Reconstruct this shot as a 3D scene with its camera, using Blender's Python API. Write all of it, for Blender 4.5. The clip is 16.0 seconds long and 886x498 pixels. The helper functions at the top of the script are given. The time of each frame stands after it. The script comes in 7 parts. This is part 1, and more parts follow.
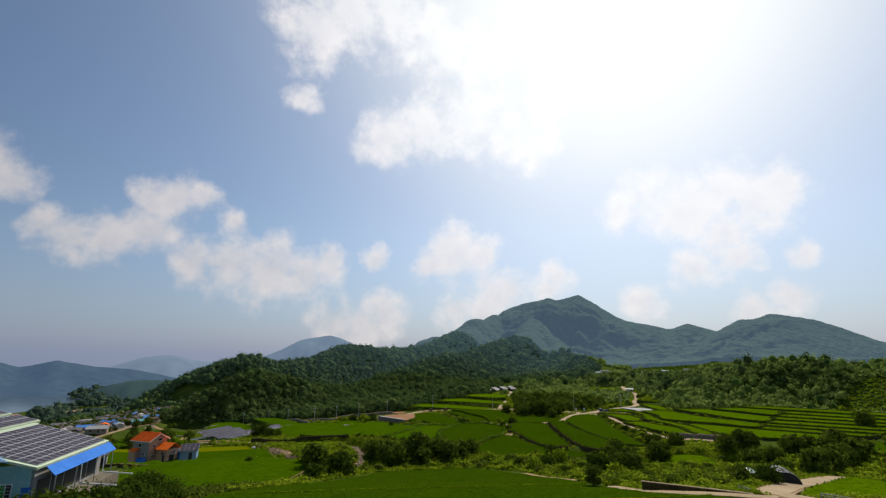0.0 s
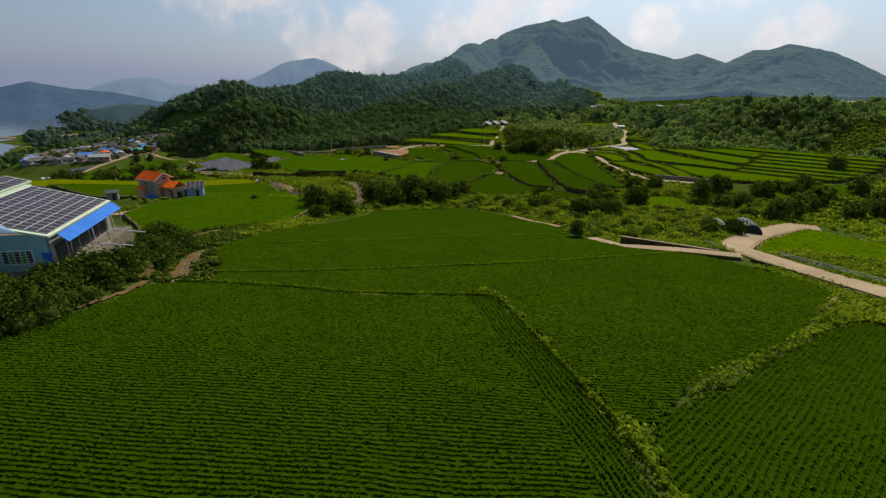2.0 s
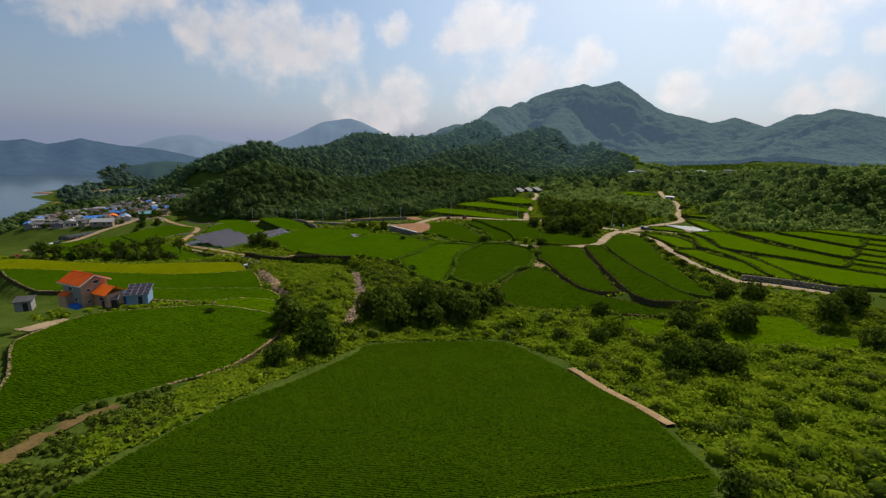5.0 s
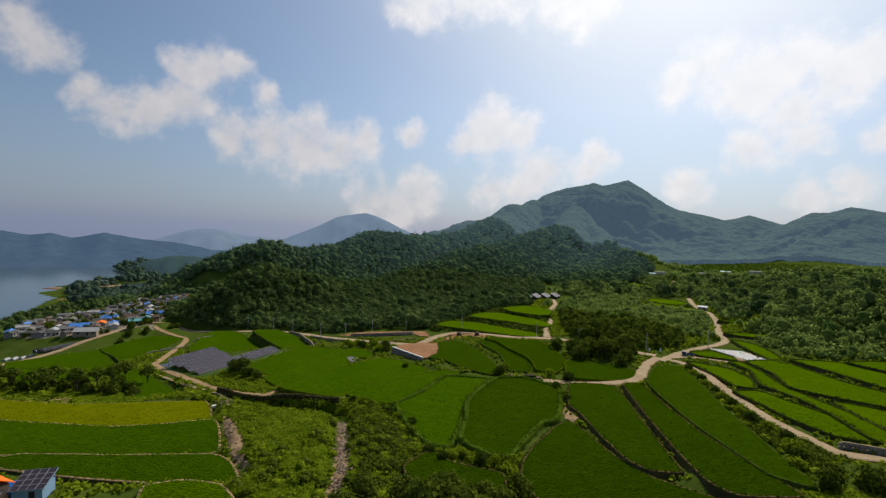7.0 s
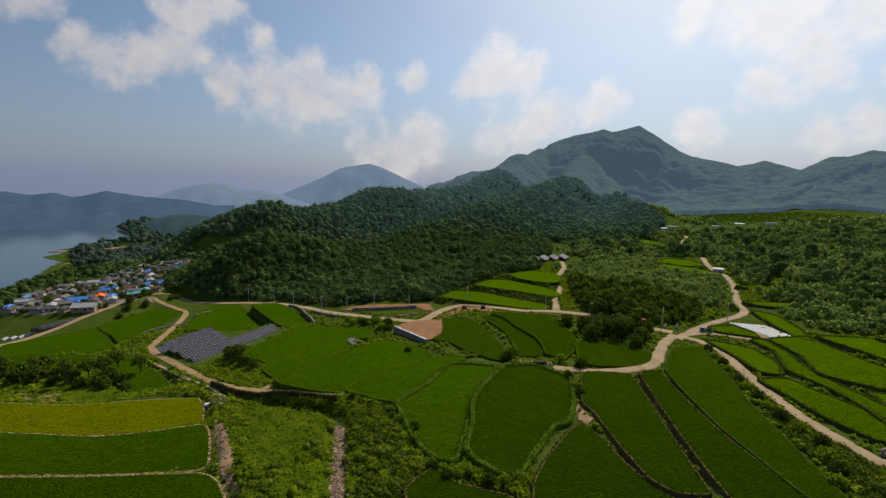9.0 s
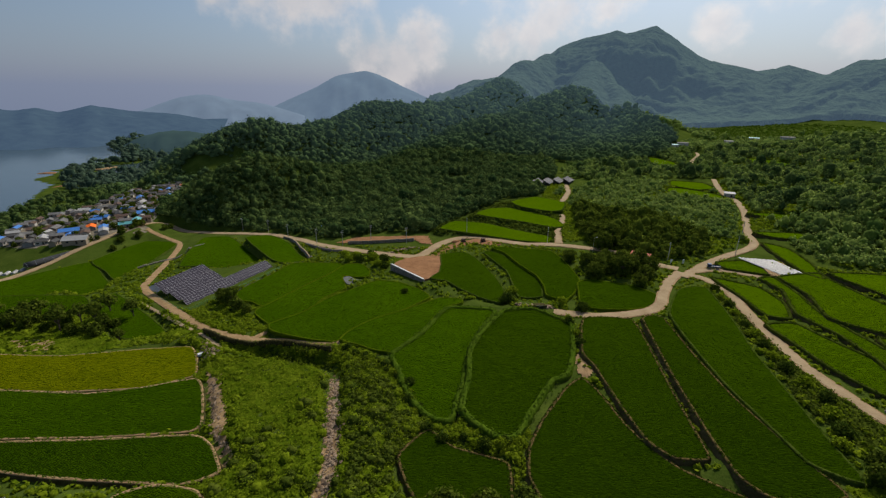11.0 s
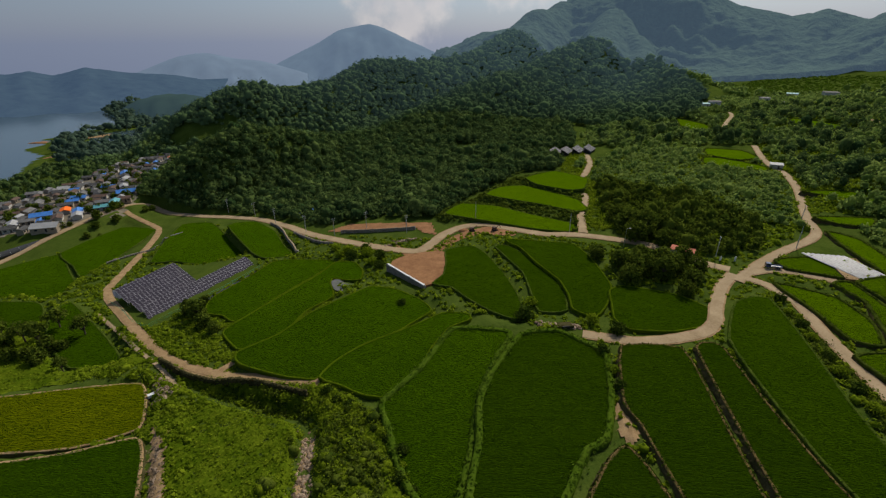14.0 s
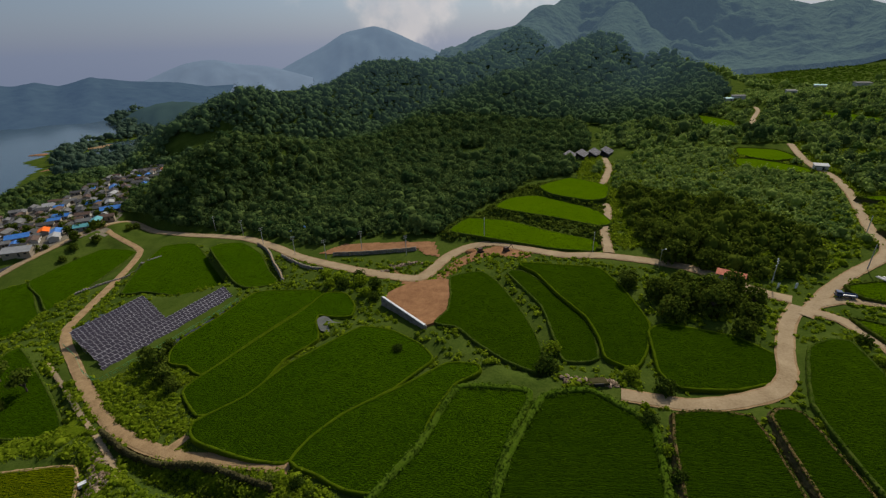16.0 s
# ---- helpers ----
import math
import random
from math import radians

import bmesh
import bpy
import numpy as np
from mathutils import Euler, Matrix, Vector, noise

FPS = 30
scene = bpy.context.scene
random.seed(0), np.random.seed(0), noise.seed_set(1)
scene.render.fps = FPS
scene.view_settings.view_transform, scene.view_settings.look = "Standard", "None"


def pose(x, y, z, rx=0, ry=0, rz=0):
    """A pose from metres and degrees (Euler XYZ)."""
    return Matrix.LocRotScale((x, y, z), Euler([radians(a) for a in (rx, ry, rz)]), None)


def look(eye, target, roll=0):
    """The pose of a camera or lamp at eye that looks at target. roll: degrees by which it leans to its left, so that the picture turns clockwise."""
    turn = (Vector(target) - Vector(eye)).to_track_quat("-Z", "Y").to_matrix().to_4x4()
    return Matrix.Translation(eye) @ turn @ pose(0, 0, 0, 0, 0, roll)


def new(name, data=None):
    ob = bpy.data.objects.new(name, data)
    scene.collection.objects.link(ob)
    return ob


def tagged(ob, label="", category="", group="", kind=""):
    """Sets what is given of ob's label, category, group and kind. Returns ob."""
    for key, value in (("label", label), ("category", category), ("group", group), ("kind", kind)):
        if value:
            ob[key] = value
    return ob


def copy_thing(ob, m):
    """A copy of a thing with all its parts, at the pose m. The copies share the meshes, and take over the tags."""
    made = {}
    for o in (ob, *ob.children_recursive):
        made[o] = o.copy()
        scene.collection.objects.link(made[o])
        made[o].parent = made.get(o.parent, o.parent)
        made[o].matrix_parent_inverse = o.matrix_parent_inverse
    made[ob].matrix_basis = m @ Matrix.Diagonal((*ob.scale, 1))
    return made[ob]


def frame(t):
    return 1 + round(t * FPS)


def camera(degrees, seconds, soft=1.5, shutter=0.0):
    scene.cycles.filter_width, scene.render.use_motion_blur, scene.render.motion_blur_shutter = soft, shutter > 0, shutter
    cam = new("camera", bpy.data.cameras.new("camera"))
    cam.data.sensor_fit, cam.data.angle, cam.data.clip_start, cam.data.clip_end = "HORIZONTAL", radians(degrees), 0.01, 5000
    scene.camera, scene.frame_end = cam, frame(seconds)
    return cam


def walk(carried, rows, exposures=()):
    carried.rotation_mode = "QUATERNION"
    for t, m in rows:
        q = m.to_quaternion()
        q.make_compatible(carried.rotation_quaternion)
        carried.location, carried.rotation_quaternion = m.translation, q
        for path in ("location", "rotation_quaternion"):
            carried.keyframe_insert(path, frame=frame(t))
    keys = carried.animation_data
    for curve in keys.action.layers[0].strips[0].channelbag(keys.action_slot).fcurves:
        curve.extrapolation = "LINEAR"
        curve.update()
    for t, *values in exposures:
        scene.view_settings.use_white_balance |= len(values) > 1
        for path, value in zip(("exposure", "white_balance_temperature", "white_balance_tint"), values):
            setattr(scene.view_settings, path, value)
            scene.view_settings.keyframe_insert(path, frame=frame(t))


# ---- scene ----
cam = camera(89.08, 16.0, soft=1.3)
# seconds, eye (m), yaw, pitch, roll (degrees)
PATH = [
    (0.0, -0.00, -0.00, 40.00, -0.00, 13.38, -0.45),
    (0.5, -0.18, 0.33, 41.59, 0.32, 6.82, -0.72),
    (1.0, -0.37, 0.63, 43.93, 0.29, -10.30, -0.76),
    (1.5, -0.65, 1.87, 44.63, -0.42, -19.63, -1.36),
    (2.0, -1.03, 4.69, 45.18, -0.95, -20.28, -1.46),
    (2.5, -1.31, 8.97, 45.92, -0.72, -19.88, -1.57),
    (3.0, -0.95, 14.85, 46.66, 0.63, -19.62, -2.47),
    (3.2, -0.89, 17.19, 47.09, 1.28, -19.74, -3.04),
    (5.3, -0.15, 55.05, 51.05, 2.89, -9.86, -2.14),
    (5.5, -0.30, 58.55, 51.92, 3.11, -6.52, -2.45),
    (6.0, -0.22, 65.95, 54.10, 3.73, -2.06, -2.70),
    (6.5, -0.29, 72.08, 56.54, 4.03, -1.91, -2.41),
    (7.0, -0.31, 77.23, 59.55, 4.34, -2.07, -2.21),
    (7.5, 0.00, 82.04, 62.11, 4.70, -2.08, -2.01),
    (8.0, 0.09, 86.10, 64.95, 4.79, -2.26, -1.48),
    (8.5, -0.21, 89.45, 67.73, 4.92, -4.77, -1.12),
    (8.7, -0.59, 90.68, 68.72, 4.93, -6.49, -1.12),
    (10.8, 0.27, 103.66, 77.39, 5.08, -17.83, -0.64),
    (11.0, 0.25, 105.14, 77.69, 5.09, -19.69, -0.47),
    (11.5, 0.03, 109.60, 78.69, 5.28, -21.99, -0.41),
    (12.0, -0.05, 114.87, 79.63, 5.51, -23.12, -0.28),
    (12.5, -0.06, 120.28, 80.15, 5.73, -23.52, 0.01),
    (13.0, -0.40, 126.25, 80.54, 5.79, -24.43, 0.18),
    (13.5, -0.75, 132.38, 80.58, 5.68, -24.82, 0.42),
    (14.0, -0.78, 138.59, 80.53, 6.00, -24.85, 0.57),
    (14.5, -1.10, 144.92, 80.27, 6.09, -24.82, 0.84),
    (15.0, -1.20, 151.56, 79.94, 6.16, -24.87, 1.19),
    (15.5, -1.41, 158.10, 79.45, 6.27, -24.86, 1.61),
    (16.0, -1.55, 164.72, 78.66, 6.63, -24.79, 2.05),
]
walk(cam, [(t, pose(x, y, z, 90 + pitch, roll, yaw)) for t, x, y, z, yaw, pitch, roll in PATH],
     exposures=[(0.0, 0.12), (3.0, 0.15), (7.0, 0.08), (9.0, 0.0), (11.0, -0.05), (16.0, -0.15)])

# ---- light ----
SUN_AZ, SUN_EL = radians(24), radians(43)
sun_way = Vector((math.sin(SUN_AZ) * math.cos(SUN_EL), math.cos(SUN_AZ) * math.cos(SUN_EL), math.sin(SUN_EL)))
sun_data = bpy.data.lights.new("sun", "SUN")
sun_data.energy, sun_data.angle, sun_data.color = 3.6, radians(2.0), (1.0, 0.93, 0.80)
sun = new("sun", sun_data)
sun.matrix_world = look(tuple(sun_way * 200), (0, 0, 0))

world = bpy.data.worlds.new("sky")
scene.world = world
world.use_nodes = True


# cumulus: azimuth and height above the horizon in degrees, and radius
CLOUDS = [(-46.8, 15.9, 2.5), (-47.8, 17.7, 1.7), (-42.9, 12.4, 2.0), (-40.4, 11.6, 2.1), (-37.5, 11.6, 2.5), (-34.5, 12.7, 3.1), (-32.2, 16.5, 2.7), (-29.5, 16.7, 1.8), (-34.5, 16.1, 2.0), (-25.9, 14.6, 1.7), (-29.1, 10.4, 2.7), (-25.5, 10.2, 3.4), (-21.3, 10.0, 3.8)]
CLOUDS += [(-17.6, 9.4, 3.0), (-14.9, 10.8, 2.5), (-8.7, 12.1, 1.5), (1.3, 12.8, 3.8), (4.6, 12.8, 2.7), (-1.5, 11.5, 2.5), (-13.3, 4.1, 3.0), (-7.7, 4.7, 3.3), (-10.4, 2.6, 3.6), (1.6, 5.7, 2.2), (7.1, 7.4, 2.8), (8.8, 8.5, 2.3), (5.1, 5.3, 2.5)]
CLOUDS += [(14.5, 9.3, 2.1), (13.1, 8.1, 1.8), (23.8, 6.1, 2.2), (22.4, 17.1, 2.6), (25.6, 18.4, 3.3), (29.2, 16.3, 3.7), (32.4, 17.9, 3.4), (36.0, 16.3, 3.4), (32.7, 12.9, 2.6), (38.4, 17.2, 2.5), (29.6, 10.0, 2.4), (34.0, 10.3, 2.1), (34.5, 5.0, 1.8)]
CLOUDS += [(38.1, 5.8, 1.9), (38.8, 10.4, 1.5), (-18.5, 38.0, 4.3), (-14.0, 40.6, 4.7), (-7.5, 41.2, 5.1), (-0.7, 37.8, 4.3), (5.1, 35.9, 3.7), (-19.1, 30.5, 1.6), (-7.6, 27.3, 3.9), (-2.5, 28.3, 3.9)]
CLOUDS += [(3.4, 29.2, 4.5), (8.8, 27.3, 3.9), (12.6, 25.8, 3.1), (13.5, 30.2, 3.6), (30.3, 16.3, 3.2)]
CLOUDS += [(75, 25, 7), (100, 18, 6), (-80, 30, 7), (-110, 20, 6), (150, 30, 9), (180, 18, 7), (-150, 40, 9), (60, 50, 8)]


def build_sky():
    nt = world.node_tree
    nt.nodes.clear()
    N, L = nt.nodes.new, nt.links.new

    def op(kind, a, b=None, c=None, clamp=False):
        n = N("ShaderNodeMath")
        n.operation, n.use_clamp = kind, clamp
        for i, v in enumerate((a, b, c)):
            if v is None:
                continue
            if isinstance(v, (int, float)):
                n.inputs[i].default_value = v
            else:
                L(v, n.inputs[i])
        return n.outputs[0]

    out, bg = N("ShaderNodeOutputWorld"), N("ShaderNodeBackground")
    sky = N("ShaderNodeTexSky")
    sky.sky_type, sky.sun_disc, sky.sun_elevation, sky.sun_rotation = "NISHITA", False, SUN_EL, SUN_AZ
    sky.air_density, sky.dust_density, sky.ozone_density = 1.0, 0.9, 2.5
    way = N("ShaderNodeTexCoord").outputs["Generated"]
    # ragged edges: the direction is pushed about before it is compared with each cloud's middle
    noise_a, noise_b = N("ShaderNodeTexNoise"), N("ShaderNodeTexNoise")
    for n, s, d in ((noise_a, 11.0, 5), (noise_b, 20.0, 5)):
        n.inputs["Scale"].default_value, n.inputs["Detail"].default_value, n.inputs["Roughness"].default_value = s, d, 0.58
        L(way, n.inputs["Vector"])
    push = N("ShaderNodeVectorMath")
    push.operation = "MULTIPLY_ADD"
    L(noise_a.outputs["Color"], push.inputs[0])
    push.inputs[1].default_value, push.inputs[2].default_value = (0.075,) * 3, (-0.0375,) * 3
    moved = N("ShaderNodeVectorMath")
    L(way, moved.inputs[0])
    L(push.outputs[0], moved.inputs[1])
    total = None
    for az, el, r in CLOUDS:
        az, el, r = radians(az), radians(el), radians(r)
        d = N("ShaderNodeVectorMath")
        d.operation = "DISTANCE"
        L(moved.outputs[0], d.inputs[0])
        d.inputs[1].default_value = (math.sin(az) * math.cos(el), math.cos(az) * math.cos(el), math.sin(el))
        m = N("ShaderNodeMapRange")
        m.clamp = False
        m.inputs["From Min"].default_value, m.inputs["From Max"].default_value = r * 1.45, r * 0.15
        L(d.outputs["Value"], m.inputs["Value"])
        total = m.outputs[0] if total is None else op("SMOOTH_MAX", total, m.outputs[0], 0.25)
    # billows eat into the rim of each cloud
    thick = op("ADD", total, op("MULTIPLY_ADD", noise_b.outputs[0], 1.5, -0.85))
    soft = N("ShaderNodeMapRange")
    soft.interpolation_type = "SMOOTHSTEP"
    soft.inputs["From Min"].default_value, soft.inputs["From Max"].default_value = -0.05, 0.85
    L(thick, soft.inputs["Value"])
    mask = soft.outputs[0]
    # haze low over the land
    sep = N("ShaderNodeSeparateXYZ")
    L(way, sep.inputs[0])
    low = N("ShaderNodeMapRange")
    low.inputs["From Min"].default_value, low.inputs["From Max"].default_value = 0.26, 0.0
    L(sep.outputs["Z"], low.inputs["Value"])
    haze = N("ShaderNodeMix")
    haze.data_type = "RGBA"
    L(op("MULTIPLY", op("POWER", low.outputs[0], 1.3), 0.80), haze.inputs[0])
    L(sky.outputs[0], haze.inputs[6])
    haze.inputs[7].default_value = (2.70, 3.38, 5.20, 1)
    # lit rims, greyer middles
    tone = N("ShaderNodeMix")
    tone.data_type = "RGBA"
    L(op("MULTIPLY_ADD", noise_b.outputs[0], 1.6, op("MULTIPLY_ADD", thick, -0.55, 0.30), True), tone.inputs[0])
    tone.inputs[6].default_value, tone.inputs[7].default_value = (4.7, 4.9, 5.6, 1), (7.8, 7.3, 7.2, 1)
    # clouds between us and the sun are lit through
    near = N("ShaderNodeVectorMath")
    near.operation = "DOT_PRODUCT"
    L(way, near.inputs[0])
    near.inputs[1].default_value = tuple(sun_way)
    lit = N("ShaderNodeVectorMath")
    lit.operation = "SCALE"
    L(tone.outputs[2], lit.inputs[0])
    L(op("MULTIPLY_ADD", op("POWER", op("MAXIMUM", near.outputs["Value"], 0.0), 6.0), 0.75, 1.0), lit.inputs["Scale"])
    both = N("ShaderNodeMix")
    both.data_type = "RGBA"
    L(op("MULTIPLY", mask, 0.84), both.inputs[0])
    L(haze.outputs[2], both.inputs[6])
    L(lit.outputs[0], both.inputs[7])
    # the bright veil round the sun
    veil = N("ShaderNodeMix")
    veil.data_type = "RGBA"
    L(op("MULTIPLY", op("POWER", op("MAXIMUM", near.outputs["Value"], 0.0), 15.0), 1.2, None, True), veil.inputs[0])
    L(both.outputs[2], veil.inputs[6])
    veil.inputs[7].default_value = (10.6, 10.7, 10.4, 1)
    wide = N("ShaderNodeMix")
    wide.data_type = "RGBA"
    L(op("MULTIPLY", op("POWER", op("MAXIMUM", near.outputs["Value"], 0.0), 4.0), 0.27), wide.inputs[0])
    L(veil.outputs[2], wide.inputs[6])
    wide.inputs[7].default_value = (7.6, 8.6, 9.0, 1)
    # a clear sky is deepest at right angles to the sun
    off = op("SUBTRACT", 1.0, op("MULTIPLY", near.outputs["Value"], near.outputs["Value"]))
    deep = N("ShaderNodeVectorMath")
    deep.operation = "SCALE"
    L(wide.outputs[2], deep.inputs[0])
    L(op("MULTIPLY_ADD", op("MULTIPLY", off, off), -0.26, 1.0), deep.inputs["Scale"])
    bg.inputs["Strength"].default_value = 0.096
    L(deep.outputs[0], bg.inputs[0])
    L(bg.outputs[0], out.inputs[0])


build_sky()


# ---- materials ----
def node_mat(name):
    m = bpy.data.materials.new(name)
    m.use_nodes = True
    nt = m.node_tree
    return m, nt, nt.nodes["Principled BSDF"]


def mottled(name, dark, light, size, rough=0.9, bump=0.3, fine=8.0, spread=0.25, gloss=0.2, leafy=0.0, island=0.0, metal=0.0):
    """A surface whose colour drifts between dark and light: patches of that size in metres, with grain finer by the factor fine."""
    m, nt, bsdf = node_mat(name)
    N, L = nt.nodes.new, nt.links.new
    geo = N("ShaderNodeNewGeometry")
    big, small = N("ShaderNodeTexNoise"), N("ShaderNodeTexNoise")
    for n, s, d in ((big, 1 / size, 4), (small, fine / size, 5)):
        n.inputs["Scale"].default_value, n.inputs["Detail"].default_value, n.inputs["Roughness"].default_value = s, d, 0.6
        L(geo.outputs["Position"], n.inputs["Vector"])
    add = N("ShaderNodeMath")
    add.operation = "MULTIPLY_ADD"
    L(small.outputs[0], add.inputs[0])
    add.inputs[1].default_value = 0.8
    L(big.outputs[0], add.inputs[2])
    value = add.outputs[0]
    if island:
        more = N("ShaderNodeMath")
        more.operation = "MULTIPLY_ADD"
        L(geo.outputs["Random Per Island"], more.inputs[0])
        more.inputs[1].default_value = island
        L(value, more.inputs[2])
        value = more.outputs[0]
    ramp = N("ShaderNodeMapRange")
    ramp.inputs["From Min"].default_value, ramp.inputs["From Max"].default_value = 0.9 - spread + island * 0.5, 0.9 + spread + island * 0.5
    L(value, ramp.inputs["Value"])
    mix = N("ShaderNodeMix")
    mix.data_type = "RGBA"
    mix.inputs[6].default_value, mix.inputs[7].default_value = (*dark, 1), (*light, 1)
    L(ramp.outputs[0], mix.inputs[0])
    L(mix.outputs[2], bsdf.inputs["Base Color"])
    bsdf.inputs["Roughness"].default_value, bsdf.inputs["Metallic"].default_value = rough, metal
    bsdf.inputs["Specular IOR Level"].default_value = gloss
    if bump:
        b = N("ShaderNodeBump")
        b.inputs["Strength"].default_value, b.inputs["Distance"].default_value = bump, size / fine * 0.5
        L(small.outputs[0], b.inputs["Height"])
        L(b.outputs[0], bsdf.inputs["Normal"])
    if leafy:
        tr, ms = N("ShaderNodeBsdfTranslucent"), N("ShaderNodeMixShader")
        L(mix.outputs[2], tr.inputs["Color"])
        ms.inputs[0].default_value = leafy
        L(bsdf.outputs[0], ms.inputs[1])
        L(tr.outputs[0], ms.inputs[2])
        L(ms.outputs[0], nt.nodes["Material Output"].inputs["Surface"])
    return m


def plain(name, colour, rough=0.6, gloss=0.4, metal=0.0, vary=0.12, size=1.5):
    return mottled(name, tuple(c * (1 - vary) for c in colour), tuple(min(1, c * (1 + vary)) for c in colour), size, rough, 0.08, 10, 0.3, gloss, metal=metal)


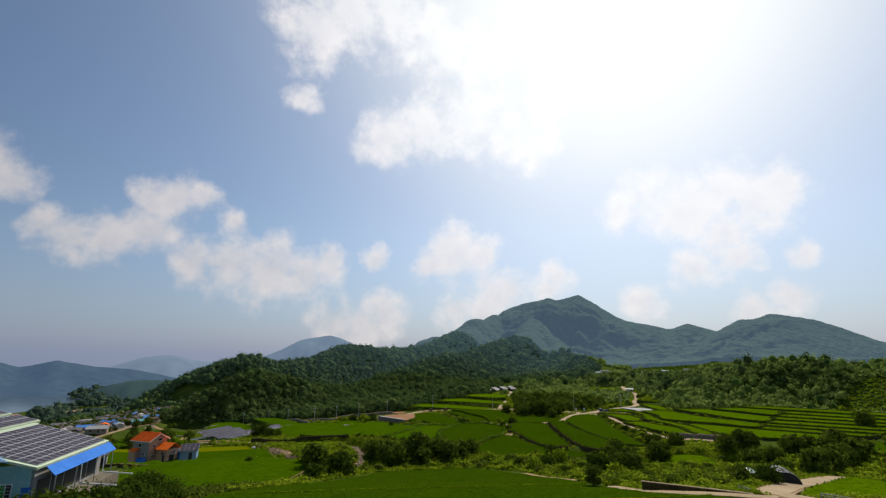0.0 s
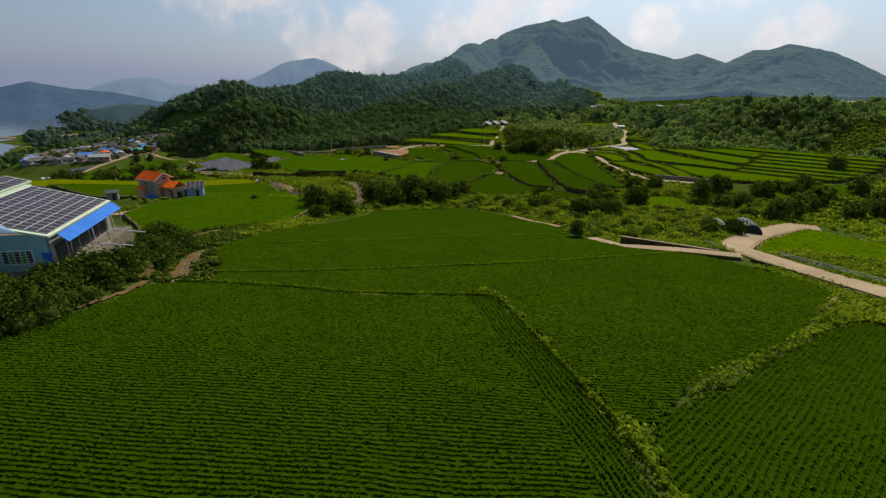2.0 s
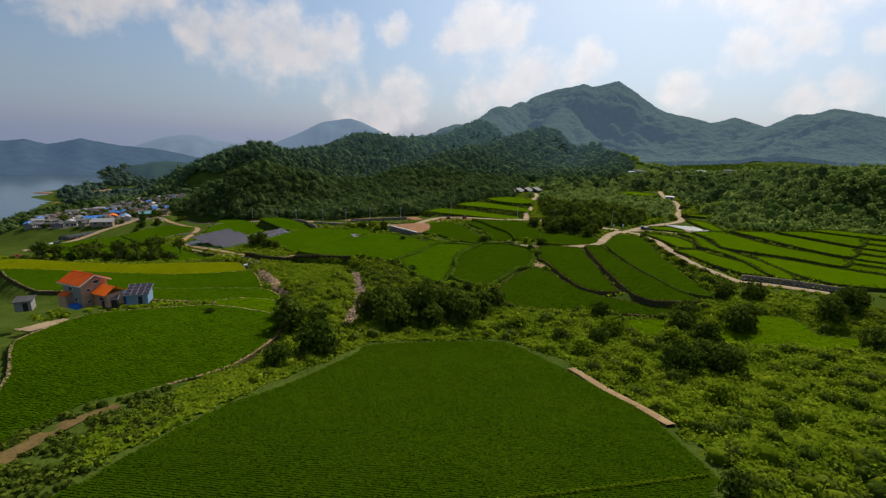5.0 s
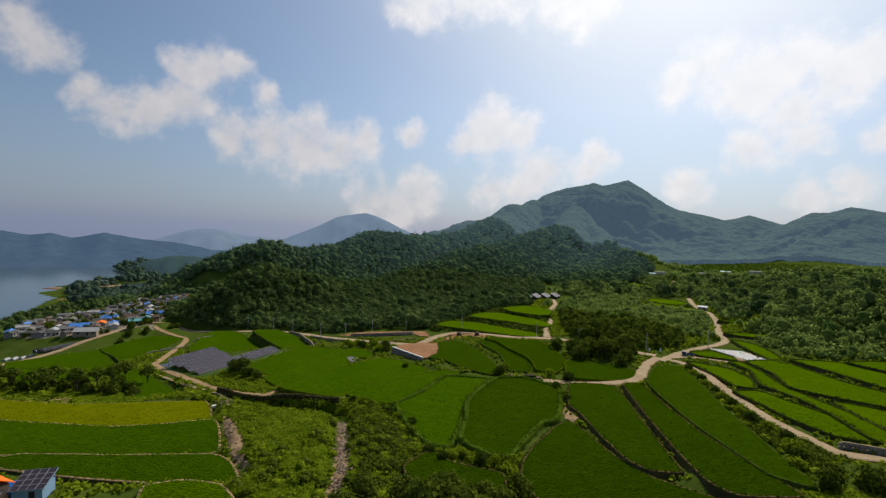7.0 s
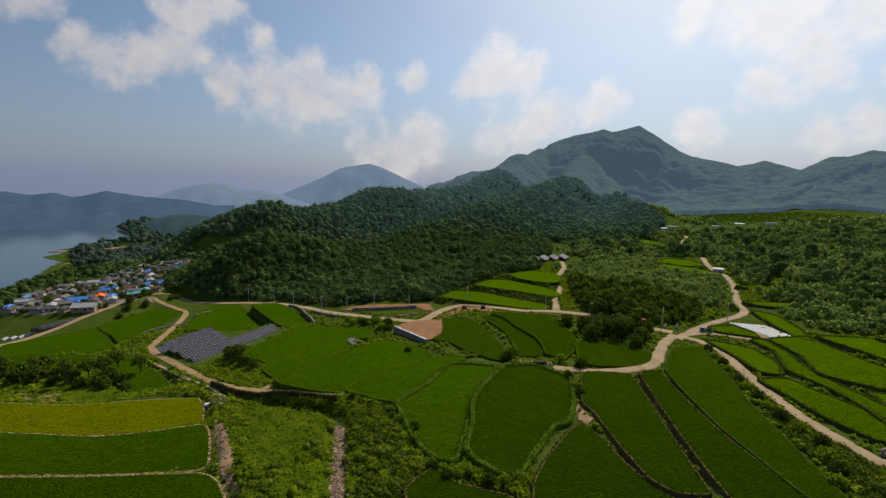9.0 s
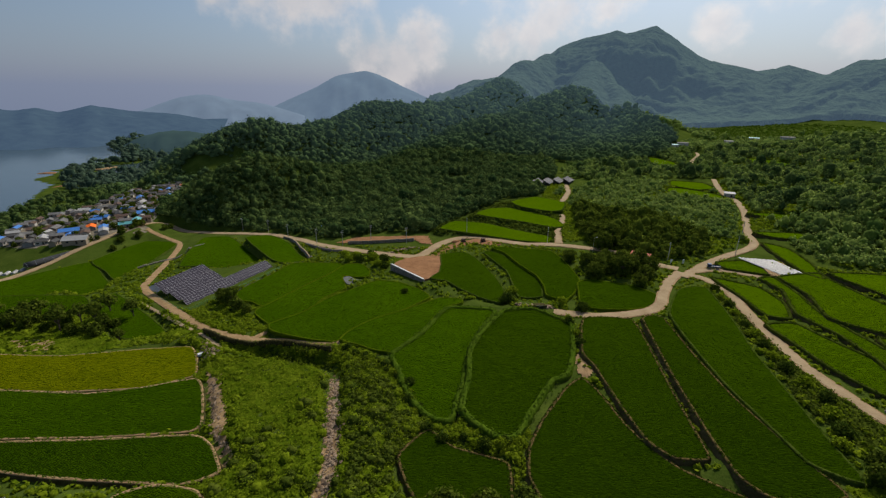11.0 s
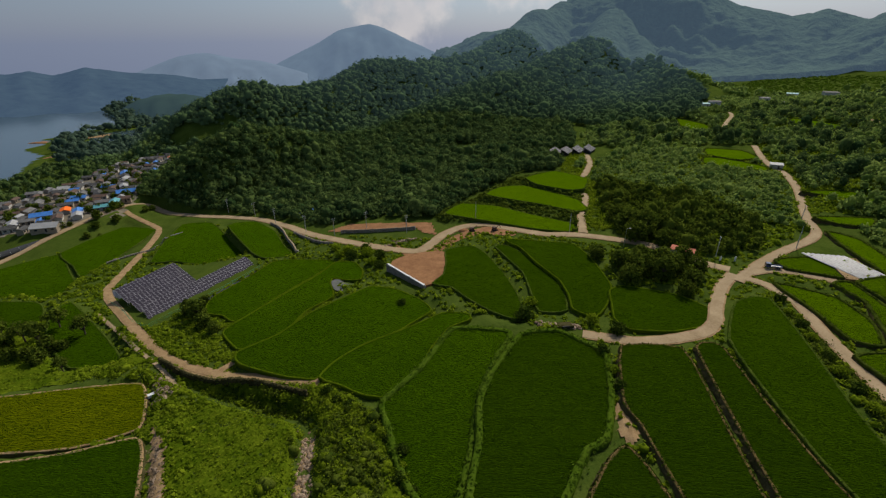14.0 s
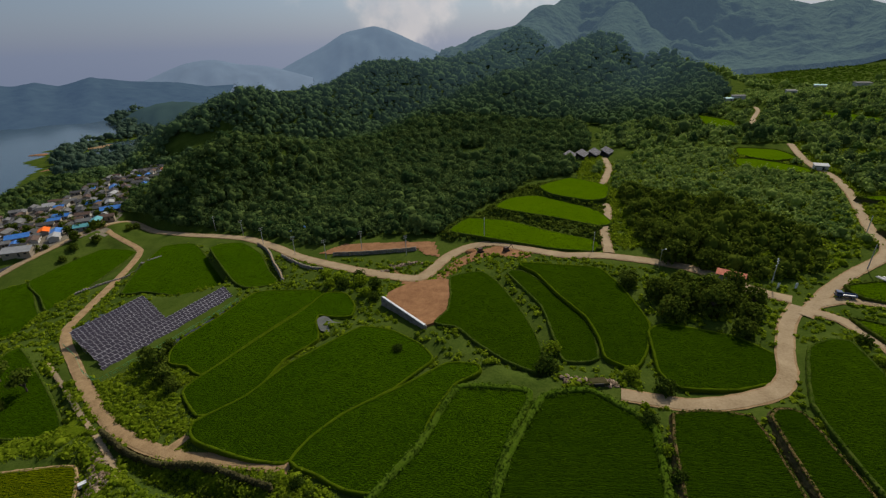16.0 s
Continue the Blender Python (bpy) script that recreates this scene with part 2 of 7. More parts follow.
M = {
    "ground": mottled("grass_ground", (0.034, 0.060, 0.008), (0.080, 0.108, 0.018), 9.0, 0.95, 0.6, 12, 0.3, 0.0),
    "rice_near": mottled("rice_leaf_near", (0.037, 0.076, 0.0013), (0.053, 0.098, 0.0025), 10.0, 0.8, 0, 8, 0.30, 0.0, 0.72, 0.05),
    "rice_mid": mottled("rice_leaf", (0.053, 0.118, 0.001), (0.078, 0.150, 0.002), 20.0, 0.8, 0, 7, 0.34, 0.0, 0.65),
    # darker rice: a passing cloud's shadow is put into the leaf colour
    "rice_dark": mottled("rice_leaf_cloud_dark", (0.042, 0.088, 0.001), (0.060, 0.114, 0.002), 16.0, 0.8, 0, 7, 0.34, 0.0, 0.6),
    "rice_light": mottled("rice_leaf_light", (0.094, 0.180, 0.001), (0.134, 0.226, 0.002), 18.0, 0.8, 0, 7, 0.34, 0.0, 0.6),
    "rice_yellow": mottled("rice_leaf_ripening", (0.205, 0.242, 0.002), (0.275, 0.300, 0.004), 18.0, 0.8, 0, 7, 0.34, 0.0, 0.55),
    # both rice floors: shade among the stalks is put into the dark colour
    "paddy_floor": mottled("painted_shade_rice_stems", (0.010, 0.026, 0.0008), (0.018, 0.038, 0.001), 6.0, 0.9, 0.3, 12, 0.3, 0.0),
    "near_floor": mottled("painted_shade_rice_floor", (0.019, 0.046, 0.0008), (0.029, 0.061, 0.0014), 6.0, 0.9, 0.3, 12, 0.3, 0.0),
    "mud": mottled("wet_mud", (0.06, 0.065, 0.045), (0.13, 0.125, 0.10), 2.0, 0.45, 0.4, 8, 0.3, 0.4),
    # light shrub green, raised further to stand for haze in the air
    "hazed_shrub_leaf": mottled("hazed_shrub_leaf", (0.090, 0.160, 0.036), (0.290, 0.370, 0.090), 14.0, 0.75, 0.8, 14, 0.30, 0.0, 0.55, 0.5),
    "path_edge": mottled("trodden_earth_edge", (0.075, 0.055, 0.020), (0.185, 0.125, 0.050), 2.0, 0.95, 0.7, 8, 0.3, 0.0),
    "village_ground": mottled("village_lanes", (0.10, 0.085, 0.06), (0.24, 0.205, 0.15), 6.0, 0.95, 0.4, 8, 0.3),
    "bund_light": mottled("bund_fresh_grass", (0.115, 0.190, 0.004), (0.200, 0.275, 0.012), 2.0, 0.9, 0.0, 6, 0.3, 0.0, 0.65, 0.3),
    "hedge": mottled("weedy_bank", (0.032, 0.052, 0.006), (0.085, 0.110, 0.014), 2.0, 0.9, 0.8, 6, 0.3, 0.0, 0.2),
    "bank": mottled("terrace_bank_of_earth_and_stone", (0.030, 0.030, 0.010), (0.100, 0.085, 0.038), 2.2, 0.95, 0.8, 6, 0.3, 0.0),
    "grass": mottled("bund_grass", (0.030, 0.062, 0.005), (0.095, 0.120, 0.020), 3.0, 0.95, 0.8, 8, 0.3, 0.0, 0.15),
    "tallgrass": mottled("bund_tall_grass", (0.050, 0.105, 0.005), (0.115, 0.175, 0.016), 3.0, 0.95, 0.8, 8, 0.3, 0.0, 0.3),
    "dirt": mottled("bare_earth", (0.20, 0.122, 0.054), (0.41, 0.275, 0.140), 2.5, 0.95, 0.7, 9, 0.3),
    "concrete": mottled("farm_road_concrete", (0.255, 0.178, 0.095), (0.415, 0.308, 0.182), 5.0, 0.9, 0.25, 9, 0.3),
    "leaf": mottled("forest_leaf", (0.034, 0.070, 0.022), (0.126, 0.176, 0.048), 22.0, 0.7, 0.9, 16, 0.30, 0.0, 0.30, 0.6),
    "weed": mottled("weed_leaf", (0.098, 0.160, 0.006), (0.280, 0.350, 0.020), 5.0, 0.8, 0.6, 6, 0.30, 0.0, 0.50, 0.35),
    "bush": mottled("bush_leaf", (0.036, 0.062, 0.007), (0.135, 0.172, 0.020), 4.0, 0.75, 0.5, 6, 0.30, 0.0, 0.35, 0.5),
    "thicket_leaf": mottled("thicket_leaf", (0.020, 0.042, 0.005), (0.082, 0.118, 0.014), 4.0, 0.8, 0.5, 6, 0.30, 0.0, 0.30, 0.6),
    # forest leaf made paler and bluer: distance haze put into the base colour
    "hazed_leaf": mottled("hazed_forest_leaf", (0.044, 0.078, 0.054), (0.096, 0.140, 0.088), 40.0, 0.85, 0.6, 14, 0.30, 0.0, 0.30, 0.5),
    "stone": mottled("rubble_stone", (0.12, 0.105, 0.09), (0.32, 0.285, 0.24), 1.2, 0.9, 0.6, 5, 0.3),
    "boulder": mottled("creek_boulder", (0.13, 0.085, 0.052), (0.34, 0.25, 0.17), 0.8, 0.9, 0.6, 5, 0.3, island=0.6),
    "orange_soil": mottled("cut_earth", (0.17, 0.075, 0.028), (0.34, 0.170, 0.075), 3.0, 0.95, 0.6, 8, 0.3),
    "brick": mottled("brown_brick", (0.36, 0.22, 0.14), (0.52, 0.34, 0.23), 0.9, 0.9, 0.4, 6, 0.3),
    "grey_wall": plain("grey_render", (0.27, 0.26, 0.25), 0.9, 0.2),
    "white_wall": plain("white_render", (0.46, 0.44, 0.40), 0.9, 0.2),
    "beige_wall": plain("beige_render", (0.30, 0.25, 0.19), 0.9, 0.2),
    "roof_orange": mottled("orange_roof_tile", (0.86, 0.125, 0.006), (0.98, 0.20, 0.014), 1.6, 0.7, 0.4, 6, 0.3),
    "roof_blue": mottled("blue_sheet_roof", (0.03, 0.13, 0.42), (0.07, 0.24, 0.62), 2.5, 0.5, 0.1, 6, 0.3, 0.4),
    "roof_grey": mottled("grey_roof", (0.09, 0.09, 0.09), (0.22, 0.21, 0.20), 2.0, 0.8, 0.3, 6, 0.3),
    "roof_dark": mottled("dark_tile_roof", (0.04, 0.04, 0.042), (0.11, 0.105, 0.10), 2.0, 0.8, 0.4, 6, 0.3),
    "roof_brown": mottled("brown_roof", (0.07, 0.045, 0.035), (0.15, 0.095, 0.07), 2.0, 0.8, 0.3, 6, 0.3),
    "roof_white": mottled("white_sheet_roof", (0.26, 0.26, 0.26), (0.44, 0.43, 0.42), 2.0, 0.6, 0.1, 6, 0.3),
    "roof_red": mottled("rusty_red_roof", (0.32, 0.06, 0.03), (0.62, 0.22, 0.13), 1.2, 0.8, 0.2, 5, 0.3),
    "roof_teal": plain("teal_sheet", (0.10, 0.34, 0.36), 0.6),
    "cladding": plain("pale_teal_cladding", (0.27, 0.49, 0.50), 0.5, 0.4, vary=0.2),
    "trim_green": plain("pale_green_trim", (0.52, 0.62, 0.44), 0.5),
    "awning": mottled("blue_awning_sheet", (0.020, 0.130, 0.50), (0.040, 0.200, 0.66), 3.0, 0.75, 0.1, 6, 0.3, 0.12),
    "cream_wall": mottled("stained_cream_render", (0.42, 0.33, 0.20), (0.66, 0.55, 0.37), 1.6, 0.9, 0.1, 6, 0.3, 0.1),
    "rail": plain("weathered_rail_steel", (0.20, 0.20, 0.205), 0.6, 0.3),
    "light_blue": plain("blue_sheet", (0.20, 0.32, 0.46), 0.5),
    "cells": plain("solar_cells", (0.040, 0.034, 0.046), 0.45, 0.08),
    "panel_frame": plain("bright_panel_frame", (0.46, 0.44, 0.45), 0.6, 0.3),
    "silver": plain("aluminium", (0.40, 0.39, 0.42), 0.5, 0.3, 0.2),
    "white": plain("white_paint", (0.72, 0.72, 0.70), 0.5),
    "dark": plain("dark_opening", (0.018, 0.018, 0.02), 0.6),
    "glass": plain("window_glass", (0.02, 0.03, 0.035), 0.08, 0.6),
    "green_paint": plain("green_paint", (0.02, 0.24, 0.05), 0.5),
    "fence_green": plain("green_wire_fence", (0.03, 0.30, 0.12), 0.5),
    "pole": plain("concrete_pole", (0.42, 0.41, 0.39), 0.8),
    "steel": plain("galvanised_steel", (0.45, 0.46, 0.47), 0.4, 0.5, 0.7),
    "tarp": plain("black_ground_sheet", (0.030, 0.032, 0.038), 0.35, 0.5, vary=0.4, size=3),
    "film": mottled("clear_film", (0.24, 0.235, 0.23), (0.42, 0.41, 0.40), 1.0, 0.35, 0.3, 4, 0.3, 0.3),
    "net": plain("shade_net", (0.028, 0.030, 0.033), 0.8, vary=0.4),
    "net_green": plain("green_cover", (0.015, 0.09, 0.03), 0.7, vary=0.3),
    "truck_blue": plain("blue_truck_paint", (0.015, 0.045, 0.14), 0.3, 0.5),
    "rubber": plain("tyre_rubber", (0.02, 0.02, 0.02), 0.9),
    "flower": mottled("red_blossom", (0.20, 0.02, 0.03), (0.42, 0.05, 0.07), 1.0, 0.8, 0, 3, 0.3, 0.2, 0.2, 0.5),
    "bark": mottled("bark", (0.05, 0.04, 0.03), (0.12, 0.09, 0.065), 0.6, 0.95, 0.6, 6, 0.3),
}


# ---- helpers for things ----
def mesh_ob(name, verts, faces, mat, parent=None, smooth=False):
    me = bpy.data.meshes.new(name)
    me.from_pydata([tuple(map(float, v)) for v in verts], [], [tuple(map(int, f)) for f in faces])
    me.materials.append(mat)
    if smooth:
        me.polygons.foreach_set("use_smooth", [True] * len(me.polygons))
    ob = new(name, me)
    if parent:
        ob.parent = parent
    return ob


def array_ob(name, verts, quads, mat, parent=None, smooth=False, tris=None):
    """A large mesh from numpy arrays of points and quads (and triangles)."""
    me = bpy.data.meshes.new(name)
    parts = [(np.asarray(f, np.int32), n) for f, n in ((quads, 4), (tris, 3)) if f is not None and len(f)]
    me.vertices.add(len(verts))
    me.vertices.foreach_set("co", np.asarray(verts, np.float32).ravel())
    loops = np.concatenate([f.ravel() for f, n in parts])
    me.loops.add(len(loops))
    me.loops.foreach_set("vertex_index", loops)
    starts, k = [], 0
    for f, n in parts:
        starts.append(k + np.arange(len(f), dtype=np.int32) * n)
        k += len(f) * n
    starts = np.concatenate(starts).astype(np.int32)
    me.polygons.add(len(starts))
    me.polygons.foreach_set("loop_start", starts)
    me.polygons.foreach_set("use_smooth", np.full(len(starts), smooth))
    me.update(calc_edges=True)
    me.validate()
    me.materials.append(mat)
    ob = new(name, me)
    if parent:
        ob.parent = parent
    return ob


def empty(name, at=(0, 0, 0), turn=0):
    ob = new(name)
    ob.matrix_world = pose(*at, 0, 0, turn)
    return ob


def part(name, bm, mat, parent, label=""):
    me = bpy.data.meshes.new(name)
    bm.to_mesh(me)
    bm.free()
    me.materials.append(mat)
    ob = new(name, me)
    ob.parent = parent
    return tagged(ob, label)


rng = np.random.default_rng(7)
_k = rng.normal(size=(10, 2))
_k /= np.linalg.norm(_k, axis=1)[:, None]
_ph = rng.uniform(0, 6.28, 10)


def waves(x, y, size):
    """Gentle noise between about -1 and 1."""
    s = 0
    for i in range(10):
        f = 2 * math.pi / size * (0.6 + 0.17 * i)
        s = s + np.sin(f * (_k[i, 0] * x + _k[i, 1] * y) + _ph[i] + 1.7 * np.sin(f * 0.6 * (_k[i, 1] * x - _k[i, 0] * y)))
    return s / 4.0


def smooth_line(pts, closed=False, n=4, round_by=0.4):
    """Points of a rounded line through pts."""
    p = np.array(pts, float)
    m = len(p)
    out = []
    for i in range(m if closed else m - 1):
        g = (lambda j: p[j % m]) if closed else (lambda j: p[min(max(j, 0), m - 1)])
        a, b, c, d = g(i - 1), g(i), g(i + 1), g(i + 2)
        for k in range(n):
            t = k / n
            ta, tb = round_by * (c - a), round_by * (d - b)
            out.append((2 * t**3 - 3 * t**2 + 1) * b + (t**3 - 2 * t**2 + t) * ta + (-2 * t**3 + 3 * t**2) * c + (t**3 - t**2) * tb)
    if not closed:
        out.append(p[-1])
    return np.array(out)


def inside(poly, x, y):
    r = np.zeros(np.shape(x), bool)
    px, py = poly[:, 0], poly[:, 1]
    j = len(poly) - 1
    for i in range(len(poly)):
        hit = (py[i] > y) != (py[j] > y)
        with np.errstate(divide="ignore", invalid="ignore"):
            r ^= hit & (x < (px[j] - px[i]) * (y - py[i]) / (py[j] - py[i] + 1e-12) + px[i])
        j = i
    return r


def line_gap(line, x, y, closed=False, values=None):
    """Distance from points to a line, and the value carried along the line at the nearest place."""
    best, val = np.full(np.shape(x), 1e9), np.zeros(np.shape(x))
    n = len(line)
    for i in range(n if closed else n - 1):
        a, b = line[i], line[(i + 1) % n]
        dx, dy = b[0] - a[0], b[1] - a[1]
        t = np.clip(((x - a[0]) * dx + (y - a[1]) * dy) / (dx * dx + dy * dy + 1e-9), 0, 1)
        d = np.hypot(x - a[0] - t * dx, y - a[1] - t * dy)
        near = d < best
        best = np.where(near, d, best)
        if values is not None:
            val = np.where(near, values[i] + t * (values[(i + 1) % n] - values[i]), val)
    return best, val


# ---- the lie of the land ----
def valley(x, y):
    """The valley floor, before terraces are cut into it."""
    xc, yc = np.clip(x, -220, 220), np.clip(y, -20, 450)
    u, v = xc / 100, (yc - 200) / 100
    step = 1 / (1 + np.exp((yc - 95) / 22))
    z = 5.714 + 4.217 * u - 2.129 * v - 1.929 * u * u + 1.791 * u * v + 0.241 * v * v + 15.515 * step - 0.673 * step * u
    z = z - np.maximum(-220 - x, 0) * 0.10 + np.clip(x - 220, 0, 400) * 0.05
    z = np.maximum(z, -66)
    return z - np.maximum(np.hypot(x, y) - 1500, 0) * 0.05


# crests of the hills: x, y, height along each, and how far the flank reaches
CRESTS = [
    # the wooded spur over the village road
    ([(-239, 420, -18), (-230, 432, -7), (-217, 445, 5), (-198, 455, 17), (-182, 468, 20), (-164, 485, 14), (-145, 505, 6), (-112, 525, 2)], 78),
    # the main ridge, climbing from the lake to the mountain's shoulder
    ([(-394, 585, -39), (-374, 600, -20), (-357, 620, 0), (-331, 640, 16), (-303, 655, 29), (-275, 662, 35), (-257, 672, 28), (-221, 695, 24), (-196, 745, 35), (-164, 800, 52), (-112, 870, 46), (-74, 920, 48), (-22, 985, 55), (27, 1080, 87), (69, 1180, 115), (150, 1330, 150)], 150),
    # two spurs that come down from the mountain towards the terraces
    ([(228, 1150, 126), (179, 1010, 81), (108, 890, 61), (52, 790, 41), (0, 705, 35), (-38, 630, 19), (-59, 560, 8), (-71, 505, -1)], 112),
    ([(240, 1120, 112), (241, 980, 58), (244, 880, 40), (243, 780, 31), (236, 700, 25), (226, 645, 19)], 75),
    # the high mountain
    ([(94, 1474, 103), (192, 1464, 174), (257, 1453, 194), (335, 1437, 211), (358, 1431, 203), (426, 1411, 217), (481, 1392, 178), (549, 1365, 136), (650, 1356, 109), (689, 1337, 120), (719, 1315, 127), (750, 1291, 112), (780, 1262, 95), (810, 1219, 122), (840, 1174, 140), (876, 1109, 124), (903, 1034, 84), (926, 958, 34), (1120, 760, -20)], 480),
    ([(165, 328, 10), (190, 345, 16), (206, 352, 21), (228, 362, 29), (245, 366, 34), (260, 362, 38), (274, 345, 37), (285, 325, 34), (300, 300, 29)], 66),
    ([(384, 420, 32), (405, 400, 30), (470, 330, 38), (560, 300, 44)], 95),
]
LAKE = np.array([(-528, 545), (-560, 600), (-592, 640), (-626, 700), (-690, 732), (-690, 764), (-728, 826), (-735, 880), (-700, 925), (-760, 1010), (-880, 1110), (-960, 1270), (-1300, 1330), (-2100, 1000), (-1900, 300), (-700, 300)], float)


def hills(x, y):
    z = valley(x, y)
    base = z
    for crest, reach in CRESTS:
        c = np.array(crest, float)
        d, h = line_gap(c[:, :2], x, y, values=c[:, 2])
        rough = waves(x, y, 140) * 0.10 + waves(x + 400, y, 45) * 0.03
        p = 0.5 + 0.5 * np.cos(math.pi * np.clip(d / (reach * (1 + 0.5 * rough)), 0, 1))
        z = np.maximum(z, base + np.maximum(h - base, 0) * p * (1 + rough * (1 - p)))
    return z


FIELDS, LANES = [], []


def paddy(pts, z, crop, edge):
    p = smooth_line(pts, True, 3, 0.22)
    t = np.roll(p, -1, 0) - np.roll(p, 1, 0)
    t /= np.linalg.norm(t, axis=1)[:, None] + 1e-9
    turn = np.dot(p[:, 0], np.roll(p[:, 1], -1)) - np.dot(p[:, 1], np.roll(p[:, 0], -1))
    grow = {"grass": 0.9, "thin": 0.95, "tallgrass": 0.8, "dirt": 0.5, "hedge": 0.5, "path": 0.3}[edge]
    FIELDS.append((p + np.stack([t[:, 1], -t[:, 0]], 1) * grow * (1 if turn > 0 else -1), z, crop, edge))


def lane(pts, width, kind):
    LANES.append((smooth_line(pts, False, 4), width, kind))


NEAR_LOWER = [(-37.5, 40), (-36.2, 44), (-34.3, 48.5), (-33.2, 53.2), (-25.3, 52.9), (-17.4, 51.5), (-9.2, 49.5), (1.9, 49.1), (5.9, 48.8), (10.6, 28.3), (11.1, 19), (16, 4), (-50, 2), (-48, 12), (-44, 24), (-40, 33)]
NEAR_UPPER = [(-26.3, 54.3), (-28.2, 57.8), (-35.1, 72.6), (-35.5, 82.8), (-31.9, 103.1), (-27.1, 110.8), (-19.7, 127.7), (-17.9, 133.2), (-5.3, 136.4), (10, 137.1), (18.2, 125.2), (23.5, 113.7), (26.7, 105.5), (28, 84.1), (32, 74.2), (38.4, 70.7), (42.1, 66.8), (46.6, 53.1), (40.4, 46.8), (31.7, 39.7), (18.7, 32.4), (11.8, 28.3), (6.6, 50.2), (1.9, 50.1), (-9.5, 50.6), (-17.9, 52.7)]
NEAR_RIGHT = [(13.1, 27.2), (24.2, 33.9), (41.2, 43.6), (42.8, 39.9), (28.4, 25.1), (20.4, 19.6), (13.3, 19)]
paddy([(58.6, 80.6), (64.6, 86.2), (72, 90.6), (78.4, 93.8), (82.4, 89.6), (85.6, 85.4), (91, 78), (73, 73), (67, 77.2), (62.6, 80.2)], 17.9, "rice_light", "path")
paddy([(-57.2, 88.1), (-75.1, 115.2), (-86, 126.8), (-82.6, 141.7), (-59.8, 150.1), (-42.1, 146.1), (-38.3, 135.2), (-41.1, 122.1), (-51.4, 111.5), (-56.1, 106.2), (-56.5, 97.8), (-55.1, 91.4), (-54.9, 87.9)], 9.0, "rice_mid", "path")
paddy([(-130.2, 197.8), (-160, 197.5), (-184, 204), (-176, 213), (-150, 212.5), (-127.2, 213.6), (-105.2, 219.7), (-91.1, 222.6), (-85.6, 217), (-81.1, 208.7), (-91.8, 202.3), (-113.3, 198.3)], -1.3, "rice_yellow", "path")
paddy([(-158, 192), (-124, 193.5), (-101, 194.5), (-88.1, 198.3), (-76.4, 203.5), (-70.9, 197.2), (-65, 187.2), (-66.5, 184.7), (-88.4, 180.7), (-107.2, 178.4), (-128, 174)], 1.4, "rice_mid", "path")
paddy([(-93, 257.8), (-96, 263.3), (-95.8, 268.3), (-90.9, 282.2), (-87.7, 295.2), (-82.4, 297.5), (-65.7, 298.4), (-63.1, 295.8), (-68.4, 284.9), (-74.7, 270.3), (-78.4, 260.8), (-81.4, 253.8), (-86.9, 257)], -1.4, "rice_mid", "thin")
paddy([(-60.5, 293.9), (-54.1, 294.2), (-49.3, 287.9), (-48.2, 281.9), (-53.3, 281.5), (-58.9, 282.2), (-58.7, 277.4), (-54.5, 268.8), (-60.5, 259), (-62, 247.6), (-66.1, 240.7), (-71.2, 238.1), (-79.5, 245.1), (-78.4, 249.4), (-74.6, 258.5), (-69, 271.3), (-63.5, 283.3)], 0.3, "rice_mid", "thin")
paddy([(-67.8, 232.6), (-60.1, 241.4), (-55.1, 253.3), (-46.6, 264.1), (-40.7, 271.1), (-32, 269.9), (-23, 264.2), (-18.8, 258.9), (-21.5, 254.8), (-26.9, 247.4), (-36.7, 238.5), (-40.2, 233), (-43.1, 227.1), (-43.5, 225.1), (-51.6, 225.5), (-64.8, 228.9)], 2.9, "rice_mid", "thin")
paddy([(-40.9, 224.3), (-38.6, 230.6), (-33.3, 237.5), (-22.2, 246.9), (-13.6, 255), (-7, 255.4), (-6.2, 253.8), (-12.1, 248.8), (-16.3, 238.2), (-17.4, 231.4), (-20.5, 223.7), (-23.4, 219.5), (-28.9, 219.7), (-35.5, 222.5)], 4.0, "rice_mid", "thin")
paddy([(-22.2, 217.2), (-16.1, 227.7), (-12.2, 239), (-9.2, 245.8), (5.8, 245.6), (2.3, 236.4), (-1.4, 223.8), (-3, 213.5), (-3.6, 203.5), (-4.8, 195.1), (-5.5, 190.2), (-8.8, 190.8), (-12.7, 194.3), (-16.2, 200), (-19.5, 207.5), (-23, 214.9)], 5.1, "rice_mid", "tallgrass")
paddy([(9.6, 242.7), (18.9, 245.3), (25.2, 240.7), (29.7, 236.1), (27.3, 219.4), (24.1, 209.1), (19.9, 206.3), (16.3, 199.8), (13.2, 193.6), (10.6, 187.7), (8.7, 184.6), (5.2, 185.3), (0.9, 189), (-1.8, 193), (-1.3, 197.5), (-0.4, 205.8), (-0.6, 216.6), (2, 226.5)], 6.4, "rice_dark", "tallgrass")
paddy([(-9.6, 184.8), (-3.9, 180.2), (7.2, 177.2), (7.4, 170.7), (7.1, 168.2), (-8.2, 166.7), (-12.2, 172.1), (-14.3, 177.5)], 6.0, "rice_dark", "dirt")
paddy([(12.8, 181), (16.6, 189.9), (23.6, 201.8), (28, 206.4), (30.9, 200.3), (33.6, 190.6), (36.8, 184), (41.2, 178), (50, 172.5), (59, 168), (62, 164.8), (50, 164.3), (39, 164.3), (26, 165), (15, 166.6), (12.2, 174)], 6.9, "rice_dark", "dirt")
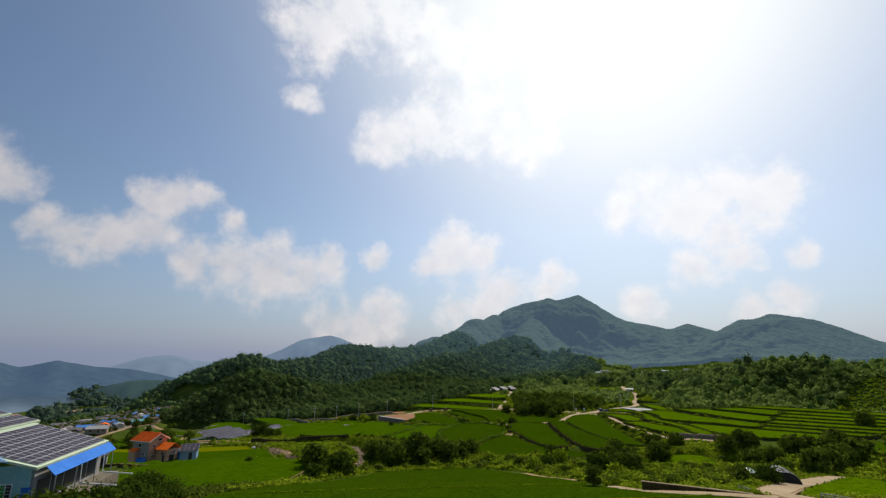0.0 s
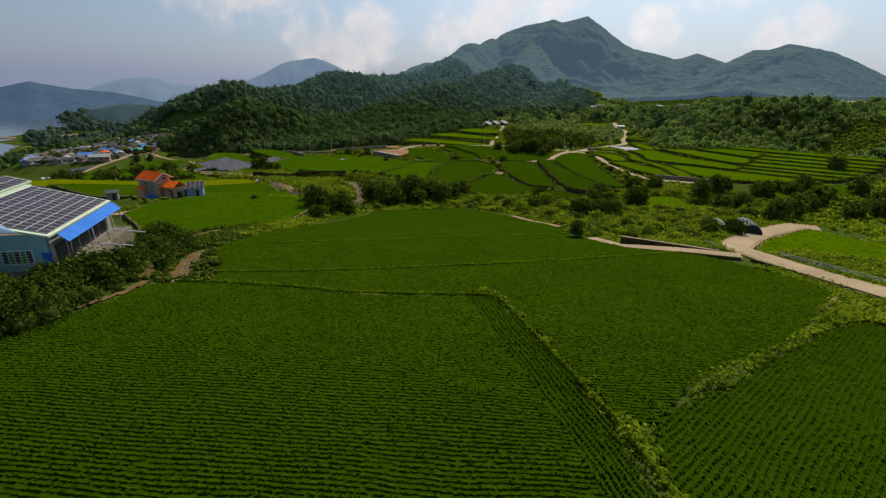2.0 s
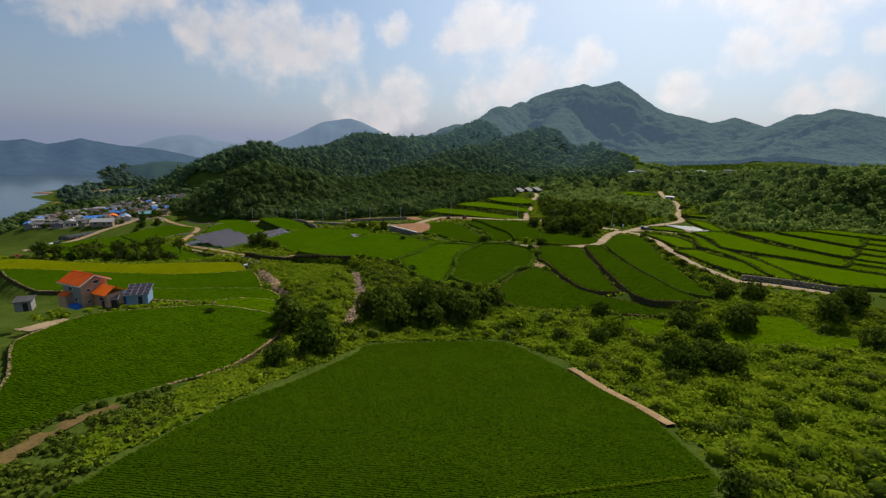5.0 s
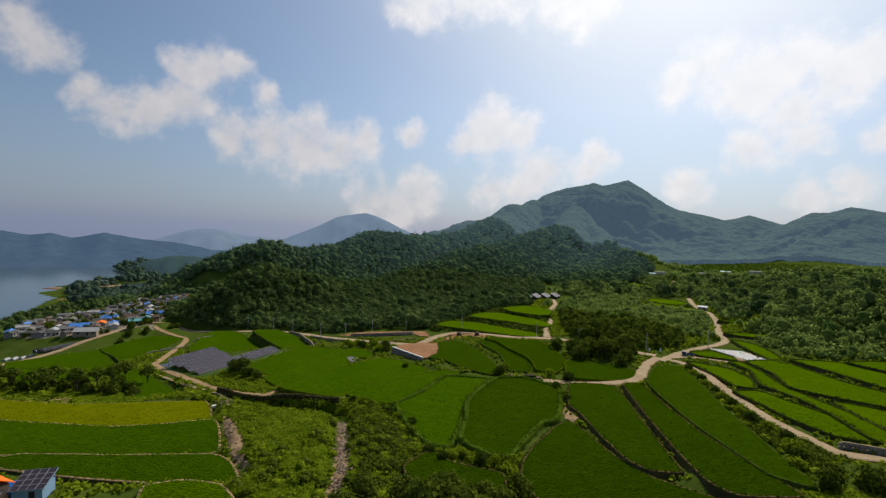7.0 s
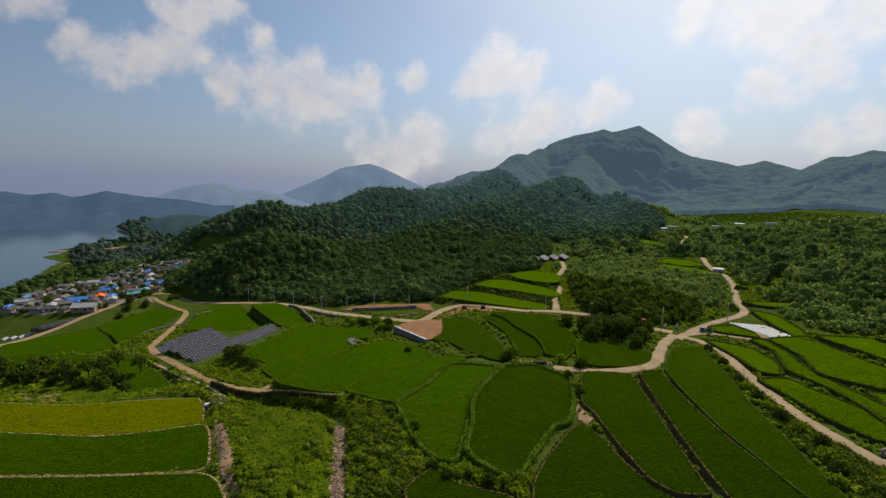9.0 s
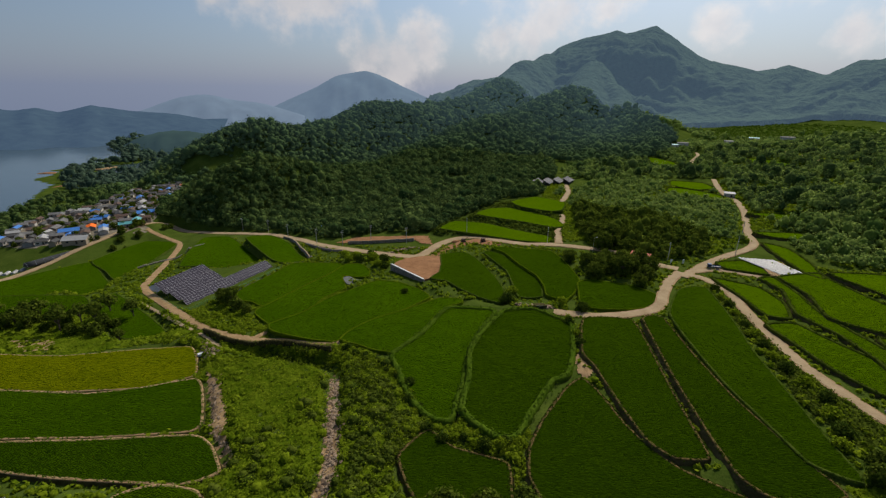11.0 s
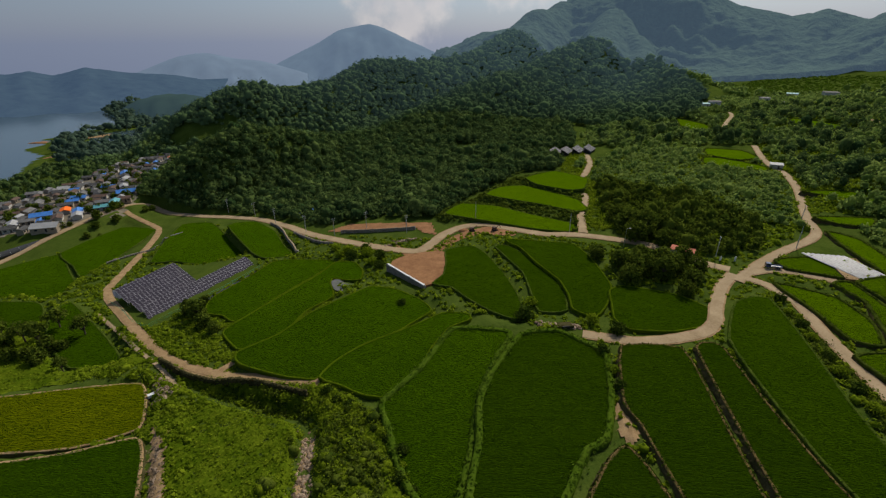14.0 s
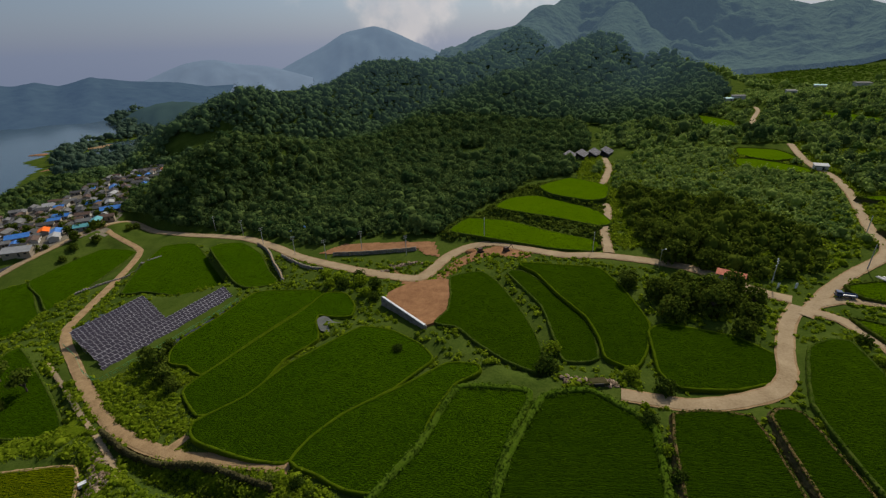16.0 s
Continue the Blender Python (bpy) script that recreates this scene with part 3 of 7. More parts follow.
paddy([(35.3, 238.6), (49.8, 239.1), (49.4, 220.1), (48.3, 200.4), (48, 186), (47.6, 181.3), (41.2, 181.1), (37.7, 185.3), (35.3, 196.2), (32.8, 212.3), (30.9, 218.3)], 7.6, "rice_dark", "dirt")
paddy([(53.8, 239), (59.4, 240), (59.9, 221.6), (61.5, 201.2), (64.6, 186.7), (66.8, 178), (67.9, 173.1), (55, 171.8), (51.6, 176.6), (51.1, 189.6), (51.6, 208.2)], 8.5, "rice_dark", "dirt")
paddy([(63.8, 242.6), (73.9, 261.6), (83.4, 265.1), (80.6, 240.9), (76.9, 220.9), (74.9, 200.1), (73.4, 183.4), (73.1, 177.1), (67.3, 180.6), (65.9, 189), (63.4, 205.4), (62.9, 225.4)], 8.8, "rice_dark", "grass")
paddy([(39.6, 269.2), (44.1, 272.1), (59.2, 267.5), (65.9, 259), (62.3, 253.2), (51.1, 249), (39.6, 248.9), (37.4, 253.5), (38.5, 261.4)], 6.8, "rice_dark", "thin")
paddy([(6.8, 309), (21.9, 307.5), (32.6, 305.9), (36.9, 292.7), (39.4, 274.2), (35.3, 261.9), (31.2, 255.5), (26.4, 258.6), (26.5, 266), (24.7, 276.6), (18.3, 288.9), (12.5, 302.9)], 6.2, "rice_dark", "thin")
paddy([(3, 304.1), (8.2, 303.5), (18.9, 286.3), (23.6, 272.3), (23.2, 259.5), (16.1, 258.1), (15, 266.5), (12.7, 283.4)], 5.3, "rice_dark", "grass")
paddy([(-16.6, 301.2), (-7.4, 305.4), (-1.8, 298), (5.1, 281), (8.9, 267.7), (9.7, 258.2), (8.6, 254.9), (1.8, 258.5), (-5.7, 265.2), (-12.2, 272.8), (-18.5, 274.1), (-15.4, 280.4), (-15.4, 290.5)], 4.2, "rice_dark", "grass")
paddy([(20.7, 395.3), (37.6, 409.9), (53.3, 395.3), (48.3, 377), (40.5, 374.4), (25.7, 383)], 8.2, "rice_light", "grass")
paddy([(-1.9, 369.2), (5, 381), (17.7, 384.7), (41.7, 365.2), (45.4, 349.8), (40.3, 347.1), (23.1, 356.8), (8.5, 363.1)], 6.2, "rice_light", "grass")
paddy([(-21.1, 343.2), (-14.6, 356.8), (3.2, 353.8), (17.3, 344.3), (36.8, 333.2), (35.3, 325.2), (20.2, 327.2), (2.9, 333.7), (-13.5, 339.7)], 4.5, "rice_light", "grass")
paddy([(-151.8, 306.7), (-159.4, 325.1), (-166.1, 350.6), (-152.8, 353.9), (-134.9, 337.4), (-113.9, 316.1), (-115.7, 311.7), (-126.8, 306.6), (-142.8, 309)], -9.3, "rice_mid", "grass")
paddy([(-134.1, 342.2), (-122.7, 347), (-107.9, 336), (-95.2, 318.9), (-87.6, 310.4), (-97.5, 307.3), (-105.4, 312.1)], -5.1, "rice_mid", "grass")
paddy([(-219.9, 327.5), (-214.2, 362.1), (-193.1, 360.2), (-188.3, 330.6), (-184.7, 303.1), (-201.1, 315)], -17.4, "rice_mid", "grass")
paddy([(-243.2, 293.9), (-240, 299.3), (-221.5, 325.3), (-198.4, 307.4), (-184.8, 296.1), (-179.5, 279.8), (-190.9, 286.7), (-221.6, 282.6), (-228.2, 280.8)], -17.9, "rice_mid", "grass")
paddy([(-209.3, 267), (-177, 271.3), (-169.1, 267.2), (-162.2, 258.7), (-171.7, 255.6), (-190.6, 250.8)], -10.9, "rice_mid", "grass")
paddy([(-150.5, 255.9), (-152.4, 264.3), (-126, 247.7), (-108.7, 234.9), (-121.4, 232.3), (-139.6, 243.7)], -5.3, "rice_mid", "grass")
paddy([(92.2, 276.2), (104.7, 268.2), (105.7, 256.1), (101, 244.5), (95, 246.4), (94.5, 260.2)], 8.2, "rice_light", "hedge")
paddy([(91, 238.3), (100, 240), (103.8, 230.2), (108.8, 220.5), (107.8, 209.1), (107, 202.8), (98.9, 205.2), (94.5, 215.6), (93, 226.3)], 8.5, "rice_light", "hedge")
paddy([(109.5, 276.3), (111.5, 264.8), (104.9, 246.6), (109.1, 232.9), (109.3, 219.1), (107.4, 205.9), (109, 197.2), (114.7, 203.7), (115.6, 223.2), (113.5, 234.2), (112, 248), (114.4, 261.7), (114.7, 277.4)], 8.9, "rice_light", "hedge")
paddy([(116.7, 276.9), (117.6, 260.7), (112.6, 243.6), (120.2, 236.1), (131.3, 228.7), (142.4, 217.8), (156.1, 231.6), (144.1, 243.7), (137.2, 256.4), (134.1, 275.5), (133.9, 282.3)], 9.5, "rice_light", "hedge")
paddy([(137.6, 281), (142.1, 265.8), (146.8, 247), (155.2, 230.7), (174, 249.7), (164, 267.3), (157.8, 280.9)], 10.3, "rice_light", "hedge")
paddy([(158.7, 279.2), (164.2, 267.7), (174, 249.8), (193.1, 269.1), (177.3, 283.1)], 11.1, "rice_light", "hedge")
paddy([(134.5, 320.3), (140.7, 312.2), (138.2, 292.6), (132.7, 277.3), (130.1, 282.7), (131.2, 303.2)], 9.4, "rice_light", "hedge")
paddy([(138.1, 334.5), (160.2, 334.4), (152.7, 324.6), (142.5, 327.2)], 10.4, "rice_light", "hedge")
paddy([(152.6, 368.8), (172.9, 369.8), (185.1, 357.1), (178.2, 352.7), (163.5, 358.8)], 11.4, "rice_light", "hedge")
paddy([(101.7, 293.8), (114.7, 296.8), (119.6, 284.6), (116, 281.8), (101.9, 287.4)], 8.4, "rice_light", "hedge")
paddy([(58.8, 146.8), (67.3, 157.6), (80.8, 164.2), (86.9, 163.3), (85.9, 152.8), (97.4, 151.6), (107.8, 150.3), (103.6, 146.2), (80.7, 145.6), (69.4, 145.7)], 7.8, "rice_light", "grass")
paddy([(39.9, 153.5), (44.1, 157.7), (52.4, 158.9), (47.7, 151.1), (43.5, 148.4)], 7.3, "rice_light", "grass")
paddy([(124, 175.9), (151.7, 189.1), (174.5, 184.9), (162.5, 172.5), (129.7, 164.6), (117.6, 165.7)], 8.6, "rice_mid", "grass")
paddy([(-108, 174.8), (-103.7, 175.8), (-85.7, 178.1), (-63.6, 181.8), (-58, 179.5), (-52, 173), (-58, 169.5), (-85, 168.5), (-112, 170)], 2.6, "rice_mid", "path")
paddy([(-66, 163), (-60, 166), (-52, 165.5), (-45.5, 160), (-45, 151.5), (-50, 149), (-56, 151.5), (-63, 157.5)], 5.2, "rice_light", "path")
# long narrow strips below the wooded hill
paddy([(117.5, 206), (117.5, 224), (119.5, 233), (130.5, 226.4), (141, 216), (168, 195.6), (154, 191.5), (135, 193), (122, 196)], 8.8, "rice_light", "hedge")
paddy([(143.5, 216.2), (149.6, 222.4), (180.5, 202), (172.5, 197.5)], 9.1, "rice_light", "hedge")
paddy([(151, 224.4), (156.8, 230), (192, 207.2), (184, 202.8)], 9.5, "rice_light", "hedge")
paddy([(157.6, 229.4), (165, 237.4), (202.5, 213.6), (194, 208)], 9.9, "rice_light", "hedge")
paddy([(167, 239.2), (174.6, 247.6), (213, 221.4), (205, 215)], 10.3, "rice_light", "hedge")
paddy([(175.8, 247.8), (183.6, 256), (223.5, 229.5), (215.5, 222.6)], 10.7, "rice_light", "hedge")
paddy([(185.2, 258), (193, 266.6), (234, 239), (226, 231.4)], 11.1, "rice_light", "hedge")
paddy([(179, 285), (194.6, 270.5), (236, 241.4), (246, 250), (212, 276), (192, 289)], 11.6, "rice_light", "hedge")
paddy([(136.6, 443.4), (148.1, 441), (161.7, 421.8), (158.1, 412.2), (143.8, 416.4), (130.4, 428)], 10.1, "rice_light", "hedge")
paddy([(148.3, 469.2), (168, 463.2), (168.5, 443.5), (152.8, 436.4), (141.1, 451.4)], 10.5, "rice_light", "hedge")
paddy([(264.6, 581.7), (280.2, 563.9), (283.7, 536.4), (270.2, 520.8), (255.5, 540.3), (250.7, 556.7)], 14.1, "rice_light", "hedge")
paddy([(172.8, 596.6), (185, 565.3), (177.3, 537.2), (159.1, 541.6)], 11.2, "rice_light", "hedge")
lane([(81.5, 278.4), (88.4, 285.2), (95.7, 292.4), (109.6, 303.5), (124.2, 313.7), (131.6, 322.3), (138.1, 340.6), (156, 378.6), (165.2, 406.8), (165.8, 421.4), (171.1, 443.6), (183, 477.1)], 3.0, "concrete")
lane([(85, 280.3), (89.4, 276.5), (92.4, 264.8), (90.6, 251.2), (89.4, 236.1), (88.6, 216.8), (90.8, 203.8), (93, 195.5), (101.8, 193.6), (115, 187.5)], 3.2, "concrete")
lane([(85.7, 283.5), (95.1, 286.6), (102.7, 285.5), (111.7, 280.2), (123.2, 274.3), (136.7, 270.9), (155.1, 265.4)], 2.8, "concrete")
lane([(82.6, 283.4), (75, 274.3), (67.8, 261.4), (64.4, 253.6), (58.9, 247.9), (49.4, 244.4), (40.7, 243), (34.2, 244), (26.3, 245.8)], 3.3, "concrete")
lane([(-262.4, 300.3), (-256.9, 312.5), (-249.5, 338.7), (-241.5, 371.8), (-239.4, 394.5), (-235.2, 410.9), (-206.8, 397.3), (-166.3, 379.2), (-132.1, 364.9), (-106.8, 347.8), (-87.8, 332.5), (-72.6, 323.1), (-55.8, 314.5), (-40.8, 307.8), (-28.6, 305.3), (-21.3, 321.1), (-13.8, 330.3), (-2.7, 333.6), (11, 325.8), (23.8, 319.6), (36.5, 318.4), (55, 311.7), (65.1, 305.1), (76.3, 291.6), (83, 287)], 4.0, "concrete")
lane([(39.4, 320.6), (41.8, 340.1), (48.8, 369.3), (48.1, 389.3), (63.2, 434.9), (65.6, 463.1)], 3.0, "concrete")
lane([(-236.8, 391.2), (-194.2, 365.7), (-171.6, 325.1), (-158.4, 294), (-151.8, 280.4), (-142, 270.7), (-129, 260.7), (-113.2, 248.7), (-93, 234.8), (-79.5, 228.5), (-68.8, 225.7), (-57.8, 224.8), (-41.6, 223.5)], 2.3, "dirt")
lane([(-71.5, 226.6), (-68.8, 231.2)], 2.0, "dirt")
lane([(54.6, 43.8), (53.7, 50.9), (52.2, 56.2), (51.2, 62.7), (51, 72.2), (54.1, 80.6), (70.7, 97), (89, 110.4), (95, 109.7)], 4.2, "concrete")
lane([(184.9, 531.5), (204.8, 570.6), (228.4, 612.8), (236, 634)], 2.8, "concrete")
lane([(321, 642), (320, 585), (313, 536), (330, 500)], 3.0, "dirt")
lane([(47.3, 69.5), (40, 72.9), (31.9, 76.5), (28.6, 84.6)], 2.2, "concrete")
lane([(28.5, 102.7), (26.9, 107.6), (24.3, 113.8), (20.6, 123.7)], 1.4, "dirt")
VILLAGE = np.array([(-288, 347), (-318, 360), (-342, 384), (-356, 415), (-353, 437), (-346, 469), (-360, 536), (-342, 555), (-324, 565), (-295, 510), (-274, 464), (-247, 418), (-232, 384), (-244, 364), (-250, 352), (-271, 349)], float)


def village_level(x, y, z):
    """The gentle shelf that the village stands on, easing out over its edge."""
    d, _v = line_gap(VILLAGE, x, y, True)
    w = np.where(inside(VILLAGE, x, y), 1.0, np.clip(1 - d / 26, 0, 1)) * np.clip((-226 - x) / 14, 0, 1)
    return z * (1 - w) + (-18 + 0.10 * (np.clip(x, -420, -200) + 270)) * w


def lane_heights(line):
    z = village_level(line[:, 0], line[:, 1], valley(line[:, 0], line[:, 1]))
    for _ in range(6):
        z[1:-1] = (z[:-2] + z[1:-1] * 2 + z[2:]) / 4
    return z


GULLY = np.array([(-84, 225), (-74, 221.5), (-66, 219), (-57, 216.5), (-50, 214.5), (-44, 213.5), (-39.5, 210), (-37, 204), (-35, 195), (-33, 187), (-31, 178), (-29, 165), (-27, 152), (-25, 144)], float)
GULLY_DEEP = np.array([0.6, 1.6, 2.4, 2.8, 3.0, 3.0, 2.6, 1.8, 1.4, 1.2, 1.2, 1.2, 1.4, 0.5])
LANE_Z = [lane_heights(l) for l, w, k in LANES]
NEAR = [smooth_line(p, True, 3) for p in (NEAR_LOWER, NEAR_UPPER, NEAR_RIGHT)]


def land(x, y):
    """The finished ground: hills, terraces, roads and the lake's bed."""
    z = hills(x, y)
    z = z + waves(x, y, 7) * 0.12 * (np.abs(x) < 300)
    z = village_level(x, y, z)
    top, w_sum, zw, cover = z.copy(), np.zeros_like(z), np.zeros_like(z), np.full(z.shape, 1e9)
    reach = 9.0
    pieces = [(poly, lev, None) for poly, lev, crop, edge in FIELDS]
    for poly, lev, _ in pieces:
        box = (x > poly[:, 0].min() - reach) & (x < poly[:, 0].max() + reach) & (y > poly[:, 1].min() - reach) & (y < poly[:, 1].max() + reach)
        if not box.any():
            continue
        d, _v = line_gap(poly, x[box], y[box], True)
        d = np.where(inside(poly, x[box], y[box]), 0, d)
        w = np.clip(1 - d / reach, 0, 1) ** 3 / (0.15 + d)
        zw[box] += w * (lev - 0.45 - 0.5 * ((d > 0) & (d < 1.6)))
        w_sum[box] += w
        cover[box] = np.minimum(cover[box], d)
    for (l, width, kind), lz in zip(LANES, LANE_Z):
        box = (x > l[:, 0].min() - reach) & (x < l[:, 0].max() + reach) & (y > l[:, 1].min() - reach) & (y < l[:, 1].max() + reach)
        if not box.any():
            continue
        d, v = line_gap(l, x[box], y[box], False, lz)
        d = np.maximum(d - width / 2 - 0.6, 0)
        w = np.clip(1 - d / reach, 0, 1) ** 3 / (0.15 + d)
        zw[box] += w * (v - 0.2)
        w_sum[box] += w
        cover[box] = np.minimum(cover[box], d)
    for poly in NEAR:
        z = np.where(inside(poly, x, y), valley(x, y) - 0.35, z)
    w0 = np.clip((cover - 1.2) / 5.0, 0, 1) ** 2 * 1.2 + 1e-6
    z = (zw + w0 * z) / (w_sum + w0)
    d, deep = line_gap(GULLY, x, y, False, GULLY_DEEP)
    z = z - deep * np.clip(1 - (d / 3.6) ** 2, 0, 1)
    d, _v = line_gap(LAKE, x, y, True)
    z = np.where(inside(LAKE, x, y), -60 - np.minimum(d * 0.3, 5) - 0.3, np.where((d < 60) & (z < -50), np.maximum(z, -59.6 + d * 0.02), z))
    return z


def wooded(x, y):
    """Above nought where the high mountain's woods stand."""
    foot = np.maximum(np.maximum(720, 1085 - 0.9 * np.maximum(x - 40, 0)), 915 - 0.6 * np.maximum(x - 560, 0))
    return np.minimum.reduce([(x + 160) / 60, (1240 - x) / 40, (y - foot) / 50])


def spaced(lo, hi, step, far_lo, far_hi, grow=1.075, cap=7.0, near=640):
    mid = list(np.arange(lo, hi + step / 2, step))
    a, s, left = lo, step, []
    while a > far_lo:
        s = min(s * grow, cap) if lo - a < near else s * grow
        a -= s
        left.append(a)
    a, s, right = hi, step, []
    while a < far_hi:
        s = min(s * grow, cap) if a - hi < near else s * grow
        a += s
        right.append(a)
    return np.array(left[::-1] + mid + right)


def grid_mesh(name, xs, ys, fn, mat):
    gx, gy = np.meshgrid(xs, ys)
    z = fn(gx, gy)
    v = np.stack([gx, gy, z], -1).reshape(-1, 3)
    n, m = len(xs), len(ys)
    i = (np.arange(m - 1)[:, None] * n + np.arange(n - 1)[None]).ravel()
    q = np.stack([i, i + 1, i + n + 1, i + n], -1)
    return array_ob(name, v, q, mat, smooth=True)


ground = grid_mesh("ground", spaced(-270, 215, 2.1, -4200, 3000, cap=10.0), spaced(-5, 430, 2.1, -500, 4600, cap=10.0), lambda x, y: land(x, y) - 16 * np.clip(wooded(x, y), 0, 1), M["ground"])
tagged(ground, "green grassy valley floor and hillsides", "ground", kind="structure")


def crop_sheet(poly, z, mat, parent):
    bm = bmesh.new()
    vs = [bm.verts.new((p[0], p[1], z + 0.12)) for p in poly]
    f = bm.faces.new(vs)
    f.normal_update()
    if f.normal.z < 0:
        f.normal_flip()
    ret = bmesh.ops.extrude_face_region(bm, geom=[f])
    low = [e for e in ret["geom"] if isinstance(e, bmesh.types.BMVert)]
    for v in low:
        v.co.z += 0.0
    for v in vs:
        v.co.z -= 0.6
    bmesh.ops.recalc_face_normals(bm, faces=bm.faces)
    bmesh.ops.triangulate(bm, faces=[g for g in bm.faces if len(g.verts) > 4])
    return part("paddy_floor", bm, mat, parent)


def outset(poly, gap):
    """The same outline, moved outwards."""
    t = np.roll(poly, -1, 0) - np.roll(poly, 1, 0)
    t /= np.linalg.norm(t, axis=1)[:, None] + 1e-9
    nor = np.stack([t[:, 1], -t[:, 0]], 1)
    area = np.dot(poly[:, 0], np.roll(poly[:, 1], -1)) - np.dot(poly[:, 1], np.roll(poly[:, 0], -1))
    return poly + nor * gap * (1 if area > 0 else -1)


def rice_plants(poly, mat, parent, gap=0.26, seg=0.85, tall=0.11):
    """Rows of upright rice hills, each a short uneven blade of leaves."""
    ang = radians(float(rng.uniform(-14, 14)))
    ca, sa = math.cos(ang), math.sin(ang)
    s, t = poly[:, 0] * ca + poly[:, 1] * sa, -poly[:, 0] * sa + poly[:, 1] * ca
    S, T = np.meshgrid(np.arange(s.min(), s.max(), seg), np.arange(t.min(), t.max(), gap))
    S, T = S + rng.uniform(-0.3, 0.3, S.shape) * seg, T + 0.05 * waves(S * 0.5, T * 0.4, 11) + rng.uniform(-0.05, 0.05, T.shape)
    x, y = S * ca - T * sa, S * sa + T * ca
    ok = inside(poly, x, y)
    x, y = x[ok], y[ok]
    n = len(x)
    h = 0.12 + tall * (1 + 0.12 * waves(x, y, 9) + rng.uniform(-0.07, 0.07, n))
    a = ang + rng.normal(0, 0.08, n)
    dx, dy = np.cos(a) * seg * 0.62, np.sin(a) * seg * 0.62
    lean = rng.normal(0, 0.04, (2, n))
    v = np.stack([np.stack(c, -1) for c in ((x - dx, y - dy, 0 * x), (x + dx, y + dy, 0 * x), (x + dx + lean[0], y + dy + lean[1], h), (x - dx + lean[0], y - dy + lean[1], h * rng.uniform(0.95, 1.05, n)))], 1).reshape(-1, 3)
    return tagged(array_ob("rice_crop", v, np.arange(4 * n).reshape(-1, 4), mat, parent), kind="stuff")


def bank_skirt(poly, parent):
    """The face of earth and stone that holds a terrace up."""
    rim = densify(outset(poly, 0.45), 1.0, True)
    n = len(rim)
    rings = []
    for out, z in ((0.0, 0.02), (0.25, -0.6), (0.5, -1.2), (0.9, -2.2)):
        k = outset(rim, out) + rng.uniform(-0.12, 0.12, (n, 2))
        rings.append(np.column_stack([k, np.full(n, z) + rng.uniform(-0.08, 0.08, n)]))
    q = [(j * n + i, j * n + (i + 1) % n, (j + 1) * n + (i + 1) % n, (j + 1) * n + i) for j in range(3) for i in range(n)]
    return array_ob("bank", np.vstack(rings), q, M["bank"], parent)


def ridge_strip(name, line, zs, width, height, mat, parent=None, closed=False, rough=0.2, drop=0.9):
    """A low earth bank along a line: a rounded profile with uneven edges."""
    line = np.asarray(line)
    n = len(line)
    nxt = np.roll(line, -1, 0) if closed else np.vstack([line[1:], line[-1:]])
    prv = np.roll(line, 1, 0) if closed else np.vstack([line[:1], line[:-1]])
    t = nxt - prv
    t /= np.linalg.norm(t, axis=1)[:, None] + 1e-9
    nor = np.stack([-t[:, 1], t[:, 0]], 1)
    prof = [(-0.5, -drop), (-0.42, height * 0.6), (-0.2, height), (0.2, height * 0.95), (0.42, height * 0.55), (0.5, -drop)]
    v = []
    for i in range(n):
        for a, h in prof:
            k = 1 + rng.uniform(-rough, rough)
            q = line[i] + nor[i] * a * width * k
            v.append((q[0], q[1], zs[i] + h * (k if h > 0 else 1)))
    q = []
    m = len(prof)
    for i in range(n if closed else n - 1):
        j = (i + 1) % n
        for k in range(m - 1):
            q.append((i * m + k, j * m + k, j * m + k + 1, i * m + k + 1))
    return array_ob(name, v, q, mat, parent, True)


def densify(line, step, closed=False):
    line = np.asarray(line)
    pts = np.vstack([line, line[:1]]) if closed else line
    seg = np.linalg.norm(np.diff(pts, axis=0), axis=1)
    s = np.concatenate([[0], np.cumsum(seg)])
    n = max(int(s[-1] / step), 3)
    u = np.linspace(0, s[-1], n + 1)
    if closed:
        u = u[:-1]
    return np.stack([np.interp(u, s, pts[:, k]) for k in range(2)], 1)


def blob_cards(cx, cy, cz, r, h, n, size):
    """Leaf clumps over many crowns at once: arrays of points and quads. Each crown is lobed, so that its outline is uneven."""
    k = len(cx)
    u = rng.uniform(0, 2 * math.pi, (k, n))
    w = rng.uniform(-0.35, 1.0, (k, n))
    q = np.sqrt(np.clip(1 - w * w, 0, 1))
    ph, ph2 = rng.uniform(0, 6.28, (k, 1)), rng.uniform(0, 6.28, (k, 1))
    lobe = 1 + 0.22 * np.sin(3 * u + ph) * q + 0.15 * np.sin(5 * u + 4 * w + ph2)
    rad = lobe * rng.uniform(0.72, 1.05, (k, n))
    p = np.stack([cx[:, None] + r[:, None] * rad * q * np.cos(u), cy[:, None] + r[:, None] * rad * q * np.sin(u), cz[:, None] + h[:, None] * rad * w], -1).reshape(-1, 3)
    s = (size[:, None] * rng.uniform(0.6, 1.25, (k, n))).reshape(-1)
    out = np.stack([q * np.cos(u), q * np.sin(u), w], -1).reshape(-1, 3) + rng.normal(0, 0.34, (k * n, 3))
    out /= np.linalg.norm(out, axis=1)[:, None]
    a = np.cross(out, rng.normal(size=(k * n, 3)))
    a /= np.linalg.norm(a, axis=1)[:, None] + 1e-9
    b = np.cross(out, a)
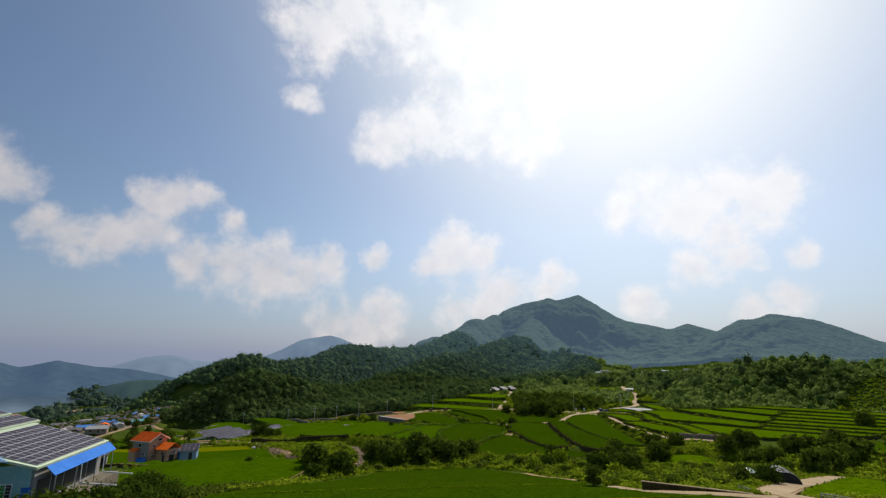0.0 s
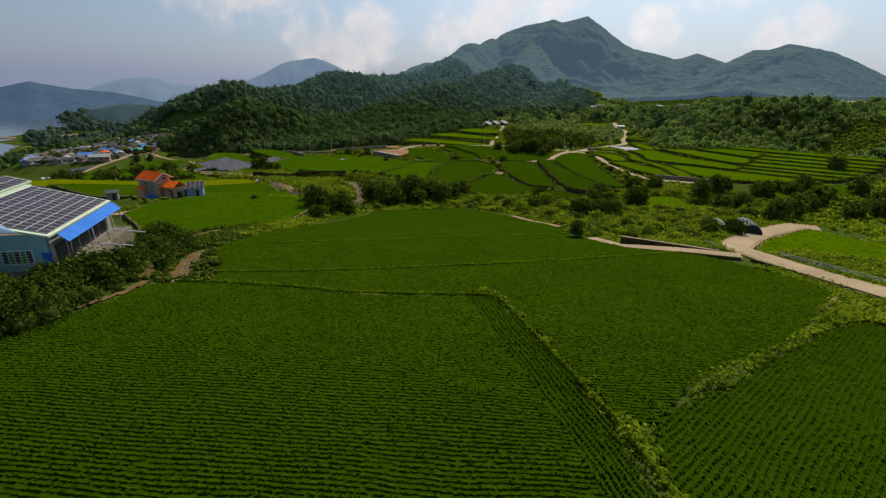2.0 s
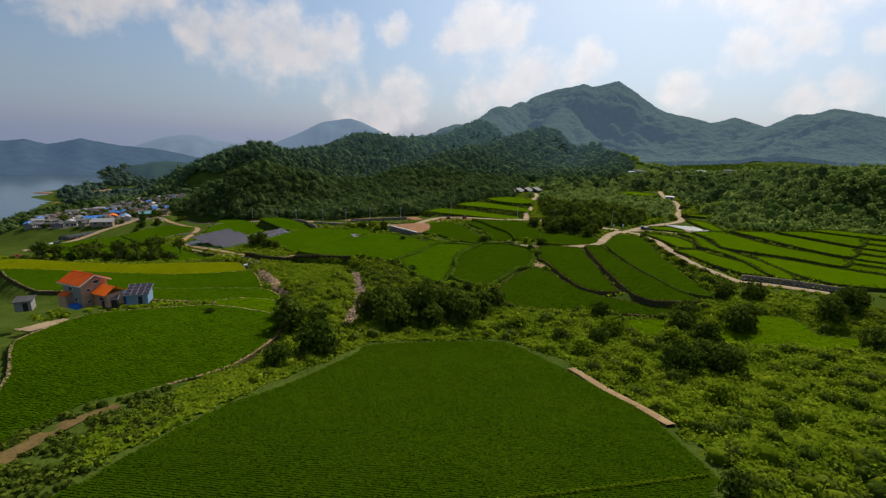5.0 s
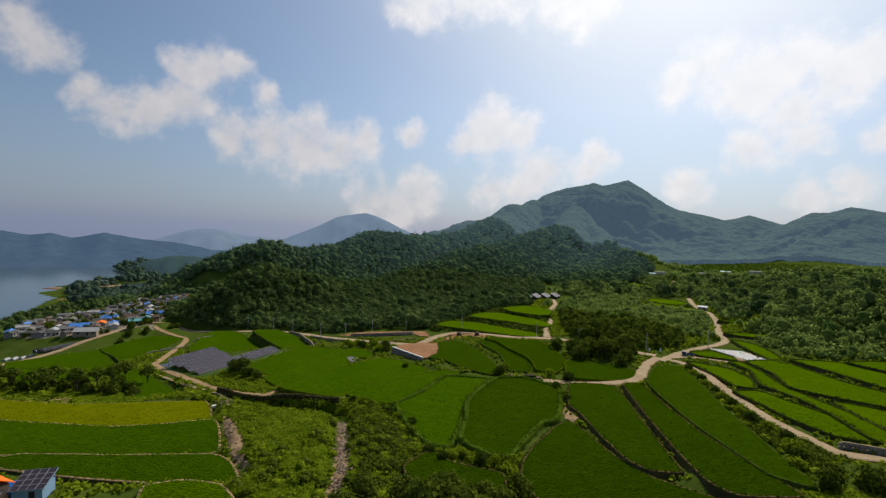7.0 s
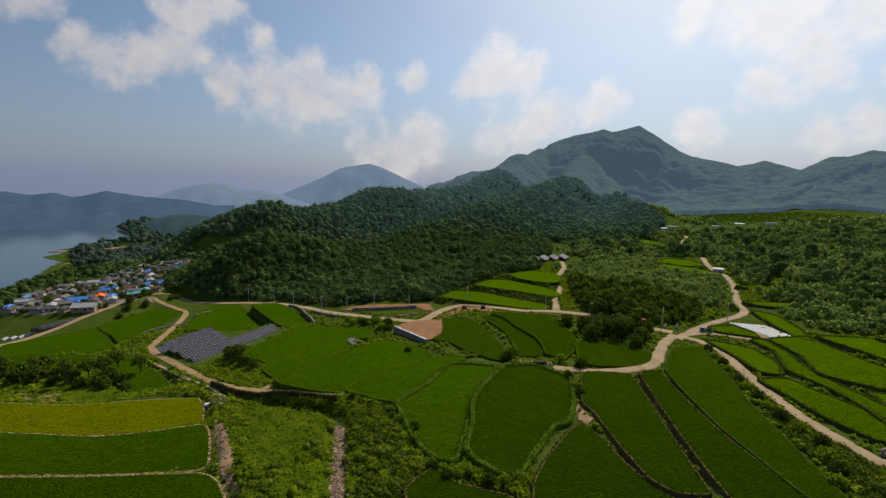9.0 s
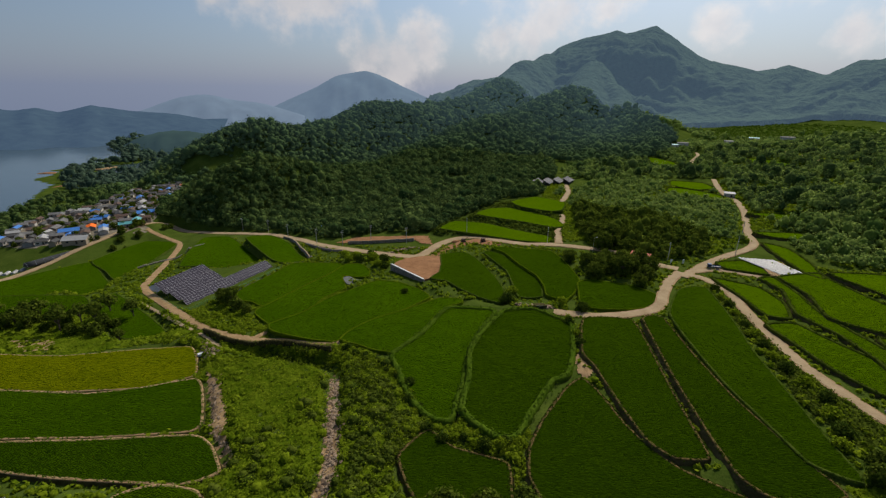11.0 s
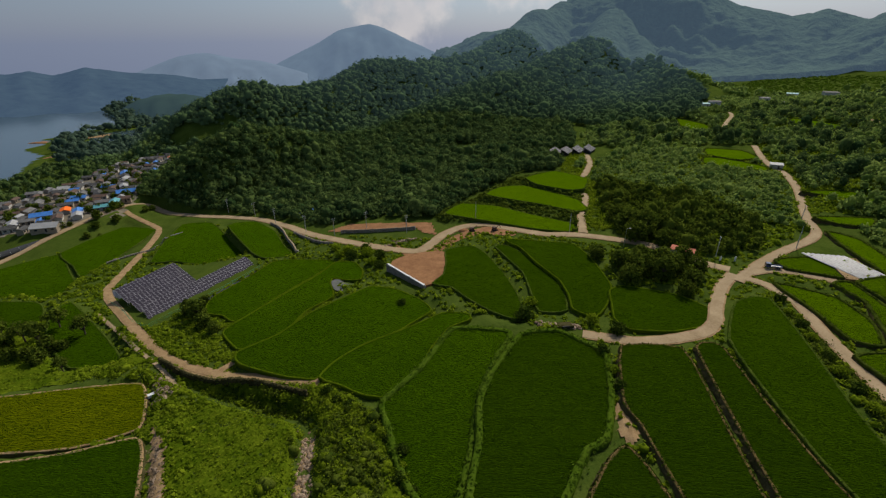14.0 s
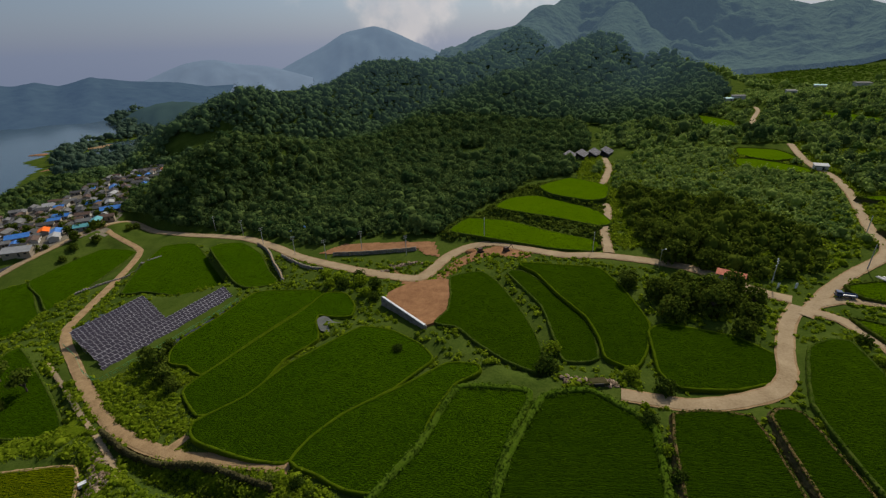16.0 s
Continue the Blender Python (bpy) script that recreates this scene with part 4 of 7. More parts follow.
    c = [p + (a * i * (1 + 0.3 * rng.uniform(-1, 1, (k * n, 1))) + b * j * (1 + 0.3 * rng.uniform(-1, 1, (k * n, 1)))) * s[:, None] for i, j in ((-1, -0.6), (0.5, -1), (1, 0.6), (-0.5, 1))]
    v = np.stack(c, 1).reshape(-1, 3)
    f = np.arange(k * n * 4).reshape(-1, 4)
    return v, f


def rim_weeds(rim, mat, parent, r, tall, n, leaf):
    """Tufts growing along a bund."""
    k = len(rim)
    p = rim + rng.uniform(-0.3, 0.3, rim.shape)
    rr = r * rng.uniform(0.5, 1.5, k)
    v, f = blob_cards(p[:, 0], p[:, 1], np.full(k, 0.1), rr, rr * tall, n, np.full(k, leaf))
    return tagged(array_ob("bund_tuft", v, f, mat, parent), kind="stuff")


LABELS = {
    "rice_mid": "deep green rice paddy on a flat terrace",
    "rice_dark": "terrace paddy of green rice coloured darker for cloud shadow",
    "rice_light": "bright green rice paddy on a hillside terrace",
    "rice_yellow": "yellowish green ripening rice paddy",
}
for poly, z, crop, edge in FIELDS:
    p = empty("rice_paddy", (*poly.mean(0), z))
    shift = poly - poly.mean(0)
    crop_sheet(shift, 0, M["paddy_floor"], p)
    rice_plants(shift, M[crop], p)
    if edge in ("dirt", "hedge", "tallgrass", "path"):
        bank_skirt(shift, p)
    rim = densify(shift, 1.2, True)
    wide, high = {"grass": (0.8, 0.22), "thin": (0.75, 0.3), "dirt": (0.7, 0.18), "hedge": (1.1, 0.45), "tallgrass": (1.7, 0.6), "path": (0.9, 0.14)}[edge]
    ridge_strip("bund", rim, np.zeros(len(rim)), wide, high, M[{"thin": "bund_light", "dirt": "path_edge", "path": "dirt"}.get(edge, edge)], p, True)
    tuft = {"tallgrass": ("tallgrass", 1.1, 0.9, 20, 0.22), "hedge": ("hedge", 0.7, 0.9, 8, 0.24), "dirt": ("hedge", 0.6, 0.7, 7, 0.2), "path": ("tallgrass", 0.4, 0.5, 3, 0.2)}.get(edge, ("tallgrass", 0.35, 0.8, 5, 0.17))
    rim_weeds(rim, M[tuft[0]], p, *tuft[1:])
    tagged(p, LABELS[crop] + {"grass": " with grassy bunds", "thin": " with thin grassy bunds", "dirt": " with bare earth bunds", "path": " with earth paths", "hedge": " with weedy dark banks", "tallgrass": " with tall grassy bunds"}[edge], "rice paddy", "terraced rice paddies")


def road_mesh(line, zs, width, mat, name):
    line = np.asarray(line)
    t = np.gradient(line, axis=0)
    t /= np.linalg.norm(t, axis=1)[:, None] + 1e-9
    nor = np.stack([-t[:, 1], t[:, 0]], 1)
    prof = [(-0.5, -0.5), (-0.5, 0.0), (-0.25, 0.04), (0, 0.05), (0.25, 0.04), (0.5, 0.0), (0.5, -0.5)]
    v, q, m = [], [], len(prof)
    for i in range(len(line)):
        k = 1 + rng.uniform(-0.05, 0.05)
        for a, h in prof:
            p = line[i] + nor[i] * a * width * k
            v.append((p[0], p[1], zs[i] + h))
    for i in range(len(line) - 1):
        for k in range(m - 1):
            q.append((i * m + k, (i + 1) * m + k, (i + 1) * m + k + 1, i * m + k + 1))
    return array_ob(name, v, q, mat)


for i, ((l, w, kind), lz) in enumerate(zip(LANES, LANE_Z)):
    d = densify(l, 1.5)
    s = np.concatenate([[0], np.cumsum(np.linalg.norm(np.diff(l, axis=0), axis=1))])
    u = np.concatenate([[0], np.cumsum(np.linalg.norm(np.diff(d, axis=0), axis=1))])
    ob = road_mesh(d, np.interp(u / u[-1] * s[-1], s, lz) + 0.08, w, M[kind], "road")
    if w > 2:
        verge = road_mesh(d, np.interp(u / u[-1] * s[-1], s, lz) + 0.01, w + 1.0, M["dirt"], "road_verge")
        tagged(verge, "worn earth verge along the road", "verge", kind="structure")
    tagged(ob, "pale concrete farm road" if kind == "concrete" else "narrow sandy track beside the fields", "road", kind="structure")

# the reservoir
m, nt, bsdf = node_mat("water")
bsdf.inputs["Base Color"].default_value, bsdf.inputs["Roughness"].default_value = (0.05, 0.08, 0.10, 1), 0.12
wn, wb = nt.nodes.new("ShaderNodeTexNoise"), nt.nodes.new("ShaderNodeBump")
wn.inputs["Scale"].default_value, wb.inputs["Strength"].default_value = 0.4, 0.25
nt.links.new(nt.nodes.new("ShaderNodeNewGeometry").outputs["Position"], wn.inputs["Vector"])
nt.links.new(wn.outputs[0], wb.inputs["Height"])
nt.links.new(wb.outputs[0], bsdf.inputs["Normal"])
M["water"] = m
lake = mesh_ob("water", [(-2200, 250, -60), (-500, 250, -60), (-500, 1400, -60), (-2200, 1400, -60)], [(0, 1, 2, 3)], m)
tagged(lake, "calm blue-grey reservoir below the hills", "lake", kind="structure")



# ---- the far mountains, the blue haze of distance put in as emission ----
def distant(name, near_colour, haze_glow, strength, grain=0.012, relief=0.0, deep=None):
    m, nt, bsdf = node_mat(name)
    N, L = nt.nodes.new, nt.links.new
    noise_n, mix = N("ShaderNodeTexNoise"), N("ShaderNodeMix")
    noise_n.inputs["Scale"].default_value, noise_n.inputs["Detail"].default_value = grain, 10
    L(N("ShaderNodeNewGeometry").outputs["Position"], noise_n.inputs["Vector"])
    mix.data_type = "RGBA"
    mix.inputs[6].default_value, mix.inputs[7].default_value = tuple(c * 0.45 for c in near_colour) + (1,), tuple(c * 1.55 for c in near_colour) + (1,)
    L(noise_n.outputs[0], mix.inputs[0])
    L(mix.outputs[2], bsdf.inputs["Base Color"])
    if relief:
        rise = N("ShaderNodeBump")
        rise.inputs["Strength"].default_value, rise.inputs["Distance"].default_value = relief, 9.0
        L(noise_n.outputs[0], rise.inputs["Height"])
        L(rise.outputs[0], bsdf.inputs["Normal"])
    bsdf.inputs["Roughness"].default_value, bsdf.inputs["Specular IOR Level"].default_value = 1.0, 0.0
    # air haze is imitated by emission; with deep it grows along Y
    bsdf.inputs["Emission Color"].default_value, bsdf.inputs["Emission Strength"].default_value = (*haze_glow, 1), strength
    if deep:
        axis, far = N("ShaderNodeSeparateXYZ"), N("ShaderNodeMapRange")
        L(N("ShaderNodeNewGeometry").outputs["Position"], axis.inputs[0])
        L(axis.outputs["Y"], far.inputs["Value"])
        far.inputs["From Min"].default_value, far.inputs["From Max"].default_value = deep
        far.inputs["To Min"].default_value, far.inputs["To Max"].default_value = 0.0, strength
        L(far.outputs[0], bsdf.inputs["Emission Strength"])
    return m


def far_range(crest, reach, mat, label, foot=-75.0):
    """A mountain ridge with spurs and gullies, standing on the land."""
    c = smooth_line(crest, False, 8) if len(crest) > 2 else np.array(crest, float)
    line, hs = c[:, :2], c[:, 2]
    out = line / np.linalg.norm(line, axis=1)[:, None]
    rows, v, q = 14, [], []
    for j in range(rows * 2 + 1):
        f = j / rows - 1.0
        p = line + out * reach * f
        drop = 0.5 + 0.5 * math.cos(math.pi * f)
        spur = waves(p[:, 0], p[:, 1], reach * 0.5) * 0.16 + waves(p[:, 0] + 99, p[:, 1], reach * 0.16) * 0.05
        z = foot + (hs - foot) * np.clip(drop * (1 + spur * (1 - drop) * 2), 0, 1.05) + waves(p[:, 0], p[:, 1], 60) * 1.2 * drop
        v += [(a[0], a[1], b) for a, b in zip(p, z)]
    n = len(line)
    for j in range(rows * 2):
        for i in range(n - 1):
            k = j * n + i
            q.append((k, k + 1, k + n + 1, k + n))
    ob = array_ob("backdrop", v, q, mat, None, True)
    return tagged(ob, label, "mountain", kind="structure")


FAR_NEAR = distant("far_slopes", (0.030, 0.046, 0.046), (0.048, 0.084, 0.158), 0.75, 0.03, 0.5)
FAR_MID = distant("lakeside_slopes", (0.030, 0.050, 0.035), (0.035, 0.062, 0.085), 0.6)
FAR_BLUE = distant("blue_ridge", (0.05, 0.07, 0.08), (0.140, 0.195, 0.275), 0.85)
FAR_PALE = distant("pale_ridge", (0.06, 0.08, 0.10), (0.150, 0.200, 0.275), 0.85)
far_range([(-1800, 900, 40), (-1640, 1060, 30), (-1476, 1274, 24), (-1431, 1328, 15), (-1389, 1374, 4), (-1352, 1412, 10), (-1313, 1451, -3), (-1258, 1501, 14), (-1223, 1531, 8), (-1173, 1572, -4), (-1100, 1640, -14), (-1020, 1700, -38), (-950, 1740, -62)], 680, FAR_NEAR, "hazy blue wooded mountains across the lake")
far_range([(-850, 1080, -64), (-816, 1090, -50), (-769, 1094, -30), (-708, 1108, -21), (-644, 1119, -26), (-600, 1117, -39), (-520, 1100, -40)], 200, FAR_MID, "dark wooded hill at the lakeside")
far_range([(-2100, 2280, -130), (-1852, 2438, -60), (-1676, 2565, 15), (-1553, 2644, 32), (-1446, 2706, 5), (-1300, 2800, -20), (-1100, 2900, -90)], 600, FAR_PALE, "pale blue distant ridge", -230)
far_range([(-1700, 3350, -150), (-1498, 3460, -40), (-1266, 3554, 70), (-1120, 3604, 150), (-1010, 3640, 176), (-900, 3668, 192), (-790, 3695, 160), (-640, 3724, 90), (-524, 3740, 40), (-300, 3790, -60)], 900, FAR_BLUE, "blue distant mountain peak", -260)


# ---- woods ----
def unit_ball():
    bm = bmesh.new()
    bmesh.ops.create_icosphere(bm, subdivisions=1, radius=1)
    v = np.array([x.co[:] for x in bm.verts])
    f = np.array([[q.index for q in x.verts] for x in bm.faces])
    bm.free()
    return v, f


BALL_V, BALL_F = unit_ball()


def crown_shape(level):
    """The upper part of a ball."""
    bm = bmesh.new()
    bmesh.ops.create_icosphere(bm, subdivisions=level, radius=1)
    bmesh.ops.delete(bm, geom=[v for v in bm.verts if v.co.z < -0.55], context="VERTS")
    bm.verts.index_update()
    v = np.array([x.co[:] for x in bm.verts])
    f = np.array([[q.index for q in x.verts] for x in bm.faces])
    bm.free()
    return v, f


CROWN = {1: crown_shape(1), 2: crown_shape(2), 3: crown_shape(3)}


def crowns(cx, cy, cz, r, h, level):
    """Lumpy crowns, each with billows of its own."""
    bv, bf = CROWN[level]
    k, n = len(cx), len(bv)
    u, w = np.arctan2(bv[:, 1], bv[:, 0])[None], bv[:, 2][None]
    ph = rng.uniform(0, 6.28, (4, k, 1))
    j = 0.86 + 0.13 * np.sin(3 * u + ph[0] + 2 * w) + 0.10 * np.sin(5 * u + ph[1] - 5 * w) + 0.07 * np.sin(7 * w + ph[2] + 2 * u) + rng.uniform(-0.07, 0.07, (k, n))
    v = bv[None] * j[..., None] * np.stack([r, r, h], -1)[:, None, :] + np.stack([cx, cy, cz], -1)[:, None, :]
    f = bf[None] + (np.arange(k) * n)[:, None, None]
    return v.reshape(-1, 3), f.reshape(-1, 3)


def clear_of(x, y, gap=2.0):
    """Where nothing is farmed, built or under water."""
    ok = ~inside(LAKE, x, y)
    for poly, *_ in FIELDS:
        ok &= ~(inside(poly, x, y) | (line_gap(poly, x, y, True)[0] < gap))
    for poly in NEAR:
        ok &= ~(inside(poly, x, y) | (line_gap(poly, x, y, True)[0] < gap))
    for l, w, k in LANES:
        ok &= line_gap(l, x, y)[0] > w / 2 + gap
    for poly in KEEP:
        ok &= ~inside(poly, x, y)
    return ok


def scatter(poly, step, jitter=0.45):
    poly = np.array(poly, float)
    x, y = np.meshgrid(np.arange(poly[:, 0].min(), poly[:, 0].max(), step), np.arange(poly[:, 1].min(), poly[:, 1].max(), step))
    x, y = x.ravel() + rng.uniform(-jitter, jitter, x.size) * step, y.ravel() + rng.uniform(-jitter, jitter, y.size) * step
    k = inside(poly, x, y)
    return x[k], y[k]


def wood(name, label, poly, step, size, tall, n, leaf, gap=3.0, thin=0.0, mat="leaf", level=2):
    x, y = scatter(poly, step)
    k = clear_of(x, y, gap)
    if thin:
        k &= waves(x, y, 60) + rng.uniform(-0.5, 0.5, len(x)) > thin
    x, y = x[k], y[k]
    r = size * rng.choice([0.6, 0.8, 1.0, 1.0, 1.25, 1.6], len(x)) * rng.uniform(0.85, 1.15, len(x)) * (1 + 0.18 * waves(x, y, 70))
    h = r * tall * rng.uniform(0.8, 1.4, len(x))
    z = land(x, y) + h * 0.75
    top = empty(name, (0, 0, 0))
    tagged(top, label, "woodland", kind="stuff")
    if n:
        v, f = blob_cards(x, y, z, r, h, n, np.full(len(x), leaf))
        tagged(array_ob("leaves", v, f, M[mat], top), kind="stuff")
    cv, cf = crowns(x, y, z, r * 0.80, h * 0.82, level)
    tagged(array_ob("crowns", cv, None, M[mat], top, True, cf), kind="stuff")
    return len(x)


KEEP = [VILLAGE, np.array([(40, 446), (84, 450), (86, 488), (40, 484)], float)]
KEEP.append(np.array([(-82, 326), (-60, 325), (-30, 317), (-18, 318), (-26, 343), (-50, 350), (-76, 347)], float))
KEEP.append(np.array([(206, 622), (232, 616), (262, 640), (300, 668), (345, 672), (400, 690), (410, 735), (360, 745), (300, 725), (240, 665), (205, 650)], float))
# clearings in the woods
CLEARINGS = [[(-345, 590), (-312, 570), (-285, 576), (-258, 584), (-268, 600), (-300, 595), (-330, 602)], [(-172, 558), (-150, 545), (-118, 565), (-126, 584), (-160, 578)], [(-32, 498), (-10, 503), (-10, 520), (-32, 516)]]
HILL_CLEARING = [(228, 278), (234, 271), (262, 272), (284, 280), (290, 296), (272, 304), (252, 296), (238, 290)]
EARTH_CUT = [(538, 622), (560, 668), (660, 800), (752, 910), (850, 945), (800, 850), (640, 690)]
MEADOW = [(300, 732), (360, 748), (420, 735), (520, 760), (560, 840), (480, 930), (380, 900), (320, 840)]
KEEP += [np.array(c, float) for c in CLEARINGS + [EARTH_CUT, HILL_CLEARING, MEADOW]]
# the ridge leaves emit a blue haze that strengthens with Y
M["ridge"] = distant("ridge_forest_hazed", (0.072, 0.114, 0.042), (0.038, 0.063, 0.086), 0.80, 0.05, deep=(590, 1130))
FORESTS = [
    wood("forest", "dense dark green broadleaf forest on the near hillside", [(-330, 530), (-262, 440), (-240, 412), (-212, 401), (-166, 388), (-107, 356), (-60, 330), (-38, 322), (-28, 345), (15, 420), (40, 425), (60, 480), (70, 560), (60, 600), (-100, 590), (-220, 560), (-290, 590)], 3.9, 2.9, 0.85, 42, 0.50, level=1),
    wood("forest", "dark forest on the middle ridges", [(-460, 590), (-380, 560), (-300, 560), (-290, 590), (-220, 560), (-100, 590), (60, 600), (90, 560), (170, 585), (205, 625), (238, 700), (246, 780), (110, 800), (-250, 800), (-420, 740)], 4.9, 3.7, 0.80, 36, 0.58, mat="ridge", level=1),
    wood("forest", "dark forest on the high ridges, bluish with added haze", [(-420, 740), (-250, 800), (110, 800), (246, 780), (252, 905), (200, 950), (130, 1010), (50, 1100), (-60, 1110), (-300, 960)], 6.6, 5.2, 0.75, 22, 0.85, mat="ridge", level=1),
    wood("forest", "dark trees above the junction", [(50, 325), (60, 308), (80, 296), (100, 302), (114, 330), (100, 372), (58, 392)], 3.6, 2.3, 1.0, 40, 0.38, 3.0, mat="bush", level=1),
    wood("forest", "shrubby green wood between the roads", [(114, 330), (128, 322), (150, 375), (162, 410), (166, 450), (120, 470), (70, 470), (52, 430), (58, 392), (100, 372)], 3.1, 1.7, 0.8, 32, 0.36, 3.0, mat="hazed_shrub_leaf", level=1),
    wood("forest", "dark woods on the lake's far shore", [(-738, 890), (-705, 930), (-765, 1015), (-885, 1115), (-965, 1275), (-700, 1300), (-560, 1000), (-600, 860)], 11.0, 6.6, 0.8, 10, 1.5, 1.0, mat="hazed_leaf", level=1),
    wood("forest", "leafy woods of the upper valley", [(70, 470), (180, 480), (160, 370), (150, 330), (200, 340), (330, 420), (420, 620), (300, 690), (215, 640), (170, 585), (90, 560), (70, 540)], 4.2, 2.3, 0.95, 26, 0.46, 3.0, -0.4, mat="hazed_shrub_leaf", level=1),
    wood("forest", "scattered taller dark trees of the upper valley", [(75, 480), (180, 480), (165, 375), (205, 345), (262, 320), (300, 330), (420, 560), (480, 740), (330, 690), (215, 640), (170, 585), (90, 560)], 8.6, 3.1, 1.05, 70, 0.48, 3.0, -0.15, mat="leaf", level=1),
    wood("forest", "bushy wood on the hill beside the terraces", [(145, 320), (142, 300), (160, 290), (200, 285), (235, 245), (300, 195), (400, 120), (520, 200), (480, 300), (330, 430), (200, 400), (160, 345)], 3.8, 2.1, 0.9, 24, 0.44, mat="hazed_shrub_leaf", level=1),
    wood("forest", "loose woods climbing towards the mountain", [(252, 905), (330, 880), (420, 770), (520, 740), (900, 740), (900, 600), (500, 560), (400, 560), (330, 640), (262, 690), (246, 780)], 7.0, 4.0, 0.9, 16, 0.9, 4.0, 0.05, mat="hazed_shrub_leaf", level=1),
    wood("forest", "dark trees between the village and the lake", [(-358, 418), (-403, 484), (-412, 538), (-430, 610), (-389, 624), (-335, 579), (-365, 543), (-350, 473), (-359, 441)], 5.4, 3.3, 0.95, 20, 0.7, 1.0, mat="leaf", level=1),
    wood("forest", "loose trees on the meadow by the lake", [(-336, 366), (-372, 380), (-440, 440), (-500, 515), (-535, 590), (-570, 650), (-480, 645), (-430, 610), (-412, 538), (-405, 484), (-360, 425)], 5.2, 3.0, 0.9, 20, 0.6, 2.0, -0.25, mat="leaf", level=1),
    wood("forest", "dark lakeside trees behind the village", [(-715, 838), (-690, 790), (-640, 735), (-560, 660), (-480, 645), (-440, 620), (-420, 740), (-560, 860), (-640, 860)], 8.0, 4.8, 0.9, 12, 1.1, mat="hazed_leaf", level=1),
]


# ---- the high mountain, hazy with distance ----
def canopy(x, y):
    """Treetops over the mountain: spurs and gullies, with a rounded crown in every cell."""
    z = land(x, y)
    up = np.clip((z - 10) / 60, 0, 1)
    z = z + up * (waves(x, y, 260) * 6 + waves(x + 50, y + 90, 110) * 1.2 + waves(x, y + 70, 38) * 0.6)
    cell, best = 9.0, np.full(x.shape, 9.0)
    for a in (-1, 0, 1):
        for b in (-1, 0, 1):
            ci, cj = np.floor(x / cell) + a, np.floor(y / cell) + b
            h1 = np.modf(np.abs(np.sin(ci * 12.9898 + cj * 78.233) * 43758.5453))[0]
            h2 = np.modf(np.abs(np.sin(ci * 39.3468 + cj * 11.135) * 24634.6345))[0]
            best = np.minimum(best, np.hypot(x - (ci + 0.1 + 0.8 * h1) * cell, y - (cj + 0.1 + 0.8 * h2) * cell) / cell - 0.15 * h2)
    edge = wooded(x, y)
    return z + np.where(edge > 0, 6.0 * np.sqrt(np.clip(1 - best * best, 0, 1)) + 1.5, -6.0)


# the mountain's haze is an even blue emission over its green
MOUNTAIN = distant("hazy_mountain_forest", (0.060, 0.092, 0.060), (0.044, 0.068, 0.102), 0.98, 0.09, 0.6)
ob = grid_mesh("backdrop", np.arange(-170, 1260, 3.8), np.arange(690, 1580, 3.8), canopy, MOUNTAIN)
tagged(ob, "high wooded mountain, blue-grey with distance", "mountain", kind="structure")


# ---- near rice, row by row ----
def rice_rows(name, label, poly, angle, gap, seg, tall, mat, omit=None, cross=0.0):
    poly = np.asarray(poly)
    c = poly.mean(0)
    ca, sa = math.cos(radians(angle)), math.sin(radians(angle))
    q = poly - c
    s, t = q[:, 0] * ca + q[:, 1] * sa, -q[:, 0] * sa + q[:, 1] * ca
    S, T = np.meshgrid(np.arange(s.min(), s.max(), seg), np.arange(t.min(), t.max(), gap))
    S = S + rng.uniform(-0.06, 0.06, S.shape)
    T = T + 0.05 * waves(S, T, 6) + 0.25 * waves(S * 0.3, T * 0.3, 9) + rng.uniform(-0.018, 0.018, S.shape)
    x, y = c[0] + S * ca - T * sa, c[1] + S * sa + T * ca
    ok = inside(poly, x, y)
    if omit is not None:
        ok &= ~inside(omit, x, y)
    z = valley(x, y) - 0.05
    ok &= rng.uniform(0, 1, x.shape) > 0.02
    x, y, z = x[ok], y[ok], z[ok]
    n = len(x)
    h = tall * (1 + 0.16 * waves(x, y, 5) + rng.uniform(-0.3, 0.3, n))
    parts = []
    for turn, wide in ((0, 0.72), (90, cross))[: 2 if cross else 1]:
        a = radians(angle + turn) + rng.normal(0, 0.16, n)
        dx, dy = np.cos(a), np.sin(a)
        w = seg * wide * rng.uniform(0.8, 1.3, n)
        lean = rng.normal(0, 0.03, (2, n))
        ring = [(-0.6, 0), (0.6, 0), (1.0, rng.uniform(0.75, 1.1, n)), (-1.0, rng.uniform(0.75, 1.1, n))]
        parts.append(np.stack([np.stack([x + dx * k * w + lean[0] * (np.asarray(u) > 0), y + dy * k * w + lean[1] * (np.asarray(u) > 0), z + h * u], -1) for k, u in ring], 1))
    v = np.concatenate(parts).reshape(-1, 3)
    ob = array_ob(name, v, np.arange(len(v)).reshape(-1, 4), mat)
    return tagged(ob, label, "rice", kind="stuff")


def near_floor(poly):
    """The floor between the rows of a near paddy, with the rows' shade put into its colour."""
    xs, ys = np.arange(poly[:, 0].min(), poly[:, 0].max(), 1.0), np.arange(poly[:, 1].min(), poly[:, 1].max(), 1.0)
    gx, gy = np.meshgrid(xs, ys)
    k = np.arange(gx.size).reshape(gx.shape)
    on = inside(poly, gx[:-1, :-1] + 0.5, gy[:-1, :-1] + 0.5)
    f = np.stack([k[:-1, :-1][on], k[:-1, 1:][on], k[1:, 1:][on], k[1:, :-1][on]], -1)
    used = np.unique(f)
    back = np.zeros(gx.size, np.int64)
    back[used] = np.arange(len(used))
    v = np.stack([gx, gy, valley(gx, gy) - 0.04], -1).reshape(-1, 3)
